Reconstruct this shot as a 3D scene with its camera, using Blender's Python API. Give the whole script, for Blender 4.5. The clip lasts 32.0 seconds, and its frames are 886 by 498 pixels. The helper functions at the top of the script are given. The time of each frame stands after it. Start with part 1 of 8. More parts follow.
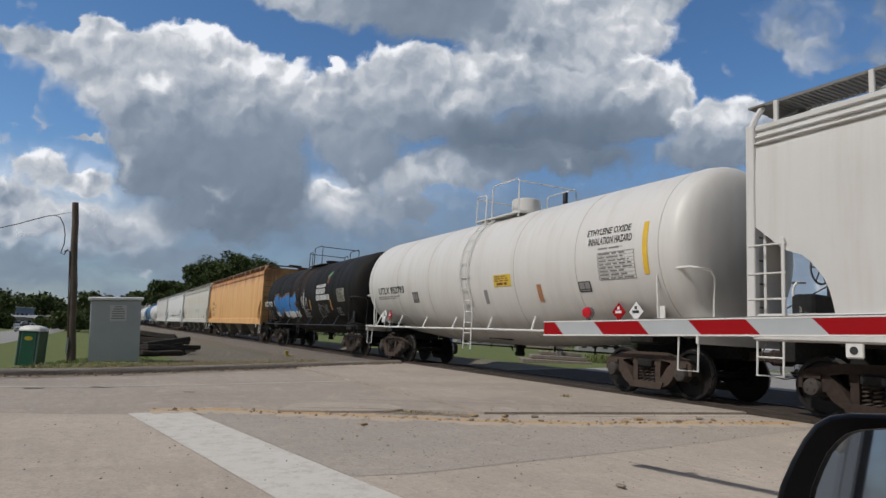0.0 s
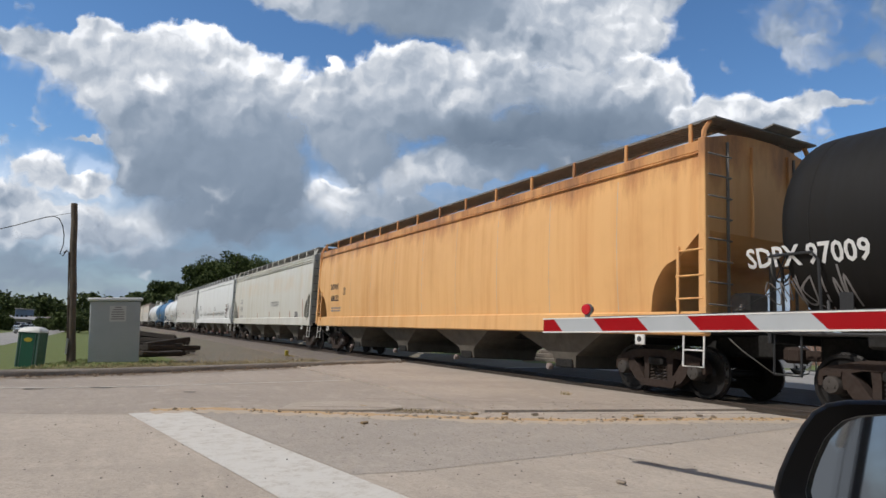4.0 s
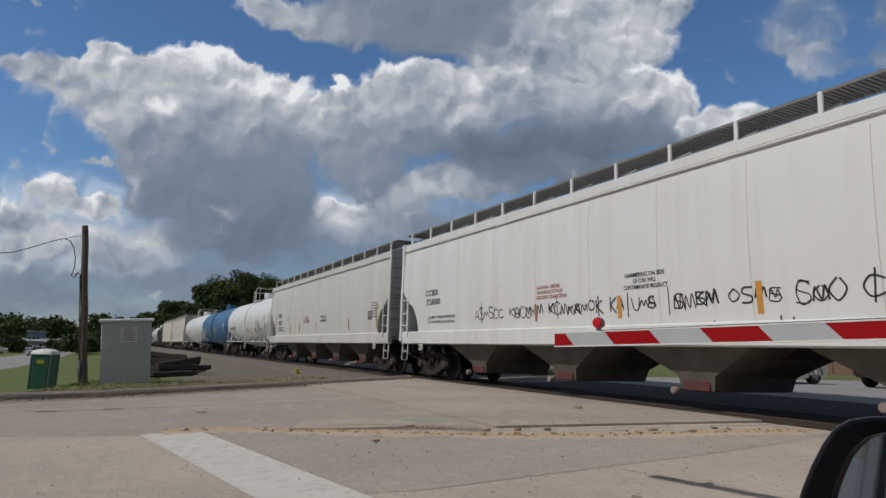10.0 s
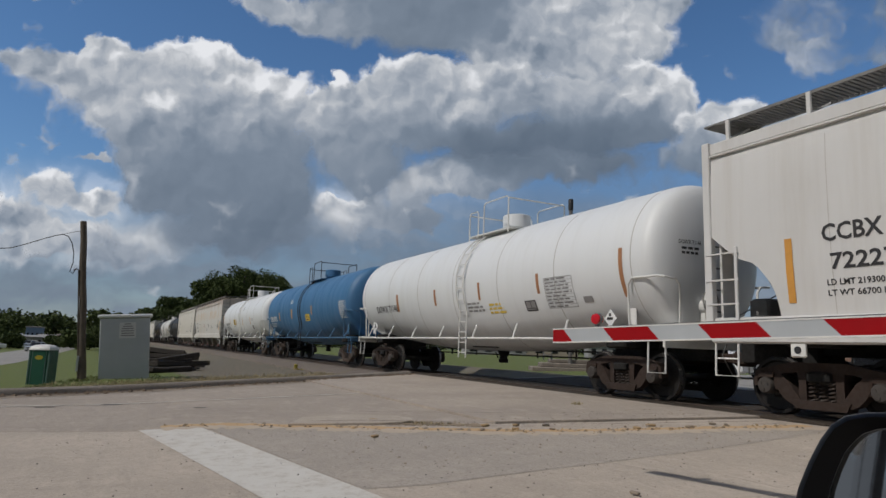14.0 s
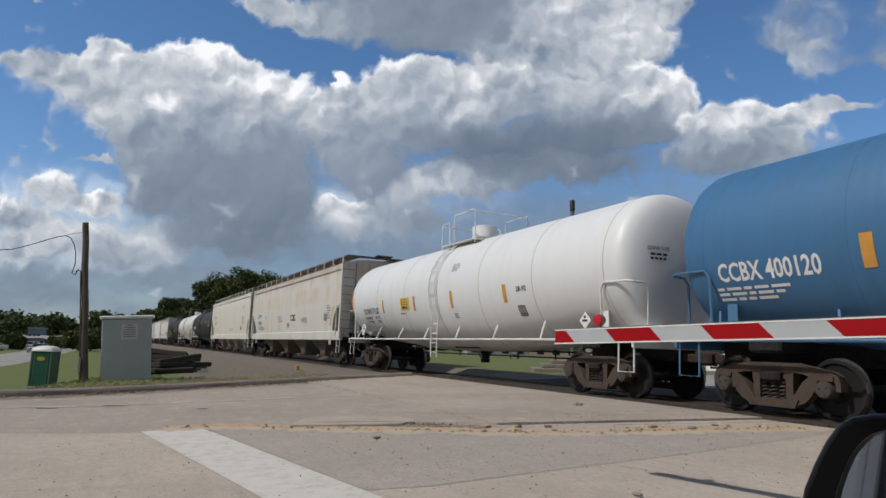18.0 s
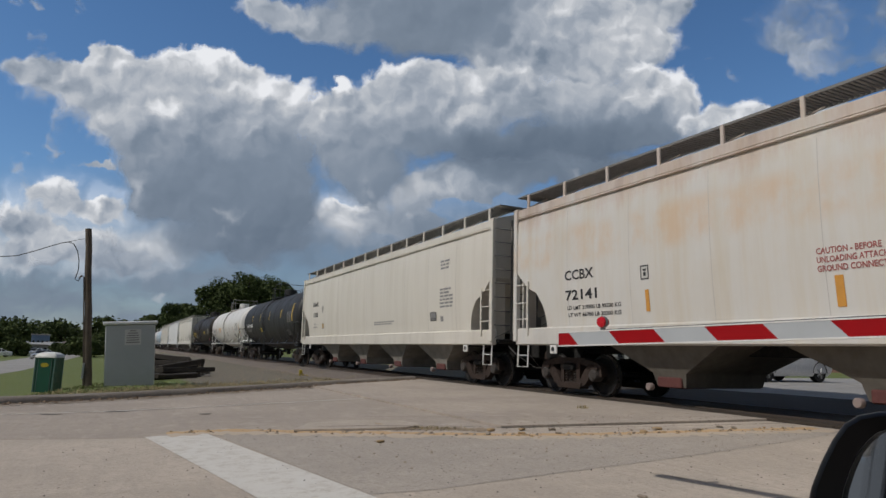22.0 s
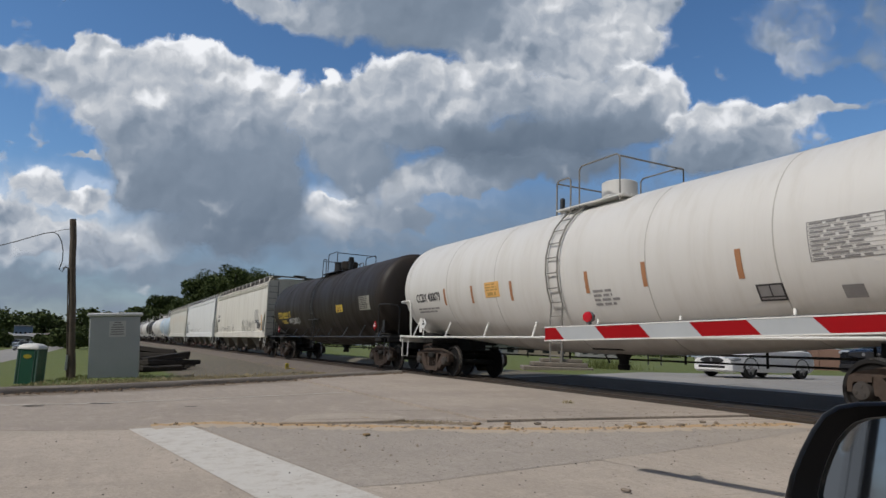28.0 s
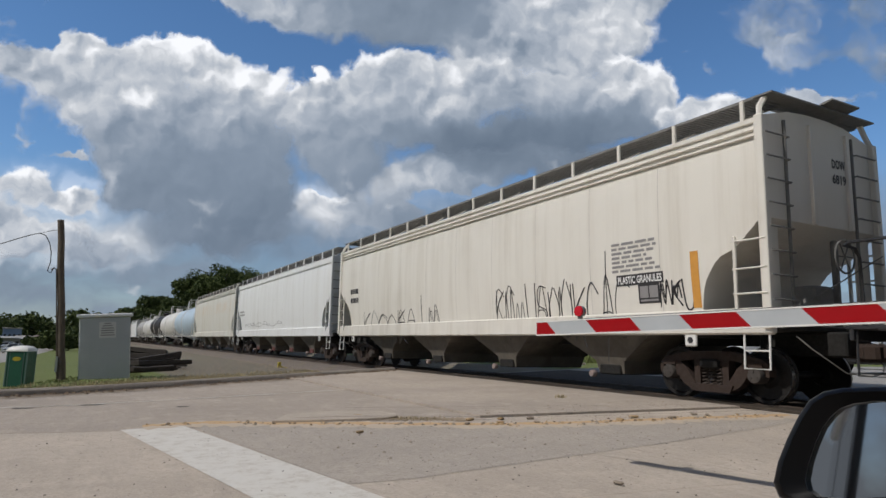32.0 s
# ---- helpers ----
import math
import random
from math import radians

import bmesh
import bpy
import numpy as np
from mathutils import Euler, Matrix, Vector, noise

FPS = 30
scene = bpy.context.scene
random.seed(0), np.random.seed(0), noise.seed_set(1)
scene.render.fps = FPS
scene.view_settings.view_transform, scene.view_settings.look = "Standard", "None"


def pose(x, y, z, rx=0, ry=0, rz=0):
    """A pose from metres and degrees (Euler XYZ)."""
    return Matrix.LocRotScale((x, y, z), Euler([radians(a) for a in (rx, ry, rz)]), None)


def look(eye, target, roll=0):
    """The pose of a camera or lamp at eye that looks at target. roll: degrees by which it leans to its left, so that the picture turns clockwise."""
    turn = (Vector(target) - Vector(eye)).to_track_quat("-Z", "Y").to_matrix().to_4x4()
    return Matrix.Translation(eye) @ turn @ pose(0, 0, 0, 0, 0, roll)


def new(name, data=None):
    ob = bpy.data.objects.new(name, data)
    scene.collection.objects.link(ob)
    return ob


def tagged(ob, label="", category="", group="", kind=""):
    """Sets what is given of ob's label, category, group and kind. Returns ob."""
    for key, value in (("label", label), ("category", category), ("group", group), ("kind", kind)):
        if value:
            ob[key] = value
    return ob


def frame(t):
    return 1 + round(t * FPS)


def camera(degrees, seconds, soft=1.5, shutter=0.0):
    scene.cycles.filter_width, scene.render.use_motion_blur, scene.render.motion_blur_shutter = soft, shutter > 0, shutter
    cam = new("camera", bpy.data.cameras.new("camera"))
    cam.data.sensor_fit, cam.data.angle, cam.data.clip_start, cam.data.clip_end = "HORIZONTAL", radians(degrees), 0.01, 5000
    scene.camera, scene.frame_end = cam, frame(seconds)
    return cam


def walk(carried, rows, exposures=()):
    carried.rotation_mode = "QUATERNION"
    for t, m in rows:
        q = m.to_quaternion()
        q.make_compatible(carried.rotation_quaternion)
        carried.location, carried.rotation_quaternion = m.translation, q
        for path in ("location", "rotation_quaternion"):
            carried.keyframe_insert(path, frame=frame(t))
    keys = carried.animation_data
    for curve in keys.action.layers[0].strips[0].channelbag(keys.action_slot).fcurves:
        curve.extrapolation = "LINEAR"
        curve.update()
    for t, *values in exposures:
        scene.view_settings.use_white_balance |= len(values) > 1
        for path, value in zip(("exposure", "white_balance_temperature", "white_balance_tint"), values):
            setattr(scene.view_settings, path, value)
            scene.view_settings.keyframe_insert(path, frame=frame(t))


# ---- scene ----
cam = camera(68.95, 32.0)

# ---- camera: held in the hand at the driver's window, it only sways ----
EYE = Vector((0, 0, 0.86))
SWAY = [  # seconds, degrees to the right of the track, up, lean
    (0, 27.55, 7.88, 3.22), (0.5, 27.56, 7.78, 3.19), (1, 27.59, 7.78, 3.15), (1.5, 27.55, 7.75, 3.14),
    (2, 27.48, 7.76, 3.07), (2.5, 27.47, 7.75, 3.09), (3, 27.54, 7.73, 2.95), (3.5, 27.58, 7.76, 2.90),
    (5.5, 27.98, 8.11, 3.03), (6, 28.24, 8.26, 3.13), (6.5, 28.56, 8.25, 2.94), (7, 28.79, 8.39, 2.76),
    (7.5, 28.86, 8.63, 2.45), (8, 28.51, 8.80, 1.91), (8.5, 28.18, 9.17, 1.84), (9, 27.83, 9.29, 1.83),
    (9.5, 27.14, 9.11, 1.95), (10, 26.81, 9.09, 1.92), (10.5, 26.54, 9.21, 1.69), (11, 26.46, 9.25, 1.73),
    (11.5, 26.42, 9.18, 1.72), (12, 26.64, 9.10, 1.81), (12.5, 26.89, 8.97, 1.90), (13, 26.98, 8.78, 2.00),
    (13.5, 27.00, 8.71, 2.10), (14, 26.93, 8.74, 1.96), (14.5, 26.87, 8.80, 1.84), (16.5, 26.48, 8.84, 1.95),
    (17, 26.59, 8.88, 1.93), (17.5, 26.69, 8.87, 1.92), (18, 26.80, 8.83, 1.94), (18.5, 26.79, 8.85, 1.88),
    (19, 26.67, 8.94, 1.83), (19.5, 26.68, 8.97, 1.81), (20, 26.61, 8.96, 1.84), (20.5, 26.62, 9.02, 1.80),
    (21, 26.61, 9.03, 1.81), (21.5, 26.42, 9.21, 1.54), (22, 26.58, 9.14, 1.55), (22.5, 27.19, 8.53, 1.69),
    (23, 27.86, 8.18, 1.78), (23.5, 28.12, 7.95, 1.80), (24, 28.12, 7.96, 1.75), (24.5, 27.96, 8.16, 1.72),
    (25, 27.78, 8.33, 1.74), (25.5, 27.60, 8.49, 1.82), (27.5, 27.71, 8.60, 2.09), (28, 27.66, 8.71, 1.99),
    (28.5, 27.59, 8.74, 1.91), (29, 27.58, 8.72, 1.75), (29.5, 27.60, 8.75, 1.70), (30, 27.67, 8.83, 1.56),
    (30.5, 27.79, 8.91, 1.25), (31, 28.09, 8.86, 1.13), (31.5, 28.27, 8.57, 1.19), (32, 28.45, 8.44, 1.20),
]


def aim(yaw, pitch, roll):
    return Matrix.Rotation(-radians(yaw), 4, "Z") @ Matrix.Rotation(radians(90 + pitch), 4, "X") @ Matrix.Rotation(radians(roll), 4, "Z")


DRIFT_T = (0, 3, 6, 9, 13, 17, 21.5, 23, 24, 27.5, 29, 30.5, 31.2, 32)
DRIFT_X = (4, 7, 8, 1, 3, -3, -6, -4, -5, -2, -3, -1, -1, 1)  # millimetres to the right
DRIFT_Z = (12, -1, 3, 9, 9, 9, 9, -2, -11, -2, -4, -13, -7, -8)  # millimetres up


def eye(t):
    return EYE + 0.001 * Vector((0.885 * np.interp(t, DRIFT_T, DRIFT_X), -0.466 * np.interp(t, DRIFT_T, DRIFT_X), np.interp(t, DRIFT_T, DRIFT_Z)))


walk(cam, [(t, Matrix.Translation(eye(t)) @ aim(a, b, c)) for t, a, b, c in SWAY], exposures=[  # seconds, stops, kelvin, tint
    (0, -0.50, 6300, 10), (1, -0.45, 6300, 10), (2, -0.28, 6300, 10), (3, -0.14, 6300, 10), (3.5, -0.14, 6300, 10), (5.5, -0.66, 6300, 10),
    (6, -0.67, 6300, 10), (7, -0.57, 6300, 10), (8, -0.63, 6300, 10), (9, -0.64, 6300, 10), (10, -0.68, 6300, 10), (11, -0.69, 6300, 10),
    (12, -0.71, 6300, 10), (13, -0.74, 6300, 10), (14, -0.71, 6300, 10), (14.5, -0.68, 6300, 10), (16.5, -0.45, 6300, 10), (17, -0.43, 6300, 10),
    (18, -0.43, 6300, 10), (19, -0.62, 6300, 10), (20, -0.64, 6300, 10), (21, -0.62, 6300, 10), (22, -0.65, 6300, 10), (23, -0.56, 6300, 10),
    (24, -0.64, 6300, 10), (25, -0.50, 6300, 10), (28, -0.52, 6300, 10), (29, -0.54, 6300, 10), (30, -0.25, 6300, 10), (31, -0.22, 6300, 10),
    (32, -0.42, 6300, 10),
])

# ---- world and sun ----
SUN = Vector((-1.15, 0.0, 1.26)).normalized()
world = bpy.data.worlds.new("world")
scene.world = world
world.use_nodes = True
wn, wl = world.node_tree.nodes, world.node_tree.links
sky = wn.new("ShaderNodeTexSky")
sky.sky_type, sky.sun_disc = "NISHITA", False
sky.sun_elevation = math.asin(SUN.z)
sky.sun_rotation = math.atan2(SUN.x, SUN.y)
sky.air_density, sky.dust_density, sky.ozone_density = 1.0, 0.2, 4.0
wn["Background"].inputs["Strength"].default_value = 0.15
rich = wn.new("ShaderNodeHueSaturation")
rich.inputs["Saturation"].default_value = 1.12
wl.new(sky.outputs[0], rich.inputs["Color"])
# unseen grey-white cloud added over the rest of the sky, tempering its blue light
gaze = wn.new("ShaderNodeTexCoord")
drift = wn.new("ShaderNodeTexNoise")
drift.inputs["Scale"].default_value, drift.inputs["Detail"].default_value = 2.2, 6.0
wl.new(gaze.outputs["Generated"], drift.inputs["Vector"])
ahead = wn.new("ShaderNodeVectorMath")
ahead.operation = "DOT_PRODUCT"
ahead.inputs[1].default_value = (0.46, 0.87, 0.18)
wl.new(gaze.outputs["Generated"], ahead.inputs[0])
rim = wn.new("ShaderNodeMapRange")
rim.inputs["From Min"].default_value, rim.inputs["From Max"].default_value = 0.72, 0.45
wl.new(ahead.outputs["Value"], rim.inputs["Value"])
cover = wn.new("ShaderNodeMapRange")
cover.inputs["From Min"].default_value, cover.inputs["From Max"].default_value = 0.36, 0.52
wl.new(drift.outputs["Fac"], cover.inputs["Value"])
both = wn.new("ShaderNodeMath")
both.operation = "MULTIPLY"
wl.new(rim.outputs[0], both.inputs[0])
wl.new(cover.outputs[0], both.inputs[1])
dome = wn.new("ShaderNodeMix")
dome.data_type = "RGBA"
wl.new(both.outputs[0], dome.inputs[0])
wl.new(rich.outputs[0], dome.inputs[6])
dome.inputs[7].default_value = (1.64, 1.69, 1.78, 1)
wl.new(dome.outputs[2], wn["Background"].inputs["Color"])
sun = new("sun", bpy.data.lights.new("sun", "SUN"))
sun.data.energy, sun.data.angle, sun.data.color = 4.0, radians(0.5), (1.0, 0.94, 0.86)
sun.matrix_world = look(SUN * 50, (0, 0, 0))

# ---- words that stand on the cars, as flat meshes ----
WORDS = {}
for text in ("68198", "LD LMT 219200", "LT WT 66800", "LD LMT", "LT WT", "67505", "68622", "71094", "72141", "72227", "72800", "CAUTION - BEFORE", "CCBX", "CCBX 400079", "CCBX 400120", "CONTAMINATE PRODUCT", "LD LMT 219300 LB 99500 KG", "LD LMT 219300 LB 99400 KG", "LT WT 66700 LB 30200 KG", "LD LMT 188600 LB", "LT WT 74400 LB", "DOWX", "DOWX 71135", "DOWX 71146", "85 550 KG", "33 750 KG", "ETCX 430018", "ETHYLENE OXIDE", "GROUND CONNECTION", "HAMMERING ON SIDE", "HAMMERING ON SIDE OF CAR", "WILL CONTAMINATE PRODUCT", "INHALATION HAZARD", "NATX 304074", "OF CAR WILL", "PLASTIC GRANULES", "SDPX 97009", "SR-92", "UNLOADING ATTACH", "UTLX 952793"):
    curve = bpy.data.curves.new("word", "FONT")
    curve.body, curve.size, curve.resolution_u, curve.offset = text, 1.0, 2, 0.022
    WORDS[text] = new("word", curve)
graph = bpy.context.evaluated_depsgraph_get()
for text, ob in list(WORDS.items()):
    WORDS[text] = bpy.data.meshes.new_from_object(ob.evaluated_get(graph))
for ob in [o for o in scene.objects if o.type == "FONT"]:
    bpy.data.objects.remove(ob)

# ---- mesh helpers ----
CACHE = {}


def box(bm, cx, cy, cz, sx, sy, sz, m=None):
    """An upright box round a centre, with full sizes; m moves it."""
    vs = []
    for dx, dy, dz in ((-1, -1, -1), (1, -1, -1), (1, 1, -1), (-1, 1, -1), (-1, -1, 1), (1, -1, 1), (1, 1, 1), (-1, 1, 1)):
        p = Vector((cx + dx * sx / 2, cy + dy * sy / 2, cz + dz * sz / 2))
        vs.append(bm.verts.new(m @ p if m else p))
    for f in ((3, 2, 1, 0), (4, 5, 6, 7), (0, 1, 5, 4), (1, 2, 6, 5), (2, 3, 7, 6), (3, 0, 4, 7)):
        bm.faces.new([vs[i] for i in f])


def cbox(bm, cx, cy, cz, sx, sy, sz, c=0.01, m=None):
    """A box with chamfered upper and lower rims."""
    rings = []
    for z, k in ((-sz / 2, c), (-sz / 2 + c, 0), (sz / 2 - c, 0), (sz / 2, c)):
        hx, hy = sx / 2 - k, sy / 2 - k
        e = min(c, hx * 0.5, hy * 0.5)
        ring = []
        for x, y in ((-hx, -hy + e), (-hx + e, -hy), (hx - e, -hy), (hx, -hy + e), (hx, hy - e), (hx - e, hy), (-hx + e, hy), (-hx, hy - e)):
            p = Vector((cx + x, cy + y, cz + z))
            ring.append(bm.verts.new(m @ p if m else p))
        rings.append(ring)
    skin(bm, rings)


def skin(bm, rings, caps=True, closed=True):
    """Faces between rings of equal length."""
    for a, b in zip(rings, rings[1:]):
        n = len(a)
        for i in range(n if closed else n - 1):
            j = (i + 1) % n
            bm.faces.new((a[i], a[j], b[j], b[i]))
    if caps:
        bm.faces.new(rings[0][::-1])
        bm.faces.new(rings[-1])


def tube(bm, pts, r, n=6, caps=True, r2=None):
    """A round bar along points."""
    pts = [Vector(p) for p in pts]
    rings, side = [], None
    for i, p in enumerate(pts):
        d = (pts[min(i + 1, len(pts) - 1)] - pts[max(i - 1, 0)]).normalized()
        if side is None:
            side = d.cross(Vector((0, 0, 1)) if abs(d.z) < 0.9 else Vector((1, 0, 0))).normalized()
        side = (side - d * side.dot(d)).normalized()
        up = d.cross(side)
        k = r if r2 is None else r + (r2 - r) * i / (len(pts) - 1)
        rings.append([bm.verts.new(p + side * k * math.cos(a) + up * k * math.sin(a)) for a in (2 * math.pi * j / n for j in range(n))])
    skin(bm, rings, caps)


def spun(bm, prof, n=24, axis="Z", m=None):
    """A solid of revolution from (radius, height) pairs."""
    rings = []
    for rad, h in prof:
        ring = []
        for j in range(n):
            a = 2 * math.pi * j / n
            c, s = rad * math.cos(a), rad * math.sin(a)
            p = Vector({"Z": (c, s, h), "Y": (s, h, c), "X": (h, c, s)}[axis])
            ring.append(bm.verts.new(m @ p if m else p))
        rings.append(ring)
    skin(bm, rings)


def smooth(me, angle=40):
    lim = radians(angle)
    bm = bmesh.new()
    bm.from_mesh(me)
    for f in bm.faces:
        f.smooth = True
    for e in bm.edges:
        if len(e.link_faces) == 2:
            e.smooth = e.calc_face_angle(0) < lim
    bm.to_mesh(me)
    bm.free()


def mesh_of(name, bm, material, round_edges=True, key=None):
    me = bpy.data.meshes.new(name)
    bmesh.ops.recalc_face_normals(bm, faces=bm.faces)
    bm.to_mesh(me)
    bm.free()
    if round_edges:
        smooth(me)
    if material:
        me.materials.append(material)
    if key:
        CACHE[key] = me
    return me


def part(name, bm, material, parent, label="", at=None, key=None, round_edges=True):
    """Links a bmesh as one mesh object under a thing or under a part."""
    ob = new(name, mesh_of(name, bm, material, round_edges, key))
    ob.parent = parent
    if at is not None:
        ob.matrix_local = at
    if label:
        ob["label"] = label
    return ob


def again(name, key, parent, at=None, label=""):
    """Another object on a mesh that was made before."""
    ob = new(name, CACHE[key])
    ob.parent = parent
    if at is not None:
        ob.matrix_local = at
    if label:
        ob["label"] = label
    return ob


def thing(name, bm, material, label, category, at=None, group="", kind="", round_edges=True):
    ob = new(name, mesh_of(name, bm, material, round_edges))
    if at is not None:
        ob.matrix_local = at
    return tagged(ob, label, category, group, kind)


def base(name, at, label, category, group="", kind=""):
    ob = new(name)
    ob.empty_display_size = 0.1
    ob.matrix_local = at
    return tagged(ob, label, category, group, kind)


# ---- materials ----
class Nodes:
    """Short names for shader nodes."""

    def __init__(self, name):
        self.mat = bpy.data.materials.new(name)
        self.mat.use_nodes = True
        self.t = self.mat.node_tree
        self.bsdf = self.t.nodes["Principled BSDF"]
        self.out = self.t.nodes["Material Output"]
        self.obj = self.node("ShaderNodeTexCoord").outputs["Object"]

    def node(self, kind, **kw):
        n = self.t.nodes.new(kind)
        for k, v in kw.items():
            setattr(n, k, v)
        return n

    def put(self, socket, value):
        if hasattr(value, "links"):
            self.t.links.new(value, socket)
        else:
            socket.default_value = value

    def math(self, op, a, b=0.0, c=None, clamp=False):
        n = self.node("ShaderNodeMath", operation=op, use_clamp=clamp)
        self.put(n.inputs[0], a)
        self.put(n.inputs[1], b)
        if c is not None:
            self.put(n.inputs[2], c)
        return n.outputs[0]

    def vec(self, op, a, b=(0, 0, 0)):
        n = self.node("ShaderNodeVectorMath", operation=op)
        self.put(n.inputs[0], a)
        self.put(n.inputs[1], b)
        return n.outputs["Value" if op in ("DOT_PRODUCT", "LENGTH") else "Vector"]

    def noise(self, scale, detail=4.0, rough=0.55, vec=None, dist=0.0):
        n = self.node("ShaderNodeTexNoise")
        self.put(n.inputs["Vector"], vec if vec is not None else self.obj)
        n.inputs["Scale"].default_value, n.inputs["Detail"].default_value = scale, detail
        n.inputs["Roughness"].default_value, n.inputs["Distortion"].default_value = rough, dist
        return n.outputs["Fac"]

    def stretch(self, x, y, z, vec=None):
        return self.vec("MULTIPLY", vec if vec is not None else self.obj, (x, y, z))

    def ramp(self, fac, lo, hi, a=0.0, b=1.0, kind="SMOOTHSTEP"):
        n = self.node("ShaderNodeMapRange", interpolation_type=kind)
        self.put(n.inputs[0], fac)
        for i, v in enumerate((lo, hi, a, b)):
            self.put(n.inputs[i + 1], v)
        return n.outputs[0]

    def mix(self, fac, a, b, blend="MIX"):
        n = self.node("ShaderNodeMix", data_type="RGBA", blend_type=blend)
        self.put(n.inputs[0], fac)
        self.put(n.inputs[6], a if hasattr(a, "links") else (*a[:3], 1))
        self.put(n.inputs[7], b if hasattr(b, "links") else (*b[:3], 1))
        return n.outputs[2]

    def split(self, v):
        n = self.node("ShaderNodeSeparateXYZ")
        self.put(n.inputs[0], v)
        return n.outputs

    def bump(self, height, strength=0.3, dist=0.02):
        n = self.node("ShaderNodeBump")
        n.inputs["Strength"].default_value, n.inputs["Distance"].default_value = strength, dist
        self.put(n.inputs["Height"], height)
        self.put(self.bsdf.inputs["Normal"], n.outputs[0])

    def rand(self):
        return self.node("ShaderNodeObjectInfo").outputs["Random"]

    def done(self, color, rough=0.6, metal=0.0):
        self.put(self.bsdf.inputs["Base Color"], color if hasattr(color, "links") else (*color[:3], 1))
        self.put(self.bsdf.inputs["Roughness"], rough)
        self.bsdf.inputs["Metallic"].default_value = metal
        return self.mat


def plain(name, color, rough=0.55, metal=0.0, vary=0.12, scale=6.0):
    """A paint, plastic or metal with slight mottling."""
    n = Nodes(name)
    dark = tuple(c * (1 - vary * 2) for c in color)
    c = n.mix(n.noise(scale, 6), tuple(min(1, c * (1 + vary)) for c in color), dark)
    r = n.ramp(n.noise(scale * 3, 4), 0.3, 0.7, max(0.02, rough - 0.08), min(1, rough + 0.1))
    n.bump(n.noise(scale * 8, 3), 0.08, 0.004)
    return n.done(c, r, metal)


def car_paint(name, color, stain=(0.30, 0.24, 0.16), stain_amount=0.35, rough=0.38, rust=0.0, scuff=0.3, smudge=0.0, spill=0.0):
    """Weathered freight-car paint: rain streaks, soot, road dust and rust bleeding from the seams."""
    n = Nodes(name)
    big = n.noise(0.45, 5, 0.6)
    streak = n.noise(1.0, 6, 0.65, n.stretch(1.0, 2.6, 0.16))
    fine = n.noise(1.0, 5, 0.7, n.stretch(3.0, 9.0, 0.6))
    c = n.mix(n.ramp(streak, 0.42, 0.75, 0, stain_amount), color, stain)
    c = n.mix(n.ramp(big, 0.45, 0.8, 0, stain_amount * 0.6), c, tuple(a * 0.75 for a in stain))
    c = n.mix(n.ramp(fine, 0.5, 0.8, 0, scuff * 0.3), c, tuple(a * 0.6 for a in color))
    grime = n.math("MULTIPLY", n.ramp(n.split(n.obj)[2], 2.3, 1.2), n.noise(1.0, 5, 0.6, n.stretch(1, 1.4, 0.7)))
    c = n.mix(n.ramp(grime, 0.3, 0.9, 0, scuff), c, (0.20, 0.17, 0.14))
    if rust:
        up = n.ramp(n.split(n.obj)[2], 3.5, 4.55, 0.0, 0.36)
        spots = n.math("ADD", n.noise(1.0, 8, 0.7, n.stretch(1.2, 1.7, 0.35)), up)
        c = n.mix(n.ramp(spots, 0.60, 0.85, 0, rust), c, (0.42, 0.17, 0.06))
        c = n.mix(n.ramp(spots, 0.80, 1.0, 0, rust), c, (0.16, 0.07, 0.04))
    if smudge:
        # ochre smears rubbed along the upper sheets
        z = n.split(n.obj)[2]
        band = n.math("MULTIPLY", n.ramp(z, 2.8, 3.15), n.ramp(z, 3.95, 3.6))
        smear = n.math("ADD", n.noise(0.75, 6, 0.62, n.stretch(1.0, 1.0, 0.75)), n.math("MULTIPLY", n.noise(1.0, 5, 0.7, n.stretch(2, 5, 0.5)), 0.2))
        c = n.mix(n.math("MULTIPLY", band, n.ramp(smear, 0.50, 0.76, 0, smudge)), c, (0.60, 0.33, 0.10))
    if spill:
        # brown product spilled down the shell from the hatch
        y, z = n.split(n.obj)[1:]
        run = n.math("ADD", n.noise(1.0, 6, 0.65, n.stretch(1.0, 3.4, 0.22)), n.math("MULTIPLY", n.ramp(z, 2.2, 4.4), 0.22))
        near_hatch = n.math("MULTIPLY", n.ramp(y, -1.1, 0.0), n.ramp(y, 2.4, 0.9))
        c = n.mix(n.math("MULTIPLY", near_hatch, n.ramp(run, 0.42, 0.68, 0, spill)), c, (0.040, 0.022, 0.012))
    n.bump(n.noise(2.2, 4), 0.12, 0.02)
    return n.done(c, n.ramp(streak, 0.3, 0.8, rough, rough + 0.25))

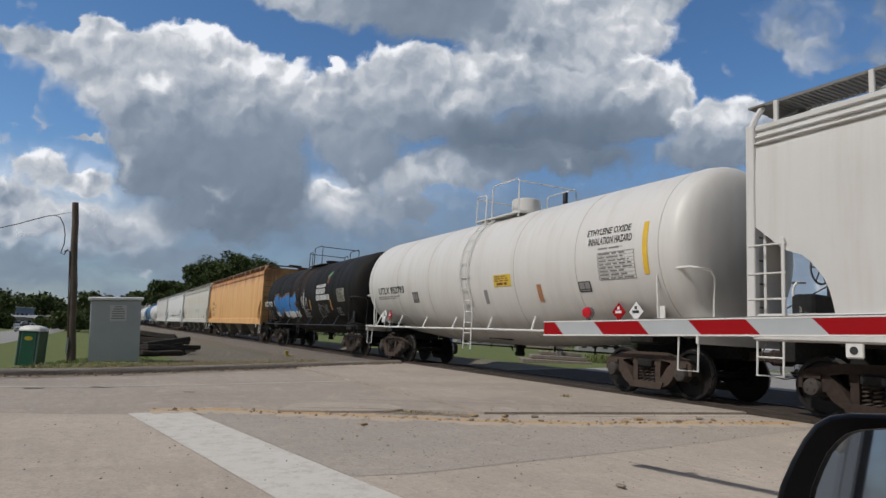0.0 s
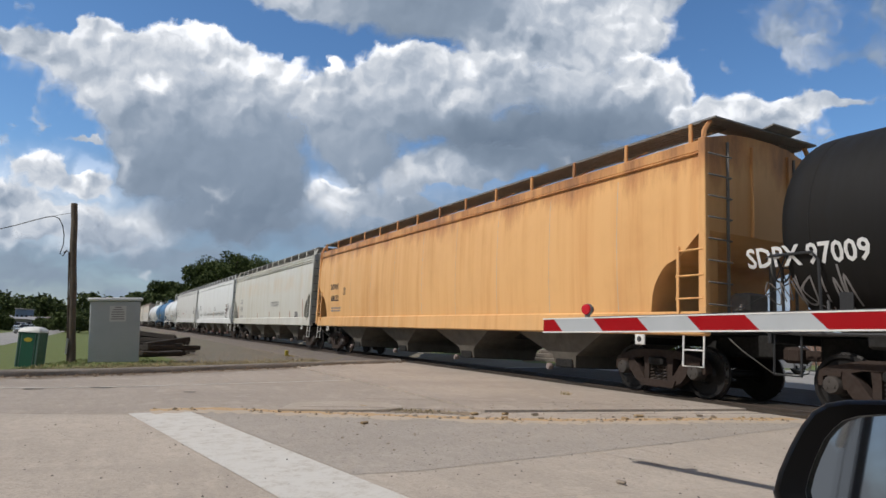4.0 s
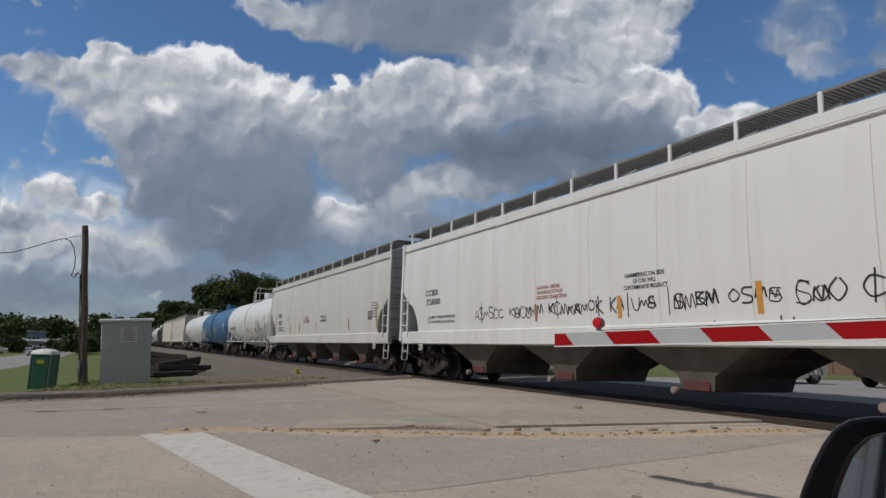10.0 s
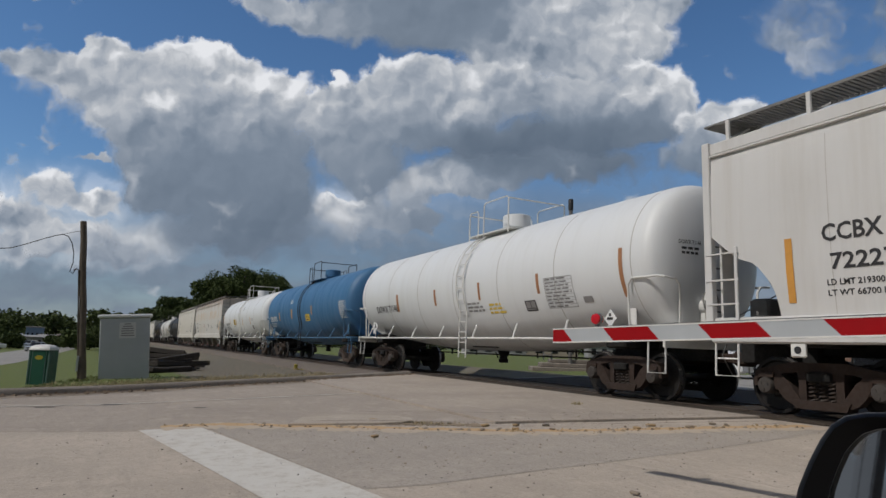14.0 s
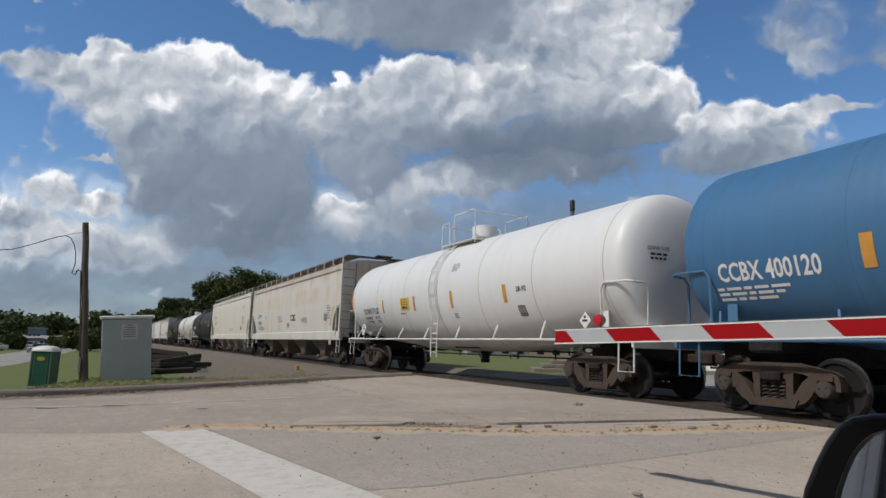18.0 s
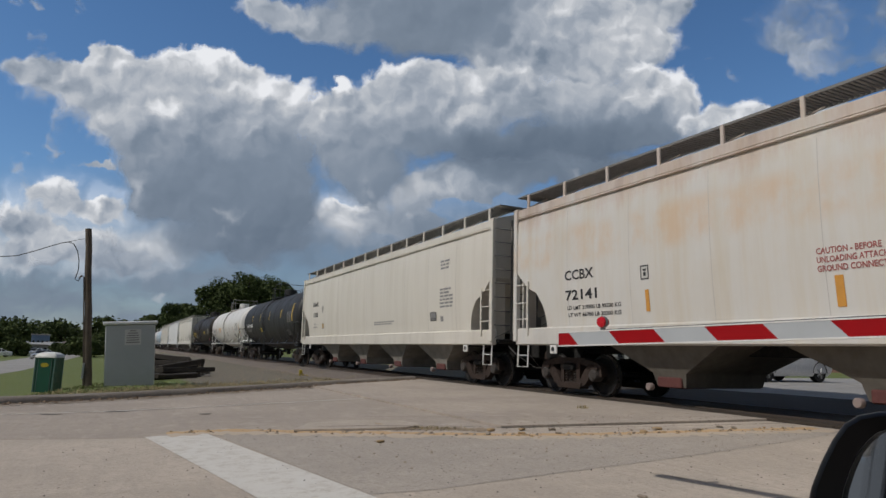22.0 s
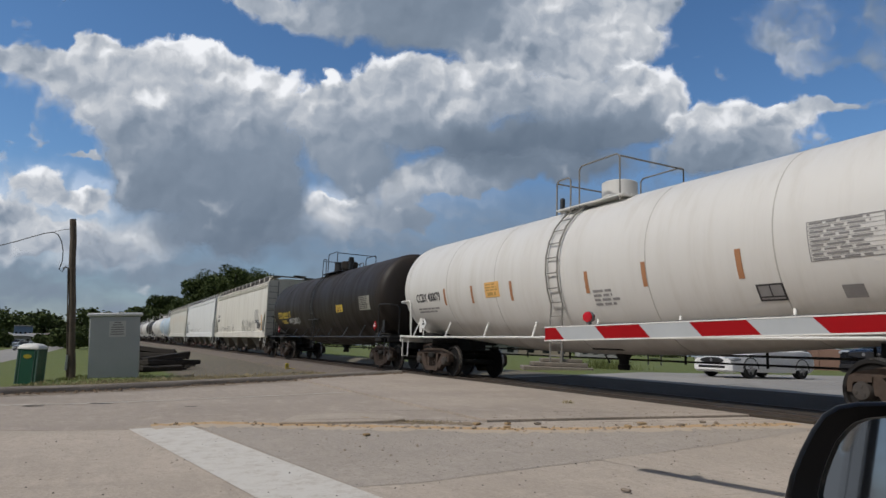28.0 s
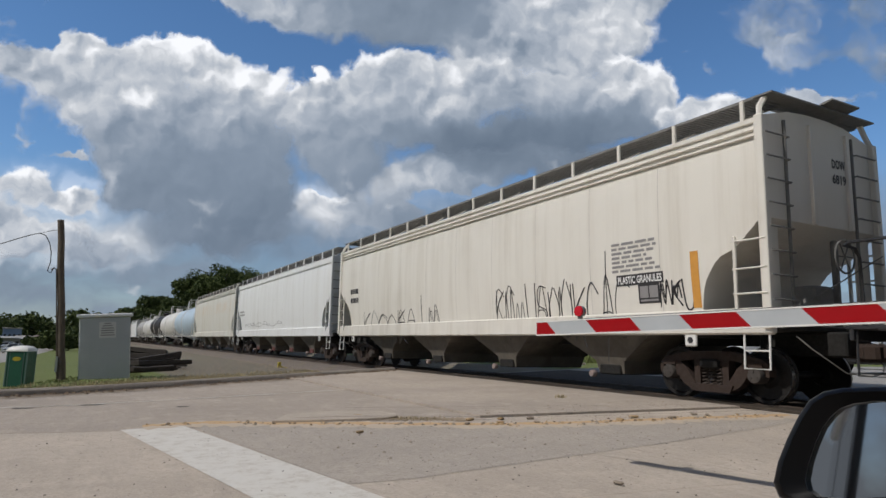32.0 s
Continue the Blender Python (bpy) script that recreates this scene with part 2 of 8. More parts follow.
M = {
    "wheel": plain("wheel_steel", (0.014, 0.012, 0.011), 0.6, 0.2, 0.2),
    "tread": plain("bright_steel", (0.35, 0.33, 0.31), 0.3, 0.9, 0.1),
    "truck": plain("truck_casting", (0.034, 0.020, 0.014), 0.85, 0.0, 0.25, 5),
    "truck_rusty": plain("rusty_casting", (0.068, 0.046, 0.034), 0.85, 0.0, 0.25, 5),
    "spring": plain("spring_steel", (0.055, 0.040, 0.032), 0.7, 0.2, 0.2),
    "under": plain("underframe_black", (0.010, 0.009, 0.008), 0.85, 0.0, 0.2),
    "white_part": plain("white_fittings", (0.70, 0.69, 0.66), 0.5, 0.0, 0.1),
    "grating": plain("walkway_grating", (0.20, 0.195, 0.185), 0.7, 0.1, 0.2),
    "black": plain("black_fittings", (0.025, 0.025, 0.027), 0.5, 0.0, 0.2),
    "ink": plain("black_lettering", (0.035, 0.033, 0.035), 0.6),
    "ink_grey": plain("grey_lettering", (0.26, 0.25, 0.25), 0.6),
    "ink_red": plain("red_lettering", (0.34, 0.10, 0.09), 0.6),
    "ink_white": plain("white_lettering", (0.75, 0.75, 0.74), 0.6),
    "ink_yellow": plain("yellow_lettering", (0.70, 0.50, 0.06), 0.6),
    "amber": plain("amber_reflector", (0.62, 0.30, 0.06), 0.4),
    "yellow": plain("yellow_reflector", (0.78, 0.50, 0.05), 0.4),
    "ochre": plain("ochre_reflector", (0.44, 0.27, 0.08), 0.5),
    "rustbar": plain("faded_reflector", (0.40, 0.19, 0.09), 0.6),
    "gate_red": plain("gate_red", (0.30, 0.005, 0.008), 0.45, 0, 0.06),
    "gate_white": plain("gate_white", (0.42, 0.44, 0.455), 0.35, 0, 0.06),
    "rail": plain("rail_steel", (0.10, 0.075, 0.06), 0.6, 0.4, 0.2),
    "blue_tag": plain("blue_spray", (0.03, 0.20, 0.56), 0.5, 0, 0.2),
    "valve_red": plain("outlet_maroon", (0.11, 0.035, 0.03), 0.7, 0, 0.2),
    "seam": plain("weld_seam_shade", (0.50, 0.475, 0.44), 0.7),
    "tank_seam": plain("grimy_weld", (0.47, 0.45, 0.42), 0.7),
    "cap": plain("outlet_cap", (0.27, 0.21, 0.19), 0.6, 0, 0.15),
}

for key in ("gate_red", "gate_white"):
    M[key].node_tree.nodes["Principled BSDF"].inputs["Specular IOR Level"].default_value = 0.15

PAINT = {
    "cream": car_paint("cream_paint", (0.70, 0.67, 0.61), stain_amount=0.25, scuff=0.25),
    "stained": car_paint("stained_white_paint", (0.605, 0.59, 0.545), stain=(0.48, 0.40, 0.26), stain_amount=0.32, scuff=0.3, smudge=0.22),
    "rustwhite": car_paint("rust_spotted_white_paint", (0.62, 0.60, 0.565), stain=(0.50, 0.37, 0.17), stain_amount=0.26, rust=0.25, smudge=0.42),
    "white": car_paint("white_paint", (0.715, 0.72, 0.72), stain_amount=0.14, scuff=0.2),
    "creamwhite": car_paint("cream_white_paint", (0.66, 0.62, 0.55), stain_amount=0.15, scuff=0.25),
    "greywhite": car_paint("greyish_white_paint", (0.62, 0.61, 0.595), stain_amount=0.18, scuff=0.25),
    "tan": car_paint("rusted_tan_paint", (0.76, 0.44, 0.18), stain=(0.60, 0.27, 0.09), stain_amount=0.60, rust=0.62, scuff=0.15),
    "black": car_paint("black_tank_paint", (0.018, 0.0175, 0.018), stain=(0.045, 0.04, 0.035), stain_amount=0.2, rough=0.5, scuff=0.1),
    "soot": car_paint("sooty_black_tank_paint", (0.0085, 0.0080, 0.0078), stain=(0.022, 0.017, 0.013), stain_amount=0.35, rough=0.62, scuff=0.10, spill=0.8),
    "brown": car_paint("brownish_black_tank_paint", (0.023, 0.018, 0.0155), stain=(0.05, 0.037, 0.028), stain_amount=0.35, rough=0.45, scuff=0.2),
    "blue": car_paint("blue_tank_paint", (0.050, 0.155, 0.31), stain=(0.04, 0.10, 0.18), stain_amount=0.35, rough=0.42, scuff=0.2),
    "paleblue": car_paint("pale_blue_tank_paint", (0.42, 0.52, 0.62), stain_amount=0.3, scuff=0.3),
    "grey": car_paint("grey_paint", (0.36, 0.35, 0.34), stain_amount=0.3, scuff=0.3),
    "tankwhite": car_paint("white_tank_paint", (0.715, 0.725, 0.73), stain_amount=0.08, rough=0.32, scuff=0.2),
    "tankcream": car_paint("off_white_tank_paint", (0.65, 0.635, 0.61), stain_amount=0.18, rough=0.36, scuff=0.35),
}

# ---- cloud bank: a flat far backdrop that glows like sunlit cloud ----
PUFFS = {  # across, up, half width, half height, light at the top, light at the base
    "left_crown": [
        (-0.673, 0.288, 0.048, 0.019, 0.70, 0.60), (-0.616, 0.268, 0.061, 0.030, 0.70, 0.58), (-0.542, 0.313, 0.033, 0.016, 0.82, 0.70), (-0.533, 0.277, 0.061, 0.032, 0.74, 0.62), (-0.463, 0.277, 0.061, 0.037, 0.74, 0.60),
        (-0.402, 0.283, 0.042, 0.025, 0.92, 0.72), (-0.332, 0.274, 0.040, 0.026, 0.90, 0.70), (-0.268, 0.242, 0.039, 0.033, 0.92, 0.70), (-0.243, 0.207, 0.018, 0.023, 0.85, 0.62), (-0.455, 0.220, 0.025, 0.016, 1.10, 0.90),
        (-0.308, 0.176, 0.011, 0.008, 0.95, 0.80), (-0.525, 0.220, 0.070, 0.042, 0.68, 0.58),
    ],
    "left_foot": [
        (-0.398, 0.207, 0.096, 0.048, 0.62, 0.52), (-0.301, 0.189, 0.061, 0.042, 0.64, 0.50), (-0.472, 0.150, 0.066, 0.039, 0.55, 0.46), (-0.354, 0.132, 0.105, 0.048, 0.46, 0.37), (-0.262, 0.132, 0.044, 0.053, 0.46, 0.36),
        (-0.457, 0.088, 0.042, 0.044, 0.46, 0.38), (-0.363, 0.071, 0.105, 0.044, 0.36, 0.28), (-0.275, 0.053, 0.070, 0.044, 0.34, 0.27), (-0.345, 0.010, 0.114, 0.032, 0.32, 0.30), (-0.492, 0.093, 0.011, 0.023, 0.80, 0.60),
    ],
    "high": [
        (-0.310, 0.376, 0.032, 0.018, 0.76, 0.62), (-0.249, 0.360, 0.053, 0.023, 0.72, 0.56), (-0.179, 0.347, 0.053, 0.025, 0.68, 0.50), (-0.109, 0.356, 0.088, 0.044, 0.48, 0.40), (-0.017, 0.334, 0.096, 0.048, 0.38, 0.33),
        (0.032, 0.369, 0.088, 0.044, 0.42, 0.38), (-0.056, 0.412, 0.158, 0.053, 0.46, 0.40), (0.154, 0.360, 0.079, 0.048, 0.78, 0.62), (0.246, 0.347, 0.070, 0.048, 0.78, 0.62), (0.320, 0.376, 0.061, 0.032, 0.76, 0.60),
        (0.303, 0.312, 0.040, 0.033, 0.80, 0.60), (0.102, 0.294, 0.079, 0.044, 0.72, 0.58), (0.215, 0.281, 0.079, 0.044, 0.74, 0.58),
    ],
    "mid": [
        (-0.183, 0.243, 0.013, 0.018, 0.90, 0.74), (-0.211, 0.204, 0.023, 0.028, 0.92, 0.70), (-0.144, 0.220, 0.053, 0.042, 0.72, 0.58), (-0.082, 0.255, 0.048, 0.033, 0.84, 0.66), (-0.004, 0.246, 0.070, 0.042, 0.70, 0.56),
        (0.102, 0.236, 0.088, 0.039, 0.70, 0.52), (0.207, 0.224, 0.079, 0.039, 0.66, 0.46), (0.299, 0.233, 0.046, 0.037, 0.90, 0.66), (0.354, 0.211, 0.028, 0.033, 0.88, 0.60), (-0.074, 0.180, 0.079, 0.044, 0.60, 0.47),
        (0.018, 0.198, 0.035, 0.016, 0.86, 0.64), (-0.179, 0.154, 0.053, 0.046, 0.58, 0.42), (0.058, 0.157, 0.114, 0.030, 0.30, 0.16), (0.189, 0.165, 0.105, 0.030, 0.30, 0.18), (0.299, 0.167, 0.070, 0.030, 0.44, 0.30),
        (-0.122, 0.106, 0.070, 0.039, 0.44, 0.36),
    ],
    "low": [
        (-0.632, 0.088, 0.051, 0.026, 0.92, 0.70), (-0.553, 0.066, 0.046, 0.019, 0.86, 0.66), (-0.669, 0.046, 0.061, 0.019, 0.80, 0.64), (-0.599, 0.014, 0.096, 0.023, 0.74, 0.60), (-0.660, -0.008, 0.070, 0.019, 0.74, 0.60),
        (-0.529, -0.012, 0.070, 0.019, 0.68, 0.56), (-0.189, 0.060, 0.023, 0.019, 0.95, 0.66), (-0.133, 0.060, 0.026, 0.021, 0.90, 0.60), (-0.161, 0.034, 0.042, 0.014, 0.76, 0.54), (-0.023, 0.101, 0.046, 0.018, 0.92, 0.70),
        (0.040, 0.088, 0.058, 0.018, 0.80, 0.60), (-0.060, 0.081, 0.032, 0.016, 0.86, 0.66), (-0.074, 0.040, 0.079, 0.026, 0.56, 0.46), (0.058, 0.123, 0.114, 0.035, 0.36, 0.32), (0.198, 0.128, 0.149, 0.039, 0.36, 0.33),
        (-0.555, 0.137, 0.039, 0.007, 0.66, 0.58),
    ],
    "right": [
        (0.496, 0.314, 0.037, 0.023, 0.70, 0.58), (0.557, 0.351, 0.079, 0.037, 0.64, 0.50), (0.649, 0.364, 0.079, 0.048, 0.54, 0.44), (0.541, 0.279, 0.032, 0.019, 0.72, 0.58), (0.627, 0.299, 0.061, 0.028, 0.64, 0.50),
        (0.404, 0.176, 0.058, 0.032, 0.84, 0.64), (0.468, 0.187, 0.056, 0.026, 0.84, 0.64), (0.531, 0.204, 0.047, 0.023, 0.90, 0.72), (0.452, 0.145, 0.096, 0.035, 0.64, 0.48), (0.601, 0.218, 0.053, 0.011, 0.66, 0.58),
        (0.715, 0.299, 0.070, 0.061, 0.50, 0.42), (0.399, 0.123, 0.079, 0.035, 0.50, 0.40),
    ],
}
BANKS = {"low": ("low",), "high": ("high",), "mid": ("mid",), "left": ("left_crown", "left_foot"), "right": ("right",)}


def cloud_material(group):
    n = Nodes("cloud_bank_" + group)
    p = n.vec("MULTIPLY", n.obj, (1 / 3000, 1 / 3000, 0))

    def swirl(at, scale, detail, amount):
        w = n.node("ShaderNodeTexNoise")
        n.put(w.inputs["Vector"], at)
        w.inputs["Scale"].default_value, w.inputs["Detail"].default_value, w.inputs["Roughness"].default_value = scale, detail, 0.5
        return n.vec("MULTIPLY", n.vec("SUBTRACT", w.outputs["Color"], (0.5, 0.5, 0.5)), (amount, amount, 0))
    q = n.vec("ADD", p, n.vec("ADD", swirl(p, 9.0, 3.0, 0.060), swirl(p, 34.0, 6.0, 0.038)))
    total, light = None, None
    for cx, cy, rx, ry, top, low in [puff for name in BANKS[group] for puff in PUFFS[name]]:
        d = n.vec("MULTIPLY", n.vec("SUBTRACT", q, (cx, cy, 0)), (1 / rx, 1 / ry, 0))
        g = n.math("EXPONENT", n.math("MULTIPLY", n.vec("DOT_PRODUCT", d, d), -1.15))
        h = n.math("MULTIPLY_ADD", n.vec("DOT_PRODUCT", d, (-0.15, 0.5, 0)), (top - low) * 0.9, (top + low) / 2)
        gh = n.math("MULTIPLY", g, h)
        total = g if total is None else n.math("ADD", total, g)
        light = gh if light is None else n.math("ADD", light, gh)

    def heaps(at):
        """Rounded heaps at three sizes."""
        out = None
        for scale, weight in ((11.0, 0.55), (24.0, 0.34), (52.0, 0.17)):
            cell = n.node("ShaderNodeTexVoronoi", feature="SMOOTH_F1")
            n.put(cell.inputs["Vector"], at)
            cell.inputs["Scale"].default_value, cell.inputs["Smoothness"].default_value = scale, 0.9
            h = n.math("MULTIPLY", cell.outputs["Distance"], -weight)
            out = h if out is None else n.math("ADD", out, h)
        return n.math("ADD", out, n.math("MULTIPLY", n.noise(20.0, 7, 0.55, at), 0.45))
    height = heaps(q)
    body = n.math("ADD", total, n.math("MULTIPLY_ADD", height, 1.1, 0.22))
    body = n.math("ADD", body, n.math("MULTIPLY", n.math("SUBTRACT", n.noise(70.0, 5, 0.6, q), 0.5), 0.30))
    mean = n.math("DIVIDE", n.math("ADD", light, 0.020 if group == "low" else 0.028), n.math("ADD", total, 0.05))
    # crisp where the heaps are painted sunlit, soft where their base is painted shaded
    width = n.math("MULTIPLY_ADD", n.math("MINIMUM", mean, 0.85), -0.85, 0.98)
    alpha = n.ramp(n.math("DIVIDE", n.math("SUBTRACT", body, 0.14), width), 0.0, 1.0)
    if group == "low":
        bands = n.noise(1.0, 6, 0.55, n.stretch(5.0, 15.0, 1, q))
        veil = n.ramp(n.split(p)[1], 0.155, 0.0, 0.0, 1.0)
        alpha = n.math("MAXIMUM", alpha, n.math("MULTIPLY", veil, n.ramp(bands, 0.25, 0.62, 0.55, 0.97)))
    if group == "right":
        torn = n.ramp(n.noise(9.0, 6, 0.6, q), 0.38, 0.66, 0.05, 0.85)
        thin = n.ramp(n.split(p)[1], 0.21, 0.29)
        alpha = n.math("MULTIPLY", alpha, n.math("ADD", n.math("SUBTRACT", 1.0, thin), n.math("MULTIPLY", thin, torn)))
    # sun-facing slopes and thin rims of the heaps are painted brighter in the glow
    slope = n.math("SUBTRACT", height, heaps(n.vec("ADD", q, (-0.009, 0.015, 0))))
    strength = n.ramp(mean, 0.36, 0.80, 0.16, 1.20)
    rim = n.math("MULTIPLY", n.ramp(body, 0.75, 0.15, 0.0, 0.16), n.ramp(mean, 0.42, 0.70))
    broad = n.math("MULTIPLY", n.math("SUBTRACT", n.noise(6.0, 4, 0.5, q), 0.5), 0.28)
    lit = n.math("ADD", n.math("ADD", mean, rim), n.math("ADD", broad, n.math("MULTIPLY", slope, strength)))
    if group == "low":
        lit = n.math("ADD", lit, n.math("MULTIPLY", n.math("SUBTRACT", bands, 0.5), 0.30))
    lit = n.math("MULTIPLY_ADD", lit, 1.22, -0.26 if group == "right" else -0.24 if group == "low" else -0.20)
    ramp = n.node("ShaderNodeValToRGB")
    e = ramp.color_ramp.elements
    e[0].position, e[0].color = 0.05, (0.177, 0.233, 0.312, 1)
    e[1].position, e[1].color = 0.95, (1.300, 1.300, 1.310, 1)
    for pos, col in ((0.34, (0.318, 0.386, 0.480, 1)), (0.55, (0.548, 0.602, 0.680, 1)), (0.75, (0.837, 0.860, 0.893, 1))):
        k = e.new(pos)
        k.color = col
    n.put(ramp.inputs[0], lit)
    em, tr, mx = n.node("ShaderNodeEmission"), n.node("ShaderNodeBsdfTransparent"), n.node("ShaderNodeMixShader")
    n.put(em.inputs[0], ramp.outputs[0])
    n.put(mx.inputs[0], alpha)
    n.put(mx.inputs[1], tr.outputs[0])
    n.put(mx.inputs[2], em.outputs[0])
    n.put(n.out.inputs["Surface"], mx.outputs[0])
    return n.mat


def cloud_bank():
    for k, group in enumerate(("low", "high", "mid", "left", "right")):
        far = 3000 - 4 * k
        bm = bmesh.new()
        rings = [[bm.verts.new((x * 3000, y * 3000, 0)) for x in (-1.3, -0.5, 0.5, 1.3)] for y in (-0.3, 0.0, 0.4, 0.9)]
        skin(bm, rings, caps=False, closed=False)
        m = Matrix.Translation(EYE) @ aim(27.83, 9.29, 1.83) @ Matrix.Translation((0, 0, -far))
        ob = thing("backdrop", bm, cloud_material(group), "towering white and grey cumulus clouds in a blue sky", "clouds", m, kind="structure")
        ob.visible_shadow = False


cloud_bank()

# ---- ground, road and track ----
TRACK = 10.68


def road_z(x):
    return -0.28 + 0.22 * min(1.0, max(0.0, x / 9.4))


def far_z(x):
    return -0.03 + 0.24 * min(1.0, max(0.0, (x - 12.2) / 6.0))


def kerb_y(x):
    return 15.6 + 0.52 * x


def ground_z(x, y):
    """Flat at the road, falling away into the low field beyond the verge; the track runs on a bank."""
    z = road_z(x) - 0.06 if x < 12 else far_z(x) - 0.06
    k = min(1.0, max(0.0, (y - kerb_y(x) - float(np.interp(x, (-1.6, -0.6, 0.8, 3.0), (0.5, 4.8, 9.0, 15.0)))) / 4.0))
    k = k * k * (3 - 2 * k)
    bank = min(1.0, max(0.0, (8.2 - x) / 7.0))
    low = -1.75 * (bank * bank * (3 - 2 * bank))
    verge = 0.10 * min(1.0, max(0.0, (y - kerb_y(x) + 0.0) / 0.3)) if x < 8 else 0.0
    z = (z + verge) * (1 - k) + k * min(z, low if x < 8.2 else z)
    if abs(x - TRACK) < 4 and y > kerb_y(x):
        z = min(z, -0.42)
    return z


def grass_material():
    n = Nodes("grass")
    a = n.mix(n.noise(0.35, 5), (0.110, 0.150, 0.028), (0.150, 0.170, 0.042))
    a = n.mix(n.ramp(n.noise(2.0, 6, 0.7), 0.45, 0.75), a, (0.17, 0.15, 0.07))
    x, y, z = n.split(n.obj)
    stony = n.math("MULTIPLY", n.ramp(x, 0.9, 3.4), n.ramp(x, 17.0, 14.0))
    stony = n.ramp(n.math("ADD", stony, n.math("MULTIPLY", n.math("SUBTRACT", n.noise(1.6, 6, 0.7), 0.5), 0.9)), 0.35, 0.6)
    a = n.mix(stony, a, n.mix(n.noise(9, 6, 0.7), (0.24, 0.19, 0.16), (0.13, 0.105, 0.09)))
    a = n.mix(n.ramp(n.noise(14, 5, 0.7), 0.3, 0.7, 0, 0.5), a, (0.06, 0.095, 0.018))
    n.bump(n.noise(20, 5, 0.7), 0.6, 0.05)
    return n.done(a, 0.9)


def gravel_material():
    n = Nodes("gravel")
    v = n.node("ShaderNodeTexVoronoi")
    n.put(v.inputs["Vector"], n.obj)
    v.inputs["Scale"].default_value = 18
    c = n.mix(n.noise(3.0, 5), (0.20, 0.165, 0.14), (0.28, 0.235, 0.20))
    c = n.mix(n.ramp(v.outputs["Distance"], 0.1, 0.6, 0.0, 0.7), c, (0.10, 0.085, 0.075))
    c = n.mix(n.ramp(n.noise(0.7, 4), 0.5, 0.75, 0, 0.5), c, (0.20, 0.17, 0.09))
    n.bump(v.outputs["Distance"], 0.8, 0.05)
    return n.done(c, 0.95)


def concrete_material(name, tone=(0.485, 0.412, 0.338), wear=1.0, pits=0.5):
    n = Nodes(name)
    r = n.rand()
    c = n.mix(r, tuple(t * 0.93 for t in tone), tuple(t * 1.06 for t in tone))
    c = n.mix(n.ramp(n.noise(0.5, 5, 0.6), 0.35, 0.75, 0, 0.55 * wear), c, tuple(t * 0.72 for t in tone))
    c = n.mix(n.ramp(n.noise(1.0, 5, 0.6, n.stretch(0.25, 1.6, 1)), 0.5, 0.8, 0, 0.4 * wear), c, tuple(t * 0.6 for t in tone))
    c = n.mix(n.ramp(n.noise(42, 6, 0.75), 0.35, 0.70, 0, 0.75), c, tuple(t * 0.66 for t in tone))
    c = n.mix(n.ramp(n.noise(130, 3, 0.7), 0.62, 0.7, 0, 0.5), c, (0.56, 0.52, 0.46))
    spots = n.noise(5.0, 6, 0.7, n.stretch(1.0, 0.6, 1))
    c = n.mix(n.ramp(spots, 0.58, 0.72, 0, 0.35 * wear), c, tuple(t * 0.5 for t in tone))
    c = n.mix(n.ramp(n.noise(0.22, 3, 0.5), 0.5, 0.62, 0, 0.25), c, tuple(min(1, t * 1.25) for t in tone))
    brushed = n.noise(1.0, 6, 0.7, n.stretch(9.0, 1.1, 1))
    c = n.mix(n.ramp(brushed, 0.45, 0.7, 0, 0.30 * wear), c, tuple(t * 0.70 for t in tone))
    c = n.mix(n.ramp(n.noise(1.0, 6, 0.7, n.stretch(7.0, 0.9, 1)), 0.55, 0.75, 0, 0.30 * wear), c, tuple(min(1, t * 1.25) for t in tone))
    c = n.mix(n.ramp(n.noise(11, 7, 0.72, n.stretch(1.0, 0.55, 1)), 0.47, 0.66, 0, 0.42 * wear), c, tuple(t * 0.68 for t in tone))
    c = n.mix(n.ramp(n.noise(3.2, 6, 0.68, n.stretch(1.0, 0.7, 1)), 0.52, 0.70, 0, 0.35 * wear), c, tuple(min(1, t * 1.22) for t in tone))
    if pits:
        c = n.mix(n.ramp(n.noise(24, 7, 0.8), 0.53, 0.66, 0, pits), c, tuple(t * 0.42 for t in tone))
        c = n.mix(n.ramp(n.noise(33, 6, 0.8, n.stretch(1.1, 0.9, 1)), 0.55, 0.68, 0, pits * 0.7), c, tuple(min(1, t * 1.35) for t in tone))
    n.bump(n.noise(90, 4, 0.7), 0.35, 0.01)
    return n.done(c, 0.88)


GRASS, GRAVEL = grass_material(), gravel_material()
CONCRETE = concrete_material("road_concrete")
LANE = concrete_material("grey_lane_concrete", (0.415, 0.352, 0.292), 1.3)
KERBSTONE = concrete_material("kerb_concrete", (0.25, 0.215, 0.18), 1.6)
ASPHALT = concrete_material("asphalt", (0.060, 0.047, 0.036), 1.2)
ASPHALT.node_tree.nodes["Principled BSDF"].inputs["Specular IOR Level"].default_value = 0.2


def grid_mesh(name, xs, ys, zf, material, label, category, kind="structure"):
    bm = bmesh.new()
    rows = [[bm.verts.new((x, y, zf(x, y))) for x in xs] for y in ys]
    skin(bm, rows, caps=False, closed=False)
    ob = thing(name, bm, material, label, category, kind=kind)
    return ob


def span(a, b, n):
    return [a + (b - a) * i / n for i in range(n + 1)]


XS = [-4000, -1500, -600, -250, -120, -60] + span(-40, 30, 70) + [40, 60, 100, 180, 400, 900, 2000, 4000]
YS = [-4000, -1000, -300, -100, -40] + span(-20, 60, 80) + [70, 90, 120, 180, 300, 600, 1200, 2500, 4000]
grid_mesh("ground", XS, YS, ground_z, GRASS, "green mown grass with dry patches falling away from the road", "grass")


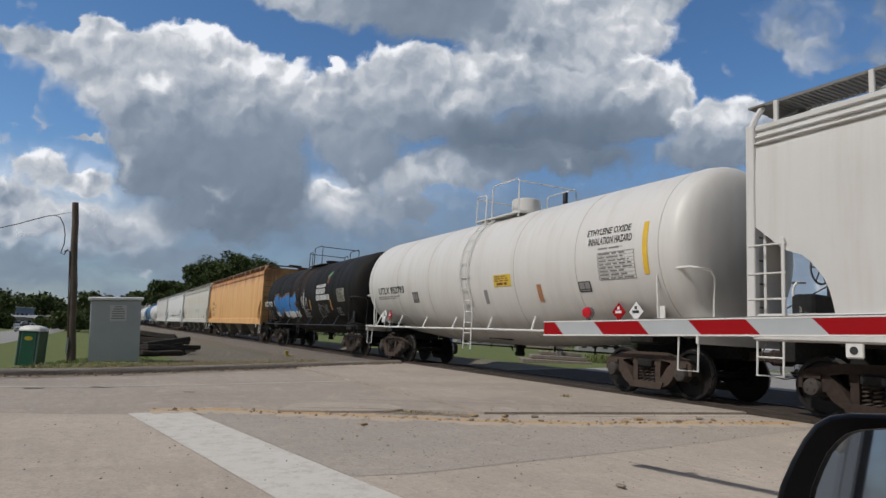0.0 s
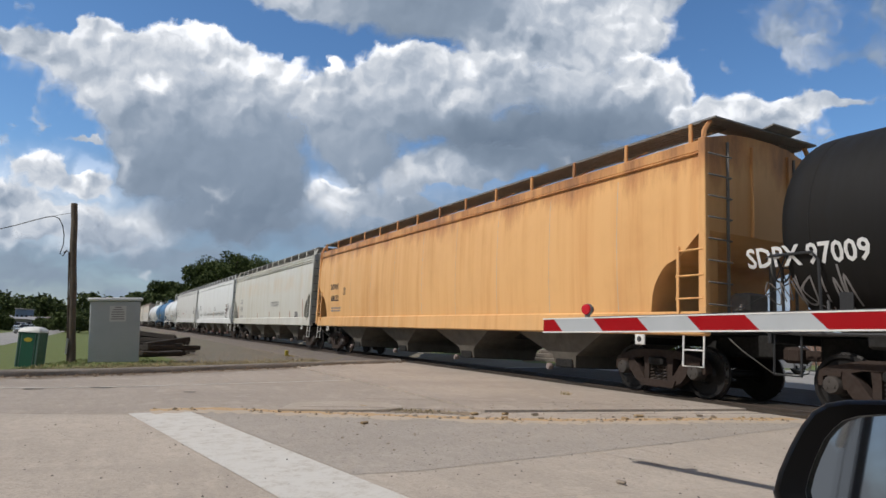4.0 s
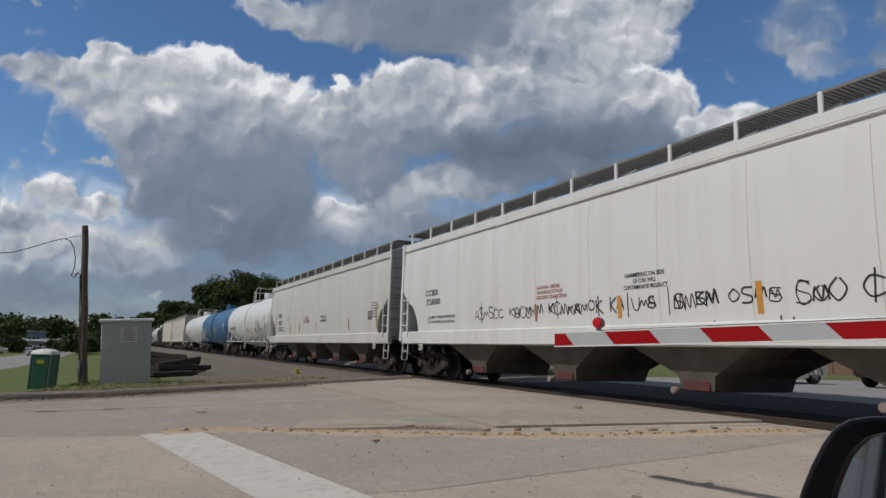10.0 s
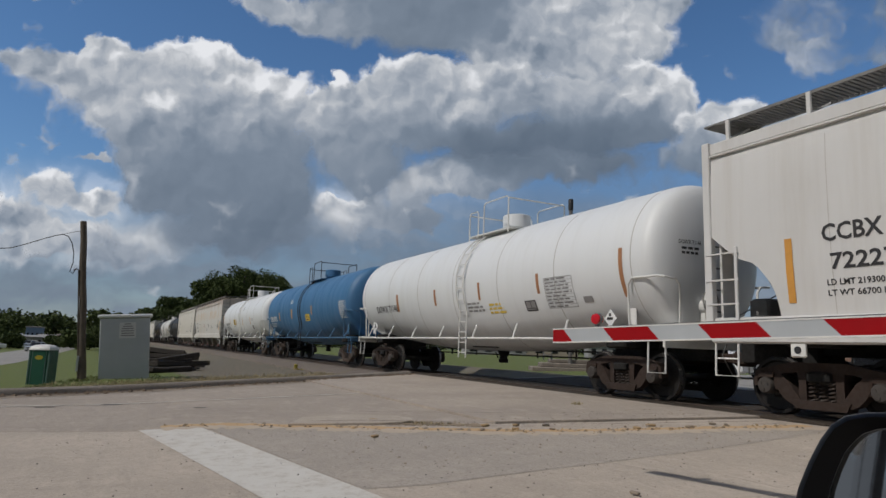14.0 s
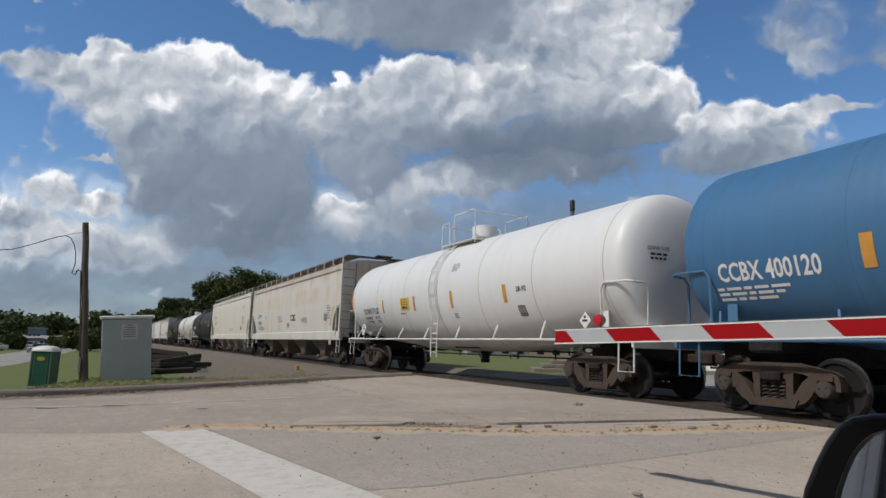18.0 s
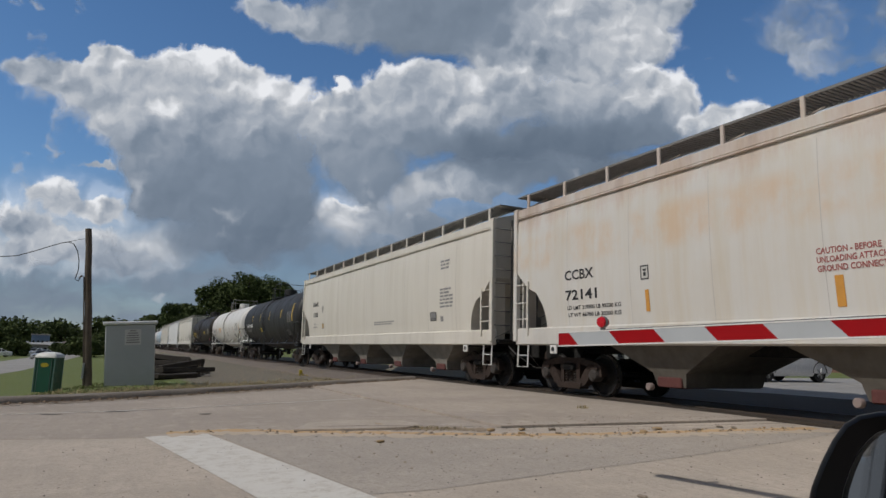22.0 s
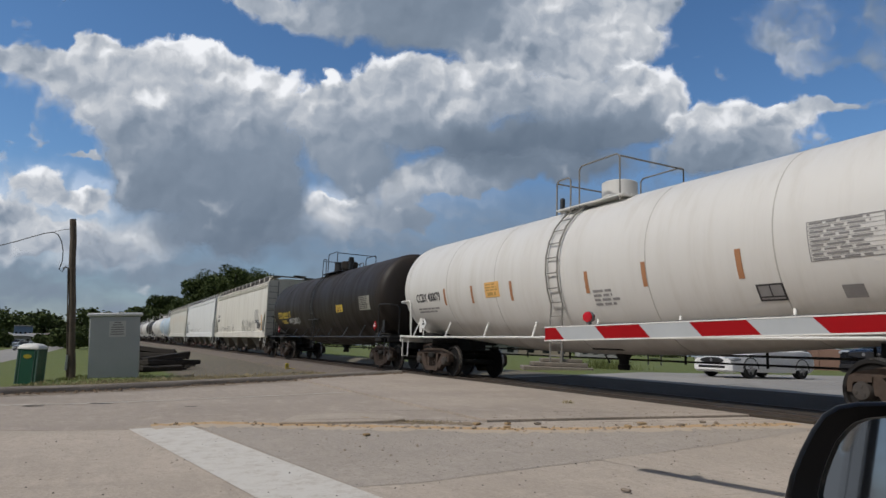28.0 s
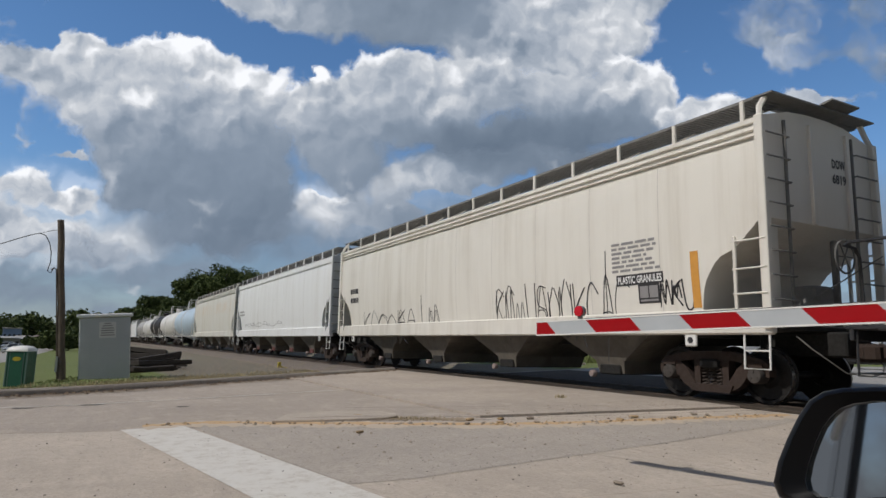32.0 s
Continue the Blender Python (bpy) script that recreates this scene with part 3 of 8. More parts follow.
def slab(bm, x0, x1, y0f, y1f, lift=0.0, n=12, gap=0.003):
    """One concrete slab that follows the fall of the road."""
    top, low = [], []
    for x in span(x0 + gap, x1 - gap, n):
        a, b = y0f(x) + gap, y1f(x) - gap
        z = road_z(x) + lift
        top.append((x, a, b, z))
    rings = []
    for x, a, b, z in top:
        rings.append([bm.verts.new((x, a, z - 0.20)), bm.verts.new((x, a, z - 0.005)), bm.verts.new((x, a + 0.006, z)), bm.verts.new((x, b - 0.006, z)), bm.verts.new((x, b, z - 0.005)), bm.verts.new((x, b, z - 0.20))])
    skin(bm, rings)


def strip_y(x):
    return 9.1 - 0.22 * x


def build_road():
    root = base("road", Matrix.Identity(4), "pale worn concrete road with joints and a faded white stop line", "road", kind="structure")
    edges = [-40, -28, -20, -14, -9, -4.2, 5.0, 9.35]
    bands = [(lambda x: -30, lambda x: -14), (lambda x: -14, lambda x: -6), (lambda x: -6, lambda x: -1.2 - 0.22 * x), (lambda x: -1.2 - 0.22 * x, lambda x: 4.4 - 0.2 * x), (lambda x: 4.4 - 0.2 * x, strip_y),
             (lambda x: strip_y(x) + 0.02, lambda x: kerb_y(x) - 0.22)]
    for x0, x1 in zip(edges, edges[1:]):
        for j, (a, b) in enumerate(bands):
            if b(x0) - a(x0) < 0.4:
                continue
            bm = bmesh.new()
            slab(bm, x0, x1, a, b, 0.035 if j >= 5 and x0 > 4 else 0.0)
            part("slab", bm, LANE if j >= 5 else CONCRETE, root, round_edges=False)
    # the road beyond the track
    for x0, x1 in ((12.0, 18.2), (18.2, 26), (26, 36), (36, 50), (50, 80), (80, 140)):
        for y0, y1 in ((-18, -8), (-8, 1), (1, 8.2), (8.2, 12.6), (12.6, 18.3)):
            bm = bmesh.new()
            rings = []
            for x in (x0 + 0.012, x0 + (x1 - x0) * 0.33, x0 + (x1 - x0) * 0.66, x1 - 0.012):
                z = far_z(x)
                rings.append([bm.verts.new((x, y, z + h)) for y, h in ((y0 + 0.01, -0.2), (y0 + 0.01, 0), (y1 - 0.01, 0), (y1 - 0.01, -0.2))])
            skin(bm, rings)
            part("slab", bm, FARROAD, root, round_edges=False)
    return root


FARROAD = concrete_material("grey_road", (0.33, 0.315, 0.295))
build_road()


def apron():
    """Black patched asphalt between far rail and concrete, sized to deepen the train's shadow."""
    bm = bmesh.new()
    rows = []
    for y in span(-18, 18, 72):
        edge = 14.75 + 0.35 * noise.noise((0, y * 0.35, 2.0)) + 0.10 * noise.noise((0, y * 1.7, 5.0))
        rows.append([bm.verts.new((x, y, far_z(x) + 0.006)) for x in (12.02, 13.0, 13.9, edge)])
    skin(bm, rows, caps=False, closed=False)
    thing("asphalt_apron", bm, ASPHALT, "black patched asphalt beside the far rail, deepening the train's shadow", "road surface", kind="structure", round_edges=False)


apron()


def build_kerb():
    bm = bmesh.new()
    rings = []
    for x in span(-40, 9.2, 60):
        y, z = kerb_y(x), road_z(x)
        wob = 0.02 * noise.noise((x * 0.7, 0, 0))
        rings.append([bm.verts.new(p) for p in ((x, y - 0.24, z - 0.1), (x, y - 0.22, z + 0.02), (x, y - 0.17 + wob, z + 0.10 + wob), (x, y - 0.10, z + 0.125 + wob), (x, y + 0.06, z + 0.125), (x, y + 0.1, z - 0.1))])
    skin(bm, rings)
    thing("kerb", bm, KERBSTONE, "worn concrete kerb along the far edge of the road", "kerb", kind="structure")


build_kerb()


def build_track():
    # rails
    prof = [(-0.07, -0.16), (0.07, -0.16), (0.07, -0.145), (0.012, -0.12), (0.012, -0.04), (0.036, -0.03), (0.036, -0.004), (0.028, 0), (-0.028, 0), (-0.036, -0.004), (-0.036, -0.03), (-0.012, -0.04), (-0.012, -0.12), (-0.07, -0.145)]
    for s in (-1, 1):
        bm = bmesh.new()
        rings = [[bm.verts.new((TRACK + s * 0.752 + x, y, z)) for x, z in prof] for y in (-300, 0, 60, 700)]
        skin(bm, rings)
        thing("rail", bm, M["rail"], "brown steel rail with a worn top", "rail", kind="structure")
    # ballast bank
    def bank(x, y):
        d = abs(x - TRACK)
        return -0.13 if d < 1.5 else max(-0.75, -0.13 - (d - 1.5) * 0.5)
    grid_mesh("ballast", [TRACK + d for d in (-4.5, -3.4, -2.6, -1.9, -1.5, -0.8, 0, 0.8, 1.5, 1.9, 2.6, 3.4, 4.5)], [21.0, 24] + span(26, 60, 20) + [80, 120, 200, 350, 700], bank, GRAVEL, "grey-brown stone ballast bank under the track", "ballast", "stuff")
    # crossing surface
    root = base("level_crossing", Matrix.Identity(4), "dark asphalt and concrete crossing surface between and beside the rails", "crossing", kind="structure")
    for x0, x1 in ((9.37, 9.87), (10.02, 11.34), (11.49, 12.0)):
        for y in range(-30, 21, 3):
            bm = bmesh.new()
            cbox(bm, (x0 + x1) / 2, y + 1.5, -0.09, x1 - x0 - 0.006, 2.99, 0.14, 0.012)
            part("panel", bm, ASPHALT, root, round_edges=False)
    # sleepers beyond the road
    bm = bmesh.new()
    cbox(bm, 0, 0, 0, 2.6, 0.23, 0.18, 0.015)
    me = mesh_of("sleeper", bm, M["tie"], False)
    row = base("sleepers", Matrix.Identity(4), "weathered wooden railway sleepers under the rails", "sleepers", kind="structure")
    for i in range(150):
        ob = new("sleeper", me)
        ob.parent = row
        ob.matrix_local = pose(TRACK + random.uniform(-0.04, 0.04), 21.6 + i * 0.52, -0.235, 0, 0, random.uniform(-1.5, 1.5))


M["tie"] = plain("weathered_timber", (0.075, 0.058, 0.045), 0.9, 0, 0.3, 9)
build_track()

# ---- the train ----
SPEED = 8.583


def hopper_x(z, y=0.0):
    """Half width of a hopper side at height z."""
    return float(np.interp(z, (1.1, 1.55, 2.2, 3.0, 3.8, 4.25, 4.57), (1.50, 1.52, 1.575, 1.60, 1.595, 1.57, 1.52)))


def truck_meshes():
    # wheelset: axle, two wheels with flange and tread, bearing ends; it rolls about the axle
    bm = bmesh.new()
    spun(bm, [(0.08, -0.96), (0.08, 0.96)], 10, "X")
    for s in (-1, 1):
        x = s * 0.752
        spun(bm, [(0.16, x - s * 0.09), (0.19, x - s * 0.06), (0.40, x - s * 0.045), (0.485, x - s * 0.05), (0.485, x - s * 0.02), (0.458, x - s * 0.01), (0.452, x + s * 0.07), (0.40, x + s * 0.07), (0.38, x + s * 0.03), (0.20, x + s * 0.02), (0.15, x + s * 0.08)], 28, "X")
    me = mesh_of("wheelset", bm, M["wheel"], True, "wheelset")
    me.materials.append(M["tread"])
    for f in me.polygons:
        if 0.435 < math.hypot(f.center.y, f.center.z) < 0.475 and abs(f.center.x) > 0.75:
            f.material_index = 1
    bm = bmesh.new()
    spun(bm, [(0.135, 0.93), (0.135, 1.12), (0.115, 1.15), (0.06, 1.155)], 16, "X")
    for a in (90, 210, 330):
        m = Matrix.Translation((1.155, 0.065 * math.cos(radians(a)), 0.065 * math.sin(radians(a))))
        spun(bm, [(0.020, -0.012), (0.020, 0.012)], 6, "X", m)
    mesh_of("bearing", bm, M["tread2"], True, "bearing")
    # cast side frame seen from outside: arched top chord, V-shaped tension members, pedestals
    bm = bmesh.new()

    def plate(pts, x0=-0.09, x1=0.09):
        a = [bm.verts.new((x0, y, z)) for y, z in pts]
        b = [bm.verts.new((x1, y, z)) for y, z in pts]
        skin(bm, [a, b])
    for s in (-1, 1):
        plate([(s * 0.0, 0.84), (s * 0.40, 0.84), (s * 0.62, 0.80), (s * 0.80, 0.76), (s * 0.98, 0.73), (s * 1.09, 0.66), (s * 1.12, 0.56), (s * 1.12, 0.44), (s * 1.05, 0.44), (s * 1.04, 0.56), (s * 0.99, 0.61), (s * 0.79, 0.61), (s * 0.66, 0.64), (s * 0.50, 0.68), (s * 0.36, 0.69), (s * 0.0, 0.69)])
        plate([(s * 0.79, 0.62), (s * 0.64, 0.65), (s * 0.52, 0.54), (s * 0.42, 0.40), (s * 0.34, 0.30), (s * 0.30, 0.18), (s * 0.42, 0.18), (s * 0.56, 0.24), (s * 0.66, 0.34), (s * 0.73, 0.46)])
        plate([(s * 0.23, 0.70), (s * 0.37, 0.70), (s * 0.35, 0.50), (s * 0.36, 0.24), (s * 0.23, 0.24)], -0.07, 0.11)
        plate([(s * 0.70, 0.62), (s * 0.77, 0.62), (s * 0.75, 0.40), (s * 0.68, 0.40)], -0.08, 0.08)
        plate([(s * 0.75, 0.66), (s * 1.03, 0.66), (s * 1.02, 0.585), (s * 0.76, 0.585)], -0.12, 0.13)
    plate([(-0.36, 0.70), (0.36, 0.70), (0.33, 0.58), (-0.33, 0.58)], -0.05, 0.14)
    plate([(-0.46, 0.27), (0.46, 0.27), (0.40, 0.14), (-0.40, 0.14)], -0.12, 0.13)
    rusty = bm.copy()
    mesh_of("side_frame", bm, M["truck"], True, "side_frame")
    mesh_of("side_frame", rusty, M["truck_rusty"], True, "rusty_frame")
    bm = bmesh.new()
    for y in (-0.15, 0.0, 0.15):
        rings = []
        pts = [(0.055 * math.cos(a), y + 0.055 * math.sin(a), 0.25 + 0.30 * k / 40) for k in range(41) for a in (k / 40 * 5 * 2 * math.pi,)]
        tube(bm, pts, 0.018, 5)
    mesh_of("spring_nest", bm, M["spring"], True, "springs")
    bm = bmesh.new()
    cbox(bm, 0, 0, 0.62, 2.3, 0.36, 0.16, 0.03)
    cbox(bm, 0, 0, 0.74, 0.8, 0.5, 0.12, 0.03)
    for s in (-1, 1):
        cbox(bm, 0, s * 0.5, 0.44, 1.7, 0.08, 0.1, 0.02)
    mesh_of("truck_bolster", bm, M["under"], True, "bolster")
    # coupler head and draft gear
    bm = bmesh.new()
    cbox(bm, 0, 0.30, 0.86, 0.16, 0.62, 0.18, 0.02)
    cbox(bm, 0.05, -0.08, 0.86, 0.34, 0.26, 0.28, 0.05)
    cbox(bm, -0.13, -0.16, 0.86, 0.1, 0.26, 0.24, 0.04)
    mesh_of("coupler", bm, M["truck"], True, "coupler")


M["tread2"] = plain("bearing_cap_steel", (0.075, 0.065, 0.058), 0.6, 0.3, 0.2)
truck_meshes()
WHEELS = []


def add_trucks(car, centres, near=True, frame_kind="side_frame"):
    for yc in centres:
        t = again("truck", "bolster", car, pose(0, yc, 0))
        for s in (-1, 1):
            again("side_frame", frame_kind, t, pose(s * 0.99, 0, 0))
            if near:
                again("spring", "springs", t, pose(s * 1.0, 0, 0))
        for dy in (-0.889, 0.889):
            w = again("wheelset", "wheelset", car, pose(0, yc + dy, 0.457))
            again("bearing_cap", "bearing", w)
            again("bearing_cap", "bearing", w, Matrix.Rotation(math.pi, 4, "Z"))
            if near:
                WHEELS.append((w, yc + dy))


def bar_rows(bm, y, z, w, rows, x=0.0, h=0.05, gap=0.05, seed=1):
    """Lines of unreadable small writing as plain bars, in the y-z plane; y grows to the reader's left."""
    rnd = random.Random(seed)
    for i in range(rows):
        at, end = 0.0, w * rnd.uniform(0.7, 1.0)
        while at < end:
            k = min(rnd.uniform(0.12, 0.34), end - at)
            strip(bm, [(y - at, z - i * (h + gap)), (y - at - k, z - i * (h + gap)), (y - at - k, z - i * (h + gap) - h), (y - at, z - i * (h + gap) - h)])
            at += k + 0.05


def strip(bm, pts):
    bm.faces.new([bm.verts.new((0, y, z)) for y, z in pts])


def rect(bm, y, z, w, h):
    """A rectangle from its upper left corner as read."""
    n = max(1, int(h / 0.12))
    for i in range(n):
        a, b = z - h * i / n, z - h * (i + 1) / n
        strip(bm, [(y, a), (y - w, a), (y - w, b), (y, b)])


GLYPHS = (((0.1, 0.0), (0.2, 0.9), (0.5, 0.1), (0.7, 1.0), (0.95, 0.05)), ((0.9, 0.8), (0.4, 1.0), (0.1, 0.5), (0.4, 0.0), (0.9, 0.2)), ((0.1, 0.1), (0.5, 1.0), (0.9, 0.1), (0.7, 0.4), (0.2, 0.4)),
          ((0.85, 0.9), (0.3, 0.95), (0.2, 0.6), (0.8, 0.4), (0.7, 0.05), (0.1, 0.1)), ((0.2, 1.0), (0.2, 0.0), (0.25, 0.5), (0.9, 0.95), (0.35, 0.5), (0.95, -0.1)), ((0.1, 0.9), (0.3, 0.1), (0.8, 0.1), (0.9, 0.9)),
          ((0.5, 1.0), (0.1, 0.5), (0.5, 0.0), (0.9, 0.5), (0.55, 0.95)), ((0.1, 0.2), (0.3, 0.8), (0.5, 0.3), (0.7, 0.8), (0.9, 0.2)), ((0.5, 1.3), (0.45, -0.3)))


def scribble(bm, y, z, w, h, seed, width=0.03, letters=6):
    """A run of spray-paint strokes: a few bent strokes a letter, each drawn as one ribbon."""
    rnd = random.Random(seed)
    step = w / letters
    for i in range(letters):
        tall = h * rnd.uniform(0.7, 1.25)
        lift = rnd.uniform(-0.25, 0.25) * h
        for g in rnd.sample(GLYPHS, 2 if rnd.random() < 0.4 else 1):
            pts = [Vector((y - step * (i + (a - 0.5) * 1.15 + 0.5 + rnd.uniform(-0.06, 0.06)), z + lift + (b - 0.5) * 2 * tall + rnd.uniform(-0.06, 0.06) * h)) for a, b in g]
            pts = [pts[0]] + pts + [pts[-1]]
            sm = []
            for j in range(1, len(pts) - 2):
                for u in (0, 0.2, 0.4, 0.6, 0.8):
                    p0, p1, p2, p3 = pts[j - 1:j + 3]
                    sm.append(0.5 * ((2 * p1) + (p2 - p0) * u + (2 * p0 - 5 * p1 + 4 * p2 - p3) * u * u + (3 * p1 - p0 - 3 * p2 + p3) * u ** 3))
            sm.append(pts[-1])
            ribbon(bm, sm, width * rnd.uniform(0.7, 1.2))


def ribbon(bm, pts, width):
    last = None
    for j, p in enumerate(pts):
        d = pts[min(j + 1, len(pts) - 1)] - pts[max(j - 1, 0)]
        if d.length < 1e-6:
            continue
        q = Vector((-d.y, d.x)).normalized() * width / 2
        pair = (bm.verts.new((0, p.x + q.x, p.y + q.y)), bm.verts.new((0, p.x - q.x, p.y - q.y)))
        if last:
            bm.faces.new((last[0], last[1], pair[1], pair[0]))
        last = pair


def letters(text, size, y, z, width=None):
    """Mesh of a word in the y-z plane, starting at y and reading towards smaller y, with its base line at z."""
    bm = bmesh.new()
    bm.from_mesh(WORDS[text])
    long = max(1e-3, max(v.co.x for v in bm.verts) - min(v.co.x for v in bm.verts))
    k = width / long if width else size
    for v in bm.verts:
        v.co = (0, y - v.co.x * k, z + v.co.y * size)
    return bm


def decal(name, bm, material, car, surface, label="", lift=0.006):
    """Lays flat artwork on the side that faces the road."""
    bmesh.ops.triangulate(bm, faces=bm.faces)
    long = [e for e in bm.edges if abs(e.verts[0].co.z - e.verts[1].co.z) > 0.2]
    if long:
        bmesh.ops.subdivide_edges(bm, edges=long, cuts=2)
    for v in bm.verts:
        v.co.x = -(surface(v.co.z, v.co.y) + lift)
    return part(name, bm, material, car, label, round_edges=False)


def ladder(bm, pts_a, pts_b, r=0.018, rungs=7, rail=0.022):
    """Two stiles along point lists with rungs between them at even steps."""
    tube(bm, pts_a, rail, 6)
    tube(bm, pts_b, rail, 6)
    a, b = [Vector(p) for p in pts_a], [Vector(p) for p in pts_b]
    for i in range(rungs):
        u = (i + 0.5) / rungs * (len(a) - 1)
        k = min(int(u), len(a) - 2)
        tube(bm, [a[k].lerp(a[k + 1], u - k), b[k].lerp(b[k + 1], u - k)], r, 5)


def hopper(label, paint, y0, y1, style="curved", near=True, bays=4, bays_tone="bay", band=False):
    """A covered hopper between the coupler lines y0 and y1 (places at the clip's start)."""
    car = base("hopper_car", pose(TRACK, (y0 + y1) / 2, 0), label, "freight car", "cars of the freight train")
    lb = (y1 - y0) - 1.25
    hl = lb / 2
    zb, zt, cut = 1.50, 4.57, 1.24
    # body shell: two curved sides, roof, end walls and the slope sheets under the ends
    bm = bmesh.new()
    ends = [0, 0.25, 0.52, 0.66, 0.80, 0.92, 1.03, 1.12, 1.18, 1.215, cut]
    ys = ends + span(cut + 0.8, lb - cut - 0.8, 10) + [lb - k for k in ends[::-1]]
    rings = []
    for d in ys:
        e = min(d, lb - d)
        low = float(np.interp(e, (0, 0.52, 0.66, 0.80, 0.92, 1.03, 1.12, 1.18, 1.215, cut), (2.95, 2.50, 2.45, 2.40, 2.30, 2.16, 2.02, 1.86, 1.68, zb)))
        zs = [low + (zt - low) * k / 8 for k in range(9)]
        side = [(hopper_x(z), z) for z in zs]
        roof = [(1.42, 4.64), (0.8, 4.80), (0.3, 4.84)]
        ring = [(-x, z) for x, z in side] + [(-x, z) for x, z in roof] + [(x, z) for x, z in roof[::-1]] + [(x, z) for x, z in side[::-1]]
        rings.append([bm.verts.new((x, d - hl, z)) for x, z in ring])
    skin(bm, rings)
    part("body", bm, PAINT[paint], car)
    # side sills
    for s in (-1, 1):
        bm = bmesh.new()
        cbox(bm, s * 1.50, 0, 1.32, 0.16, lb + 0.1, 0.42, 0.03)
        part("side_sill", bm, PAINT[paint], car)
    # top chords
    for s in (-1, 1):
        for z, h in ((4.47, 0.20), (4.34, 0.04)) if style == "flat" or band else ((4.54, 0.09), (4.38, 0.035), (4.27, 0.035)):
            bm = bmesh.new()
            cbox(bm, s * (hopper_x(z) + 0.02), 0, z, 0.07, lb - 0.1, h, 0.012)
            part("top_chord", bm, PAINT[paint], car)
    # corner posts
    for s in (-1, 1):
        for e in (-1, 1):
            bm = bmesh.new()
            cbox(bm, s * 1.57, e * (hl + 0.02), 2.90, 0.13, 0.15, 3.40, 0.015)
            if style == "curved":
                tube(bm, [(s * 1.57, e * (hl + 0.02), 4.58), (s * 1.50, e * (hl - 0.02), 4.76), (s * 1.35, e * (hl - 0.02), 4.95)], 0.05, 6)
            part("corner_post", bm, PAINT[paint], car)
    # running boards along the roof edges with their stanchions
    for s in (-1, 1):
        bm = bmesh.new()
        for k in (0.77, 1.44):
            box(bm, s * k, 0, 4.955, 0.03, lb - 0.3, 0.045)
        k = int(lb / 0.085) if near else 4
        for i in range(k + 1):
            box(bm, s * 1.105, -hl + 0.15 + i * (lb - 0.3) / k, 4.96, 0.64, 0.05 if near else 4.0, 0.03)
        board = part("running_board", bm, M["grating"], car, "dark steel grating walkway")
        if near:
            for i in range(14):
                bm = bmesh.new()
                y = -hl + 0.35 + i * (lb - 0.7) / 13
                cbox(bm, s * 1.47, y, 4.76, 0.05, 0.075, 0.40, 0.008)
                tube(bm, [(s * 1.45, y, 4.62), (s * 0.85, y + 0.05, 4.93)], 0.018, 5)
                part("stanchion", bm, PAINT[paint], board)
    # roof hatches
    for i in range(8):
        bm = bmesh.new()
        spun(bm, [(0.27, 4.80), (0.27, 4.92), (0.24, 4.96)], 14, "Z", Matrix.Translation((0, -hl + 1.8 + i * (lb - 3.6) / 7, 0)))
        part("roof_hatch", bm, PAINT[paint], car)
    # end walkway, deck and brake gear
    for e in (-1, 1):
        bm = bmesh.new()
        box(bm, 0, e * (hl - 0.10), 4.97, 2.9, 0.55, 0.03)
        box(bm, -0.3 * e, e * (hl + 0.15), 5.02, 0.8, 0.4, 0.03, Matrix.Translation((0, e * (hl + 0.15), 5.02)) @ Matrix.Rotation(radians(10 * e), 4, "X") @ Matrix.Translation((0, -e * (hl + 0.15), -5.02)))
        part("end_walkway", bm, M["grating"], car)
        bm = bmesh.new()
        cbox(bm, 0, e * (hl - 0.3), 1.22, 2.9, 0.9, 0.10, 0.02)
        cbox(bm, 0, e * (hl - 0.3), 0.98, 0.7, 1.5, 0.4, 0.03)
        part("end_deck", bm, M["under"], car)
        again("coupler", "coupler", car, pose(0, e * (hl + 0.46), 0, 0, 0, 180 if e > 0 else 0))
        for s in (-1, 1):
            bm = bmesh.new()
            tube(bm, [(s * 0.95, e * (hl + 0.02), 1.25), (s * 0.95, e * (hl + 0.02), 4.62)], 0.03, 6)
            for i in range(8):
                z = 1.65 + i * 0.38
                tube(bm, [(s * 1.55, e * (hl + 0.10), z), (s * 0.95, e * (hl + 0.10), z)], 0.016, 5)
                tube(bm, [(s * 0.95, e * (hl + 0.02), z), (s * 0.95, e * (hl + 0.10), z)], 0.016, 5)
            part("end_ladder", bm, M["grating"], car)
            if near:
                # upright web under the slope sheet and stiffener on the end wall
                bm = bmesh.new()
                cbox(bm, s * 1.28, e * (hl - 0.12), 2.15, 0.40, 0.05, 1.75, 0.01)
                part("end_web", bm, PAINT[paint], car)
                bm = bmesh.new()
                cbox(bm, -0.25 if s < 0 else 0.80, e * (hl + 0.02), 3.80, 0.10, 0.07, 1.72, 0.01)
                part("end_stiffener", bm, PAINT[paint], car)
        if near:
            bm = bmesh.new()
            cbox(bm, 0.35, e * (hl - 0.05), 2.0, 0.10, 0.10, 1.5, 0.02)
            tube(bm, [(0.35 + 0.28 * math.cos(a), e * (hl + 0.12), 2.45 + 0.28 * math.sin(a)) for a in (2 * math.pi * k / 20 for k in range(21))], 0.018, 6)
            for a in (0, 60, 120):
                c, d = 0.28 * math.cos(radians(a)), 0.28 * math.sin(radians(a))
                tube(bm, [(0.35 - c, e * (hl + 0.12), 2.45 - d), (0.35 + c, e * (hl + 0.12), 2.45 + d)], 0.012, 5)
            cbox(bm, -0.25, e * (hl - 0.1), 1.75, 0.55, 0.4, 0.35, 0.04)
            part("hand_brake", bm, M["grating"], car)
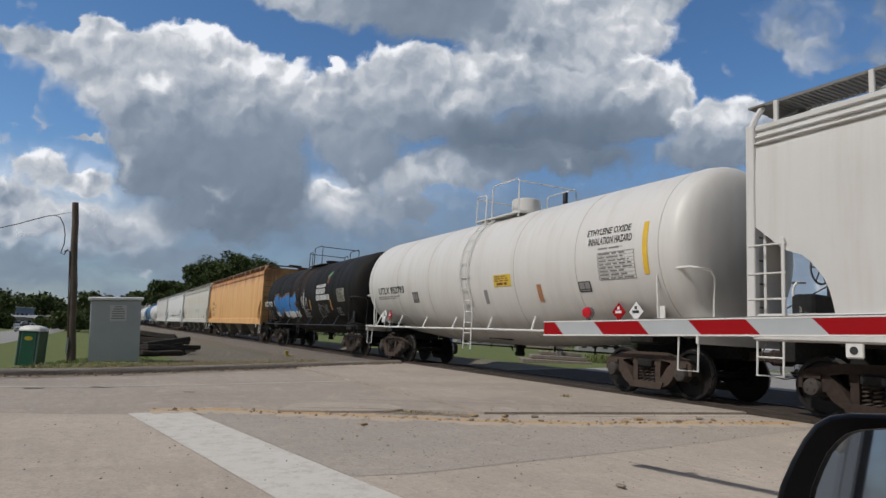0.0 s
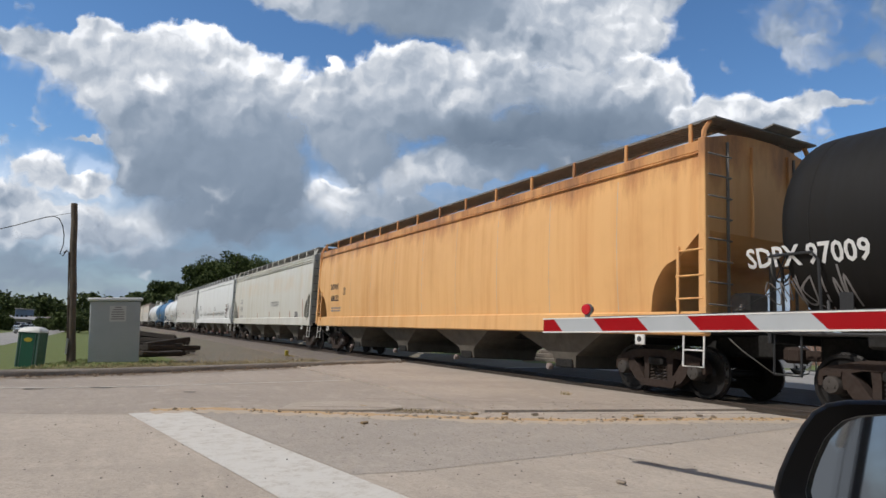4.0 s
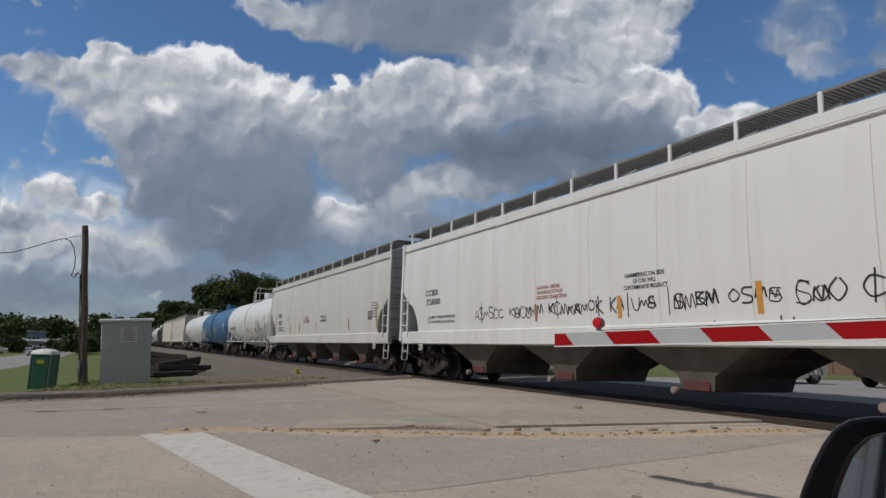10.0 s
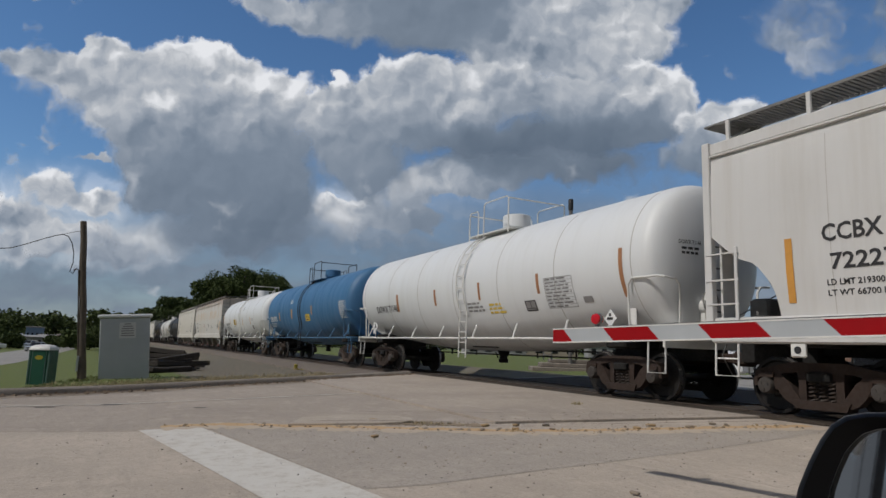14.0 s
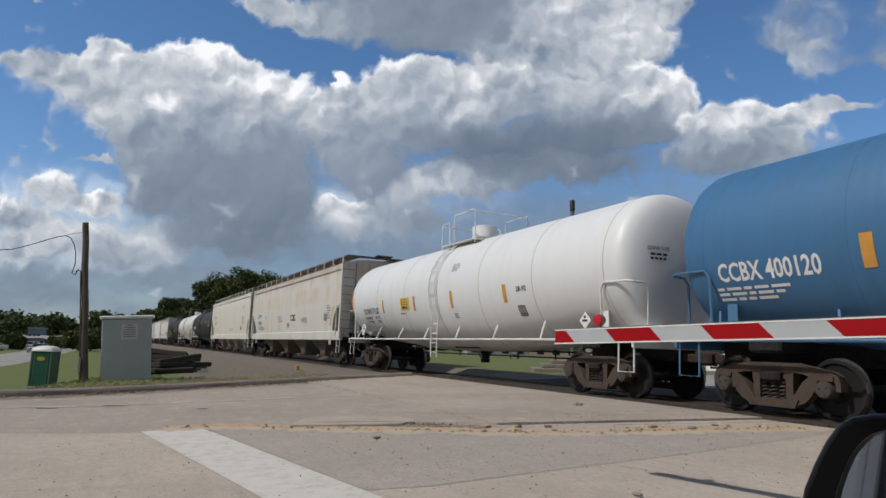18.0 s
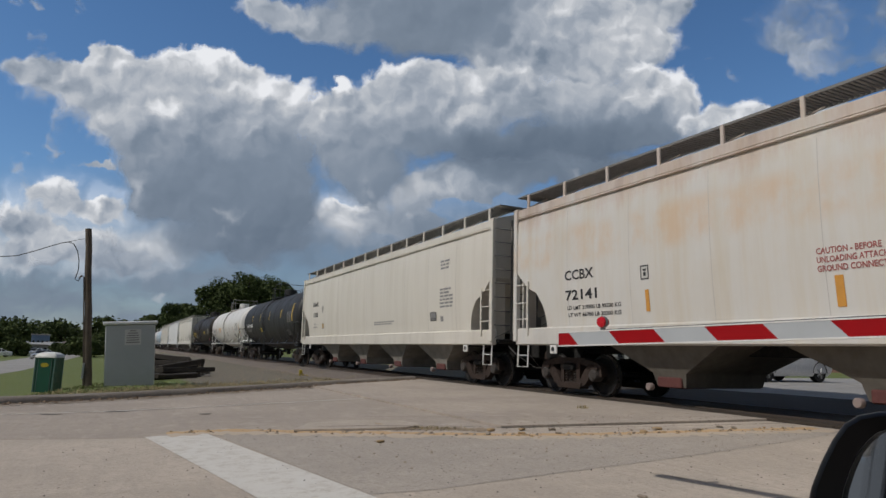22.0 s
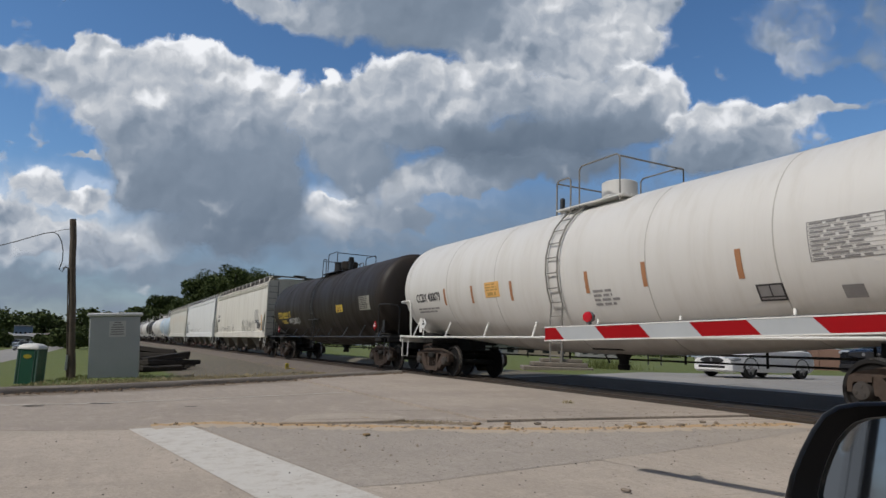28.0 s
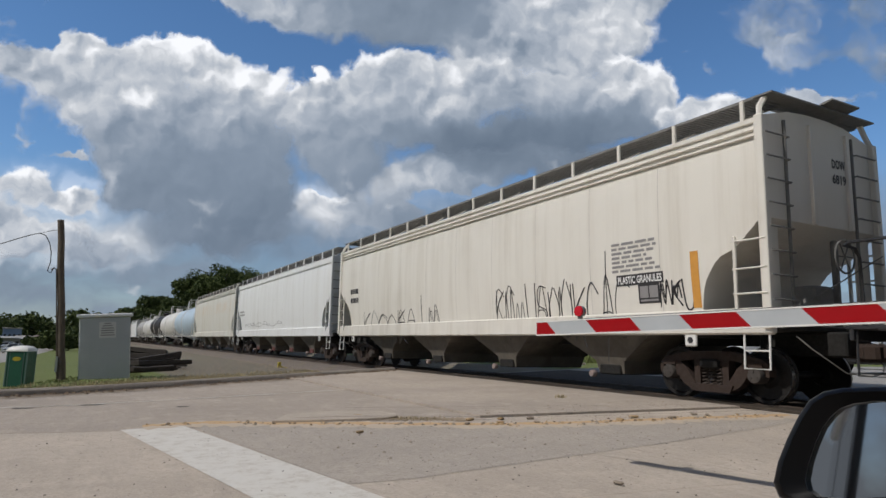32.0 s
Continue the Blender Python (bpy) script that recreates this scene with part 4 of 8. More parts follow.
            # hand rail across the end
            bm = bmesh.new()
            tube(bm, [(-1.5, e * (hl + 0.1), 1.3), (-1.5, e * (hl + 0.1), 1.32), (1.5, e * (hl + 0.12), 2.55)], 0.012, 5)
            part("end_rail", bm, M["grating"], car)
    if near:
        for s in (-1, 1):
            for e in (-1, 1):
                # side ladder beside the corner post
                bm = bmesh.new()
                yb = e * (hl - 0.52)
                cbox(bm, s * 1.60, yb, 2.02, 0.05, 0.06, 1.35, 0.01)
                for z in (1.75, 2.15, 2.6):
                    tube(bm, [(s * 1.61, yb - e * 0.05, z), (s * 1.64, e * (hl + 0.05), z)], 0.017, 5)
                part("side_ladder", bm, PAINT[paint], car)
                # stirrup step
                bm = bmesh.new()
                tube(bm, [(s * 1.53, e * (hl - 0.02), 1.15), (s * 1.55, e * (hl - 0.02), 0.58), (s * 1.55, e * (hl - 0.46), 0.58), (s * 1.53, e * (hl - 0.46), 1.15)], 0.019, 6)
                tube(bm, [(s * 1.54, e * (hl - 0.02), 0.86), (s * 1.54, e * (hl - 0.46), 0.86)], 0.015, 5)
                part("stirrup_step", bm, M["white_part"], car)
                # jacking pad
                bm = bmesh.new()
                cbox(bm, s * 1.53, e * (hl - 1.5), 1.02, 0.05, 0.24, 0.22, 0.02)
                pad = part("jacking_pad", bm, M["white_part"], car)
                bm = bmesh.new()
                spun(bm, [(0.055, -0.005), (0.055, 0.005)], 14, "X", Matrix.Translation((s * 1.56, e * (hl - 1.5), 1.02)))
                part("hole", bm, M["black"], pad)
                # air pipe at the corner
                bm = bmesh.new()
                tube(bm, [(s * 1.1, e * (hl + 0.12), 1.1), (s * 1.0, e * (hl + 0.3), 0.9), (s * 0.5, e * (hl + 0.5), 0.55), (0, e * (hl + 0.6), 0.5)], 0.011, 5)
                part("uncoupling_lever", bm, M["grating"], car)
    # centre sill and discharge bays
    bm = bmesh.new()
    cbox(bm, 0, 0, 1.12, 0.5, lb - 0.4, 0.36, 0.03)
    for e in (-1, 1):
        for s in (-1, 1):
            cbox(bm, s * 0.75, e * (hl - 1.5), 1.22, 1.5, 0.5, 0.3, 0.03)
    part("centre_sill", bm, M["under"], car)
    step = (lb - 2 * 2.05) / bays
    for i in range(bays):
        yc = -hl + 2.05 + step * (i + 0.5) - ((0.1, 0.4, 0.55, 0.55)[i % 4] if style == "flat" else 0.0)
        bm = bmesh.new()
        rings = []
        for z, hx, hy in ((1.52, 1.50, step / 2 - 0.02), (1.40, 1.49, step / 2 - 0.08), (0.60, 1.12, 0.42), (0.34, 1.06, 0.36)):
            rings.append([bm.verts.new((x * hx, yc + y * hy, z)) for x, y in ((-1, -1), (1, -1), (1, 1), (-1, 1))])
        skin(bm, rings)
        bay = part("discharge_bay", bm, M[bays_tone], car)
        bm = bmesh.new()
        cbox(bm, 0, yc, 0.42, 2.26, 0.60, 0.20, 0.02)
        part("gate", bm, M["valve_red"] if style == "flat" else M["under"], bay)
        if near:
            bm = bmesh.new()
            spun(bm, [(0.05, -1.10), (0.075, -1.14), (0.075, -1.22), (0.06, -1.24)], 14, "X", Matrix.Translation((-0.02, yc + 0.42, 0.32)))
            part("outlet_cap", bm, M["cap"], bay)
    add_trucks(car, (-hl + 1.5, hl - 1.5), near)
    return car, hl


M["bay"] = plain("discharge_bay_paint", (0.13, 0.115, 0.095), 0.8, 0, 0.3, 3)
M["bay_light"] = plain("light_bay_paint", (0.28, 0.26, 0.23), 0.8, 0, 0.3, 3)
SHELLS = {}


def sag(y):
    """How far the belly hangs below a round shell, deepest at mid-length, where the outlet is."""
    return float(np.interp(abs(y), (0, 3.0, 5.0, 7.4), (0.36, 0.31, 0.15, 0.0)))


def tank_x(z, r=1.61, zc=2.81, y=0.0):
    """Half width of a tank's shell at height z and place y along it."""
    k = r + sag(y) if z < zc else r
    return r * math.sqrt(max(0.0004, 1 - ((z - zc) / k) ** 2))


def hang(bm, r, zc):
    for v in bm.verts:
        if v.co.z < zc:
            v.co.z = zc - (zc - v.co.z) * (r + sag(v.co.y)) / r


def slid(bm, dy):
    """The mesh moved along the car."""
    bmesh.ops.translate(bm, verts=bm.verts, vec=(0, dy, 0))
    return bm


def tank(label, paint, y0, y1, fittings="white_part", near=True, seams=7, placards=(), rail_tone=None, inset=0.0, vent=False, r=1.61, zc=2.81, mid=0.0, trucks="side_frame", brake=False, end_tone=None, dome=0.46):
    """A tank car between the coupler lines y0 and y1 (places at the clip's start)."""
    car = base("tank_car", pose(TRACK, (y0 + y1) / 2, 0), label, "freight car", "cars of the freight train")
    TANK_R, TANK_Z = r, zc
    SHELLS[car.name] = (r, zc)
    lb = (y1 - y0) - 1.2
    hl = lb / 2
    tl = hl + 0.06 - inset
    F = M[fittings]
    bm = bmesh.new()
    head = [(0.02, 0.0), (0.40, 0.03), (0.66, 0.085), (0.82, 0.155), (0.91, 0.235), (0.965, 0.33), (0.992, 0.44), (1.0, 0.58)]
    prof = [(TANK_R * r, -tl + d) for r, d in head]
    prof += [(TANK_R, y) for y in span(-tl + 0.58, tl - 0.58, 12)[1:-1]]
    prof += [(TANK_R * r, tl - d) for r, d in head[::-1]]
    spun(bm, prof, 56, "Y", Matrix.Translation((0, 0, TANK_Z)))
    hang(bm, r, zc)
    shell = part("tank_shell", bm, PAINT[paint], car)
    # weld seams round the shell
    if near:
        for i in range(seams):
            bm = bmesh.new()
            y = -tl + 0.75 + i * (2 * tl - 1.5) / (seams - 1)
            spun(bm, [(TANK_R - 0.002, y - 0.014), (TANK_R + 0.005, y - 0.008), (TANK_R + 0.005, y + 0.008), (TANK_R - 0.002, y + 0.014)], 56, "Y", Matrix.Translation((0, 0, TANK_Z)))
            hang(bm, r, zc)
            part("weld_seam", bm, M["tank_seam"] if fittings == "white_part" else PAINT[paint], shell)
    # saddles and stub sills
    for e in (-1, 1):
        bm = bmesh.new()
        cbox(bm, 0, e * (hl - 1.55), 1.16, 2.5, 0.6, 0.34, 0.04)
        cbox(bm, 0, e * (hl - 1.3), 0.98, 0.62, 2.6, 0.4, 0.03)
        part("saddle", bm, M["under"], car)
        bm = bmesh.new()
        cbox(bm, 0, e * (hl - 0.22), 1.20, 3.02, 0.70, 0.06, 0.015)
        cbox(bm, 0, e * (hl + 0.05), 1.12, 3.02, 0.06, 0.2, 0.015)
        part("end_platform", bm, F, car)
        again("coupler", "coupler", car, pose(0, e * (hl + 0.44), 0, 0, 0, 180 if e > 0 else 0))
        for s in (-1, 1):
            bm = bmesh.new()
            tube(bm, [(s * 1.52, e * (hl - 0.80), 1.20), (s * 1.57, e * (hl - 0.80), 2.25), (s * 1.57, e * (hl - 0.70), 2.37), (s * 1.56, e * (hl - 0.05), 2.37), (s * 1.50, e * (hl + 0.07), 2.35), (s * 1.2, e * (hl + 0.09), 2.33), (s * 1.1, e * (hl + 0.09), 2.21), (s * 1.1, e * (hl + 0.07), 1.15)], 0.024, 6)
            part("hand_rail", bm, M[end_tone] if end_tone and e < 0 else F, car)
            if near:
                bm = bmesh.new()
                tube(bm, [(s * 1.42, e * (hl + 0.02), 1.18), (s * 1.44, e * (hl + 0.02), 0.55), (s * 1.44, e * (hl - 0.42), 0.55), (s * 1.42, e * (hl - 0.42), 1.18)], 0.019, 6)
                part("stirrup_step", bm, F, car)
                bm = bmesh.new()
                cbox(bm, s * 1.25, e * (hl - 1.0), 1.62, 0.03, 0.2, 0.55, 0.01, Matrix.Identity(4))
                part("brace", bm, F, car)
    # running pipe along each side with struts to the shell
    for s in (-1, 1):
        bm = bmesh.new()
        tube(bm, [(s * 1.48, -hl + 0.3, 1.18), (s * 1.48, hl - 0.3, 1.18)], 0.03, 6)
        k = int(lb / 2.2)
        for i in range(k + 1):
            y = -hl + 0.9 + i * (lb - 1.8) / k
            tube(bm, [(s * 1.48, y, 1.18), (s * 1.12, y + 0.25, 1.72)], 0.027, 5)
        part("side_rail", bm, F, car)
    tone = M[rail_tone] if rail_tone else F
    # ladder over the side at mid-length
    for s in (-1, 1):
        pa, pb = [], []
        for k in range(13):
            a = radians(-32 + (k - 4) * 13)
            x = 1.52 if k < 4 else (TANK_R + 0.07) * math.cos(a)
            zz = 0.62 + k * 0.32 if k < 4 else TANK_Z + (TANK_R + 0.07) * math.sin(a)
            if k >= 4 and zz < TANK_Z:
                x = tank_x(zz, r, zc, 0.45) + 0.07
            pa.append((s * x, 0.24, zz))
            pb.append((s * x, 0.66, zz))
        bm = bmesh.new()
        ladder(bm, pa, pb, 0.014, 13, 0.02)
        part("ladder", slid(bm, mid), tone, car)
    # top platform with railings, dome and valves
    zt = TANK_Z + TANK_R
    for s in (-1, 1):
        bm = bmesh.new()
        for k in range(4):
            box(bm, s * (0.55 + k * 0.13), 0, zt - 0.10 - k * 0.01, 0.115, 2.3, 0.03)
        for y in (-1.1, 0, 1.1):
            cbox(bm, s * 0.75, y, zt - 0.14, 0.52, 0.06, 0.05, 0.01)
        part("top_platform", slid(bm, mid), F, car)
    for s in (-1, 1):
        for a, b, up in ((0.62, 1.15, 0.62), (-1.05, 0.30, 0.80)):
            bm = bmesh.new()
            top = zt + up
            tube(bm, [(s * 0.98, a, zt - 0.25), (s * 0.98, a, top - 0.08), (s * 0.98, a + 0.08, top), (s * 0.98, b - 0.08, top), (s * 0.98, b, top - 0.08), (s * 0.98, b, zt - 0.25)], 0.02, 6)
            part("railing", slid(bm, mid), tone, car)
    for y, up in ((1.15, 0.56), (-1.05, 0.74)):
        bm = bmesh.new()
        tube(bm, [(-0.98, y, zt + up), (0.98, y, zt + up)], 0.02, 6)
        part("railing", slid(bm, mid), tone, car)
    bm = bmesh.new()
    spun(bm, [(0.46, zt - 0.15), (0.46, zt + 0.03), (0.36, zt + 0.04), (0.36, zt + 0.10), (0.42, zt + 0.11), (0.42, zt + dome), (0.38, zt + dome + 0.03), (0.10, zt + dome + 0.05)], 28)
    part("dome", slid(bm, mid), PAINT[paint], car)
    for dy in (0.62, 0.85):
        bm = bmesh.new()
        spun(bm, [(0.08, zt - 0.1), (0.08, zt + 0.14), (0.12, zt + 0.15), (0.12, zt + 0.2)], 10, "Z", Matrix.Translation((0.12, dy, 0)))
        part("valve", slid(bm, mid), F, car)
    if vent:
        # relief vent, square valve housing and a long step beside the ladder
        bm = bmesh.new()
        spun(bm, [(0.10, zt - 0.1), (0.10, zt + 0.30), (0.14, zt + 0.31), (0.14, zt + 0.50), (0.11, zt + 0.52), (0.12, zt + 0.60), (0.04, zt + 0.62)], 14, "Z", Matrix.Translation((-0.25, -0.95, 0)))
        part("relief_vent", slid(bm, mid), F, car)
        bm = bmesh.new()
        spun(bm, [(0.24, zt - 0.1), (0.24, zt + 0.44), (0.26, zt + 0.45), (0.26, zt + 0.50), (0.05, zt + 0.52)], 18, "Z", Matrix.Translation((-0.30, 0.62, 0)))
        part("valve_housing", slid(bm, mid), F, car)
        bm = bmesh.new()
        cbox(bm, -tank_x(2.0, r, zc) - 0.05, 0.35, 2.0, 0.09, 1.7, 0.04, 0.008)
        part("side_step", slid(bm, mid), F, car)
    # hazard placards on their brackets at both ends
    for e in (-1, 1):
        for k, tone in enumerate(placards):
            y = e * (hl - 1.8 - 0.48 * (len(placards) - 1 - k) + 0.30)
            bm = bmesh.new()
            tube(bm, [(-1.40, y, 1.20), (-1.36, y, 1.72)], 0.018, 5)
            stand = part("placard_stand", bm, F, car)
            bm = bmesh.new()
            cbox(bm, 0, 0, 0, 0.27, 0.02, 0.27, 0.004, Matrix.Translation((-1.40, y, 1.60)) @ Matrix.Rotation(radians(90), 4, "Z") @ Matrix.Rotation(radians(45), 4, "Y"))
            sign = part("hazard_placard", bm, M["ink_white"] if tone == "white" else M["gate_red"], stand, "white diamond placard" if tone == "white" else "red diamond placard")
            bm = bmesh.new()
            box(bm, -1.416, y, 1.60, 0.006, 0.17, 0.05)
            box(bm, -1.416, y, 1.68, 0.006, 0.06, 0.06)
            part("print", bm, M["ink"] if tone == "white" else M["ink_white"], sign)
    if brake:
        # brake gear on the leading end: upright post, wheel housing and stencils on the head
        bm = bmesh.new()
        box(bm, -0.32, -hl - 0.02, 1.62, 0.07, 0.07, 0.95)
        spun(bm, [(0.03, -0.09), (0.15, -0.08), (0.17, 0.0), (0.15, 0.07), (0.05, 0.08)], 18, "Y", Matrix.Translation((-0.32, -hl - 0.02, 1.85)))
        box(bm, -0.32, -hl - 0.02, 1.60, 0.20, 0.12, 0.34)
        part("brake_housing", bm, F, car)
        bm = bmesh.new()
        ring = [(-0.32 + 0.21 * math.cos(a), -hl - 0.13, 1.95 + 0.21 * math.sin(a)) for a in [k * math.pi / 12 for k in range(25)]]
        tube(bm, ring, 0.014, 6)
        for k in range(4):
            a = k * math.pi / 4
            tube(bm, [(-0.32 - 0.21 * math.cos(a), -hl - 0.13, 1.95 - 0.21 * math.sin(a)), (-0.32 + 0.21 * math.cos(a), -hl - 0.13, 1.95 + 0.21 * math.sin(a))], 0.009, 5)
        part("brake_wheel", bm, M["rail_grey"], car)
        bm = bmesh.new()
        cbox(bm, -0.95, -hl + 0.10, 1.36, 0.75, 0.9, 0.22, 0.09)
        part("end_cover", bm, F, car)
    # bottom outlet
    bm = bmesh.new()
    spun(bm, [(0.20, 0.95), (0.17, 0.80), (0.12, 0.74), (0.12, 0.62), (0.15, 0.61), (0.13, 0.50)], 12, "Z", Matrix.Translation((0, -0.4, 0)))
    tube(bm, [(-1.35, -0.9, 0.95), (1.35, -0.9, 0.95)], 0.02, 6)
    tube(bm, [(0, -hl + 2, 0.9), (0, hl - 2, 0.9)], 0.025, 6)
    part("bottom_outlet", bm, M["under"], car)
    if near:
        # brake pipe on its hangers under the belly
        bm = bmesh.new()
        tube(bm, [(0.3, -hl + 2.8, 0.74), (0.3, hl - 2.8, 0.74)], 0.024, 6)
        for i in range(7):
            y = -hl + 3.0 + i * (lb - 6.0) / 6
            box(bm, 0.3, y, 0.97, 0.03, 0.04, 0.58)
        for a, b in ((-0.6, -0.1), (0.9, 0.4)):
            tube(bm, [(0.3, a, 1.25), (0.3, b, 0.64)], 0.022, 5)
        part("brake_pipe", bm, M["under"], car)
    add_trucks(car, (-hl + 1.55, hl - 1.55), near, trucks)
    return car, hl


TRAIN = []


def H(label, paint, a, b, **kw):
    car, hl = hopper(label, paint, a, b, **kw)
    TRAIN.append(car)
    return car, hl


def T(label, paint, a, b, **kw):
    car, hl = tank(label, paint, a, b, **kw)
    TRAIN.append(car)
    return car, hl


for key in ("soot", "brown"):
    PAINT[key].node_tree.nodes["Principled BSDF"].inputs["Specular IOR Level"].default_value = 0.28
M["rail_grey"] = plain("weathered_grey_fittings", (0.22, 0.21, 0.19), 0.6)
M["steelblue"] = plain("blue_fittings", (0.07, 0.17, 0.30), 0.5)
h0 = H("greyish-white covered hopper car with a roof walkway", "greywhite", -13.6, 7.35)
t1 = T("off-white tank car with hazard lettering and a grimy belly", "tankcream", 7.35, 24.2, placards=("red", "white"), r=1.68, zc=2.84, mid=-0.43, trucks="rusty_frame")
t2 = T("black tank car with blue and white spray paint along its side", "soot", 24.2, 41.4, fittings="black", mid=0.07, dome=0.14)
h3 = H("rusted tan covered hopper car with brown streaks", "tan", 41.4, 64.75, band=True)
h4 = H("yellow-stained white covered hopper car", "stained", 64.75, 86.1)
h5 = H("white covered hopper car with black scribbles along its side", "white", 86.1, 107.45, style="flat")
h6 = H("clean greyish-white covered hopper car with four discharge bays", "greywhite", 107.45, 128.5, style="flat")
t7 = T("bright white tank car with grey stencilled panels", "tankwhite", 128.5, 146.1, placards=("white",), mid=-1.00, brake=True)
t8 = T("faded blue tank car with orange reflectors", "blue", 146.1, 163.7, fittings="steelblue", rail_tone="black", mid=-0.46, trucks="rusty_frame")
t9 = T("clean white tank car with a yellow notice", "tankwhite", 163.7, 181.9, placards=("white",), mid=-0.19, trucks="rusty_frame")
h10 = H("white covered hopper car with orange rust patches", "rustwhite", 181.9, 203.35, style="flat")
h11 = H("cream-white covered hopper car with maroon outlets", "creamwhite", 203.35, 224.4, style="flat", bays_tone="bay_light")
t12 = T("matt black tank car with yellow reflectors", "black", 224.4, 242.7, fittings="black", mid=0.13)
t13 = T("cream tank car with orange reflectors and a grey data panel", "tankcream", 242.7, 261.3, mid=-0.30, trucks="rusty_frame", placards=("white",), brake=True, end_tone="black", rail_tone="rail_grey")
t14 = T("brownish-black tank car with yellow lettering", "brown", 261.3, 280.35, fittings="black", placards=("red",), inset=0.42, vent=True, mid=-0.17)
h15 = H("cream covered hopper car with black scribbles and a notice", "cream", 280.35, 300.9)
h16 = H("white covered hopper car with grey scuffs", "white", 300.9, 321.9, style="flat")
H("cream-yellow covered hopper car", "stained", 321.9, 342.9)
far = 342.9
for kind, paint, size in (("T", "paleblue", 17.5), ("T", "tankcream", 17.5), ("T", "brown", 17.0), ("T", "tankcream", 17.0), ("T", "grey", 17.0), ("H", "white", 21.0), ("T", "grey", 17.5), ("H", "white", 21.0), ("H", "greywhite", 21.0), ("T", "black", 17.5), ("T", "tankwhite", 17.5)):
    if kind == "T":
        T("%s tank car far down the train" % {"paleblue": "pale blue", "tankcream": "off-white", "brown": "brownish", "grey": "grey", "black": "black", "tankwhite": "white"}[paint], paint, far, far + size, near=False)
    else:
        H("white covered hopper car far down the train", paint, far, far + size, near=False)
    far += size

# ---- signs and writing on the cars ----
M["notice_orange"] = plain("faded_orange_notice", (0.80, 0.47, 0.16), 0.6, 0, 0.2)
M["rust_mark"] = plain("rust_red_mark", (0.16, 0.05, 0.03), 0.6)
M["panel_pale"] = plain("pale_stencil_panel", (0.31, 0.295, 0.25), 0.6)
M["ink_green"] = plain("green_leaf_paint", (0.16, 0.34, 0.16), 0.6)


def side_of(car):
    return hopper_x if car.name.startswith("hopper") else lambda z, y=0.0: tank_x(z, *SHELLS[car.name], y)


def word(pair, text, y, z, h, w, ink):
    car = pair[0]
    decal("lettering", letters(text, h * 1.4, y, z, w), M[ink], car, side_of(car))


def lines(pair, y, z, w, h, rows, ink):
    bm = bmesh.new()
    pitch = h / rows
    bar_rows(bm, y, z, w, rows, h=pitch * 0.55, gap=pitch * 0.45, seed=int(abs(y * 100)) + rows)
    tagged(decal("stencilled_notice", bm, M[ink], pair[0], side_of(pair[0])), kind="stuff")


def patch(pair, y, z, w, h, ink):
    bm = bmesh.new()
    rect(bm, y, z, w, h)
    names = {"amber": "reflector", "yellow": "reflector", "rustbar": "reflector", "ochre": "reflector", "ink_yellow": "yellow_notice", "notice_orange": "orange_notice"}
    ob = decal(names.get(ink, "stencil_panel"), bm, M[ink], pair[0], side_of(pair[0]), lift=0.008)
    if ink in ("ink_yellow", "notice_orange"):
        bm = bmesh.new()
        bar_rows(bm, y - w * 0.08, z - h * 0.12, w * 0.84, 3, h=h * 0.08, gap=h * 0.10, seed=3)
        bar_rows(bm, y - w * 0.18, z - h * 0.68, w * 0.66, 1, h=h * 0.20, gap=0.0, seed=5)
        for v in bm.verts:
            v.co.x = -(side_of(pair[0])(v.co.z, v.co.y) + 0.012)
        tagged(part("print", bm, M["rust_mark" if ink == "ink_yellow" else "ochre"], ob, round_edges=False), kind="stuff")
    if ink == "ink" and w > 0.25:
        bm = bmesh.new()
        rect(bm, y - w * 0.08, z - h * 0.1, w * 0.40, h * 0.62)
        rect(bm, y - w * 0.53, z - h * 0.1, w * 0.40, h * 0.62)
        rect(bm, y - w * 0.08, z - h * 0.80, w * 0.84, h * 0.1)
        for v in bm.verts:
            v.co.x = -(side_of(pair[0])(v.co.z, v.co.y) + 0.012)
        part("print", bm, M["ink_grey"], ob, round_edges=False)


def data_panel(pair, y, z, w, h, rows):
    """A pale stencilled panel with rows of dark print."""
    bm = bmesh.new()
    rect(bm, y, z, w, h)
    ob = decal("stencil_panel", bm, M["panel_pale"], pair[0], side_of(pair[0]), lift=0.008)
    bm = bmesh.new()
    pitch = h * 0.9 / rows
    bar_rows(bm, y - w * 0.05, z - h * 0.06, w * 0.9, rows, h=pitch * 0.6, gap=pitch * 0.4, seed=rows)
    for v in bm.verts:
        v.co.x = -(side_of(pair[0])(v.co.z, v.co.y) + 0.012)
    part("print", bm, M["ink"], ob, round_edges=False)


def blocks(pair, y, z, w, h, count, ink):
    """A painted name as a row of plain upright blocks."""
    rnd = random.Random(count)
    step = w / count
    for i in range(count):
        bm = bmesh.new()
        a, k = y - step * i, step * rnd.uniform(0.55, 0.78)
        strip(bm, [(a - 0.02, z), (a - k - 0.02, z), (a - k, z - h), (a, z - h)])
        decal("painted_block", bm, M[ink], pair[0], side_of(pair[0]))


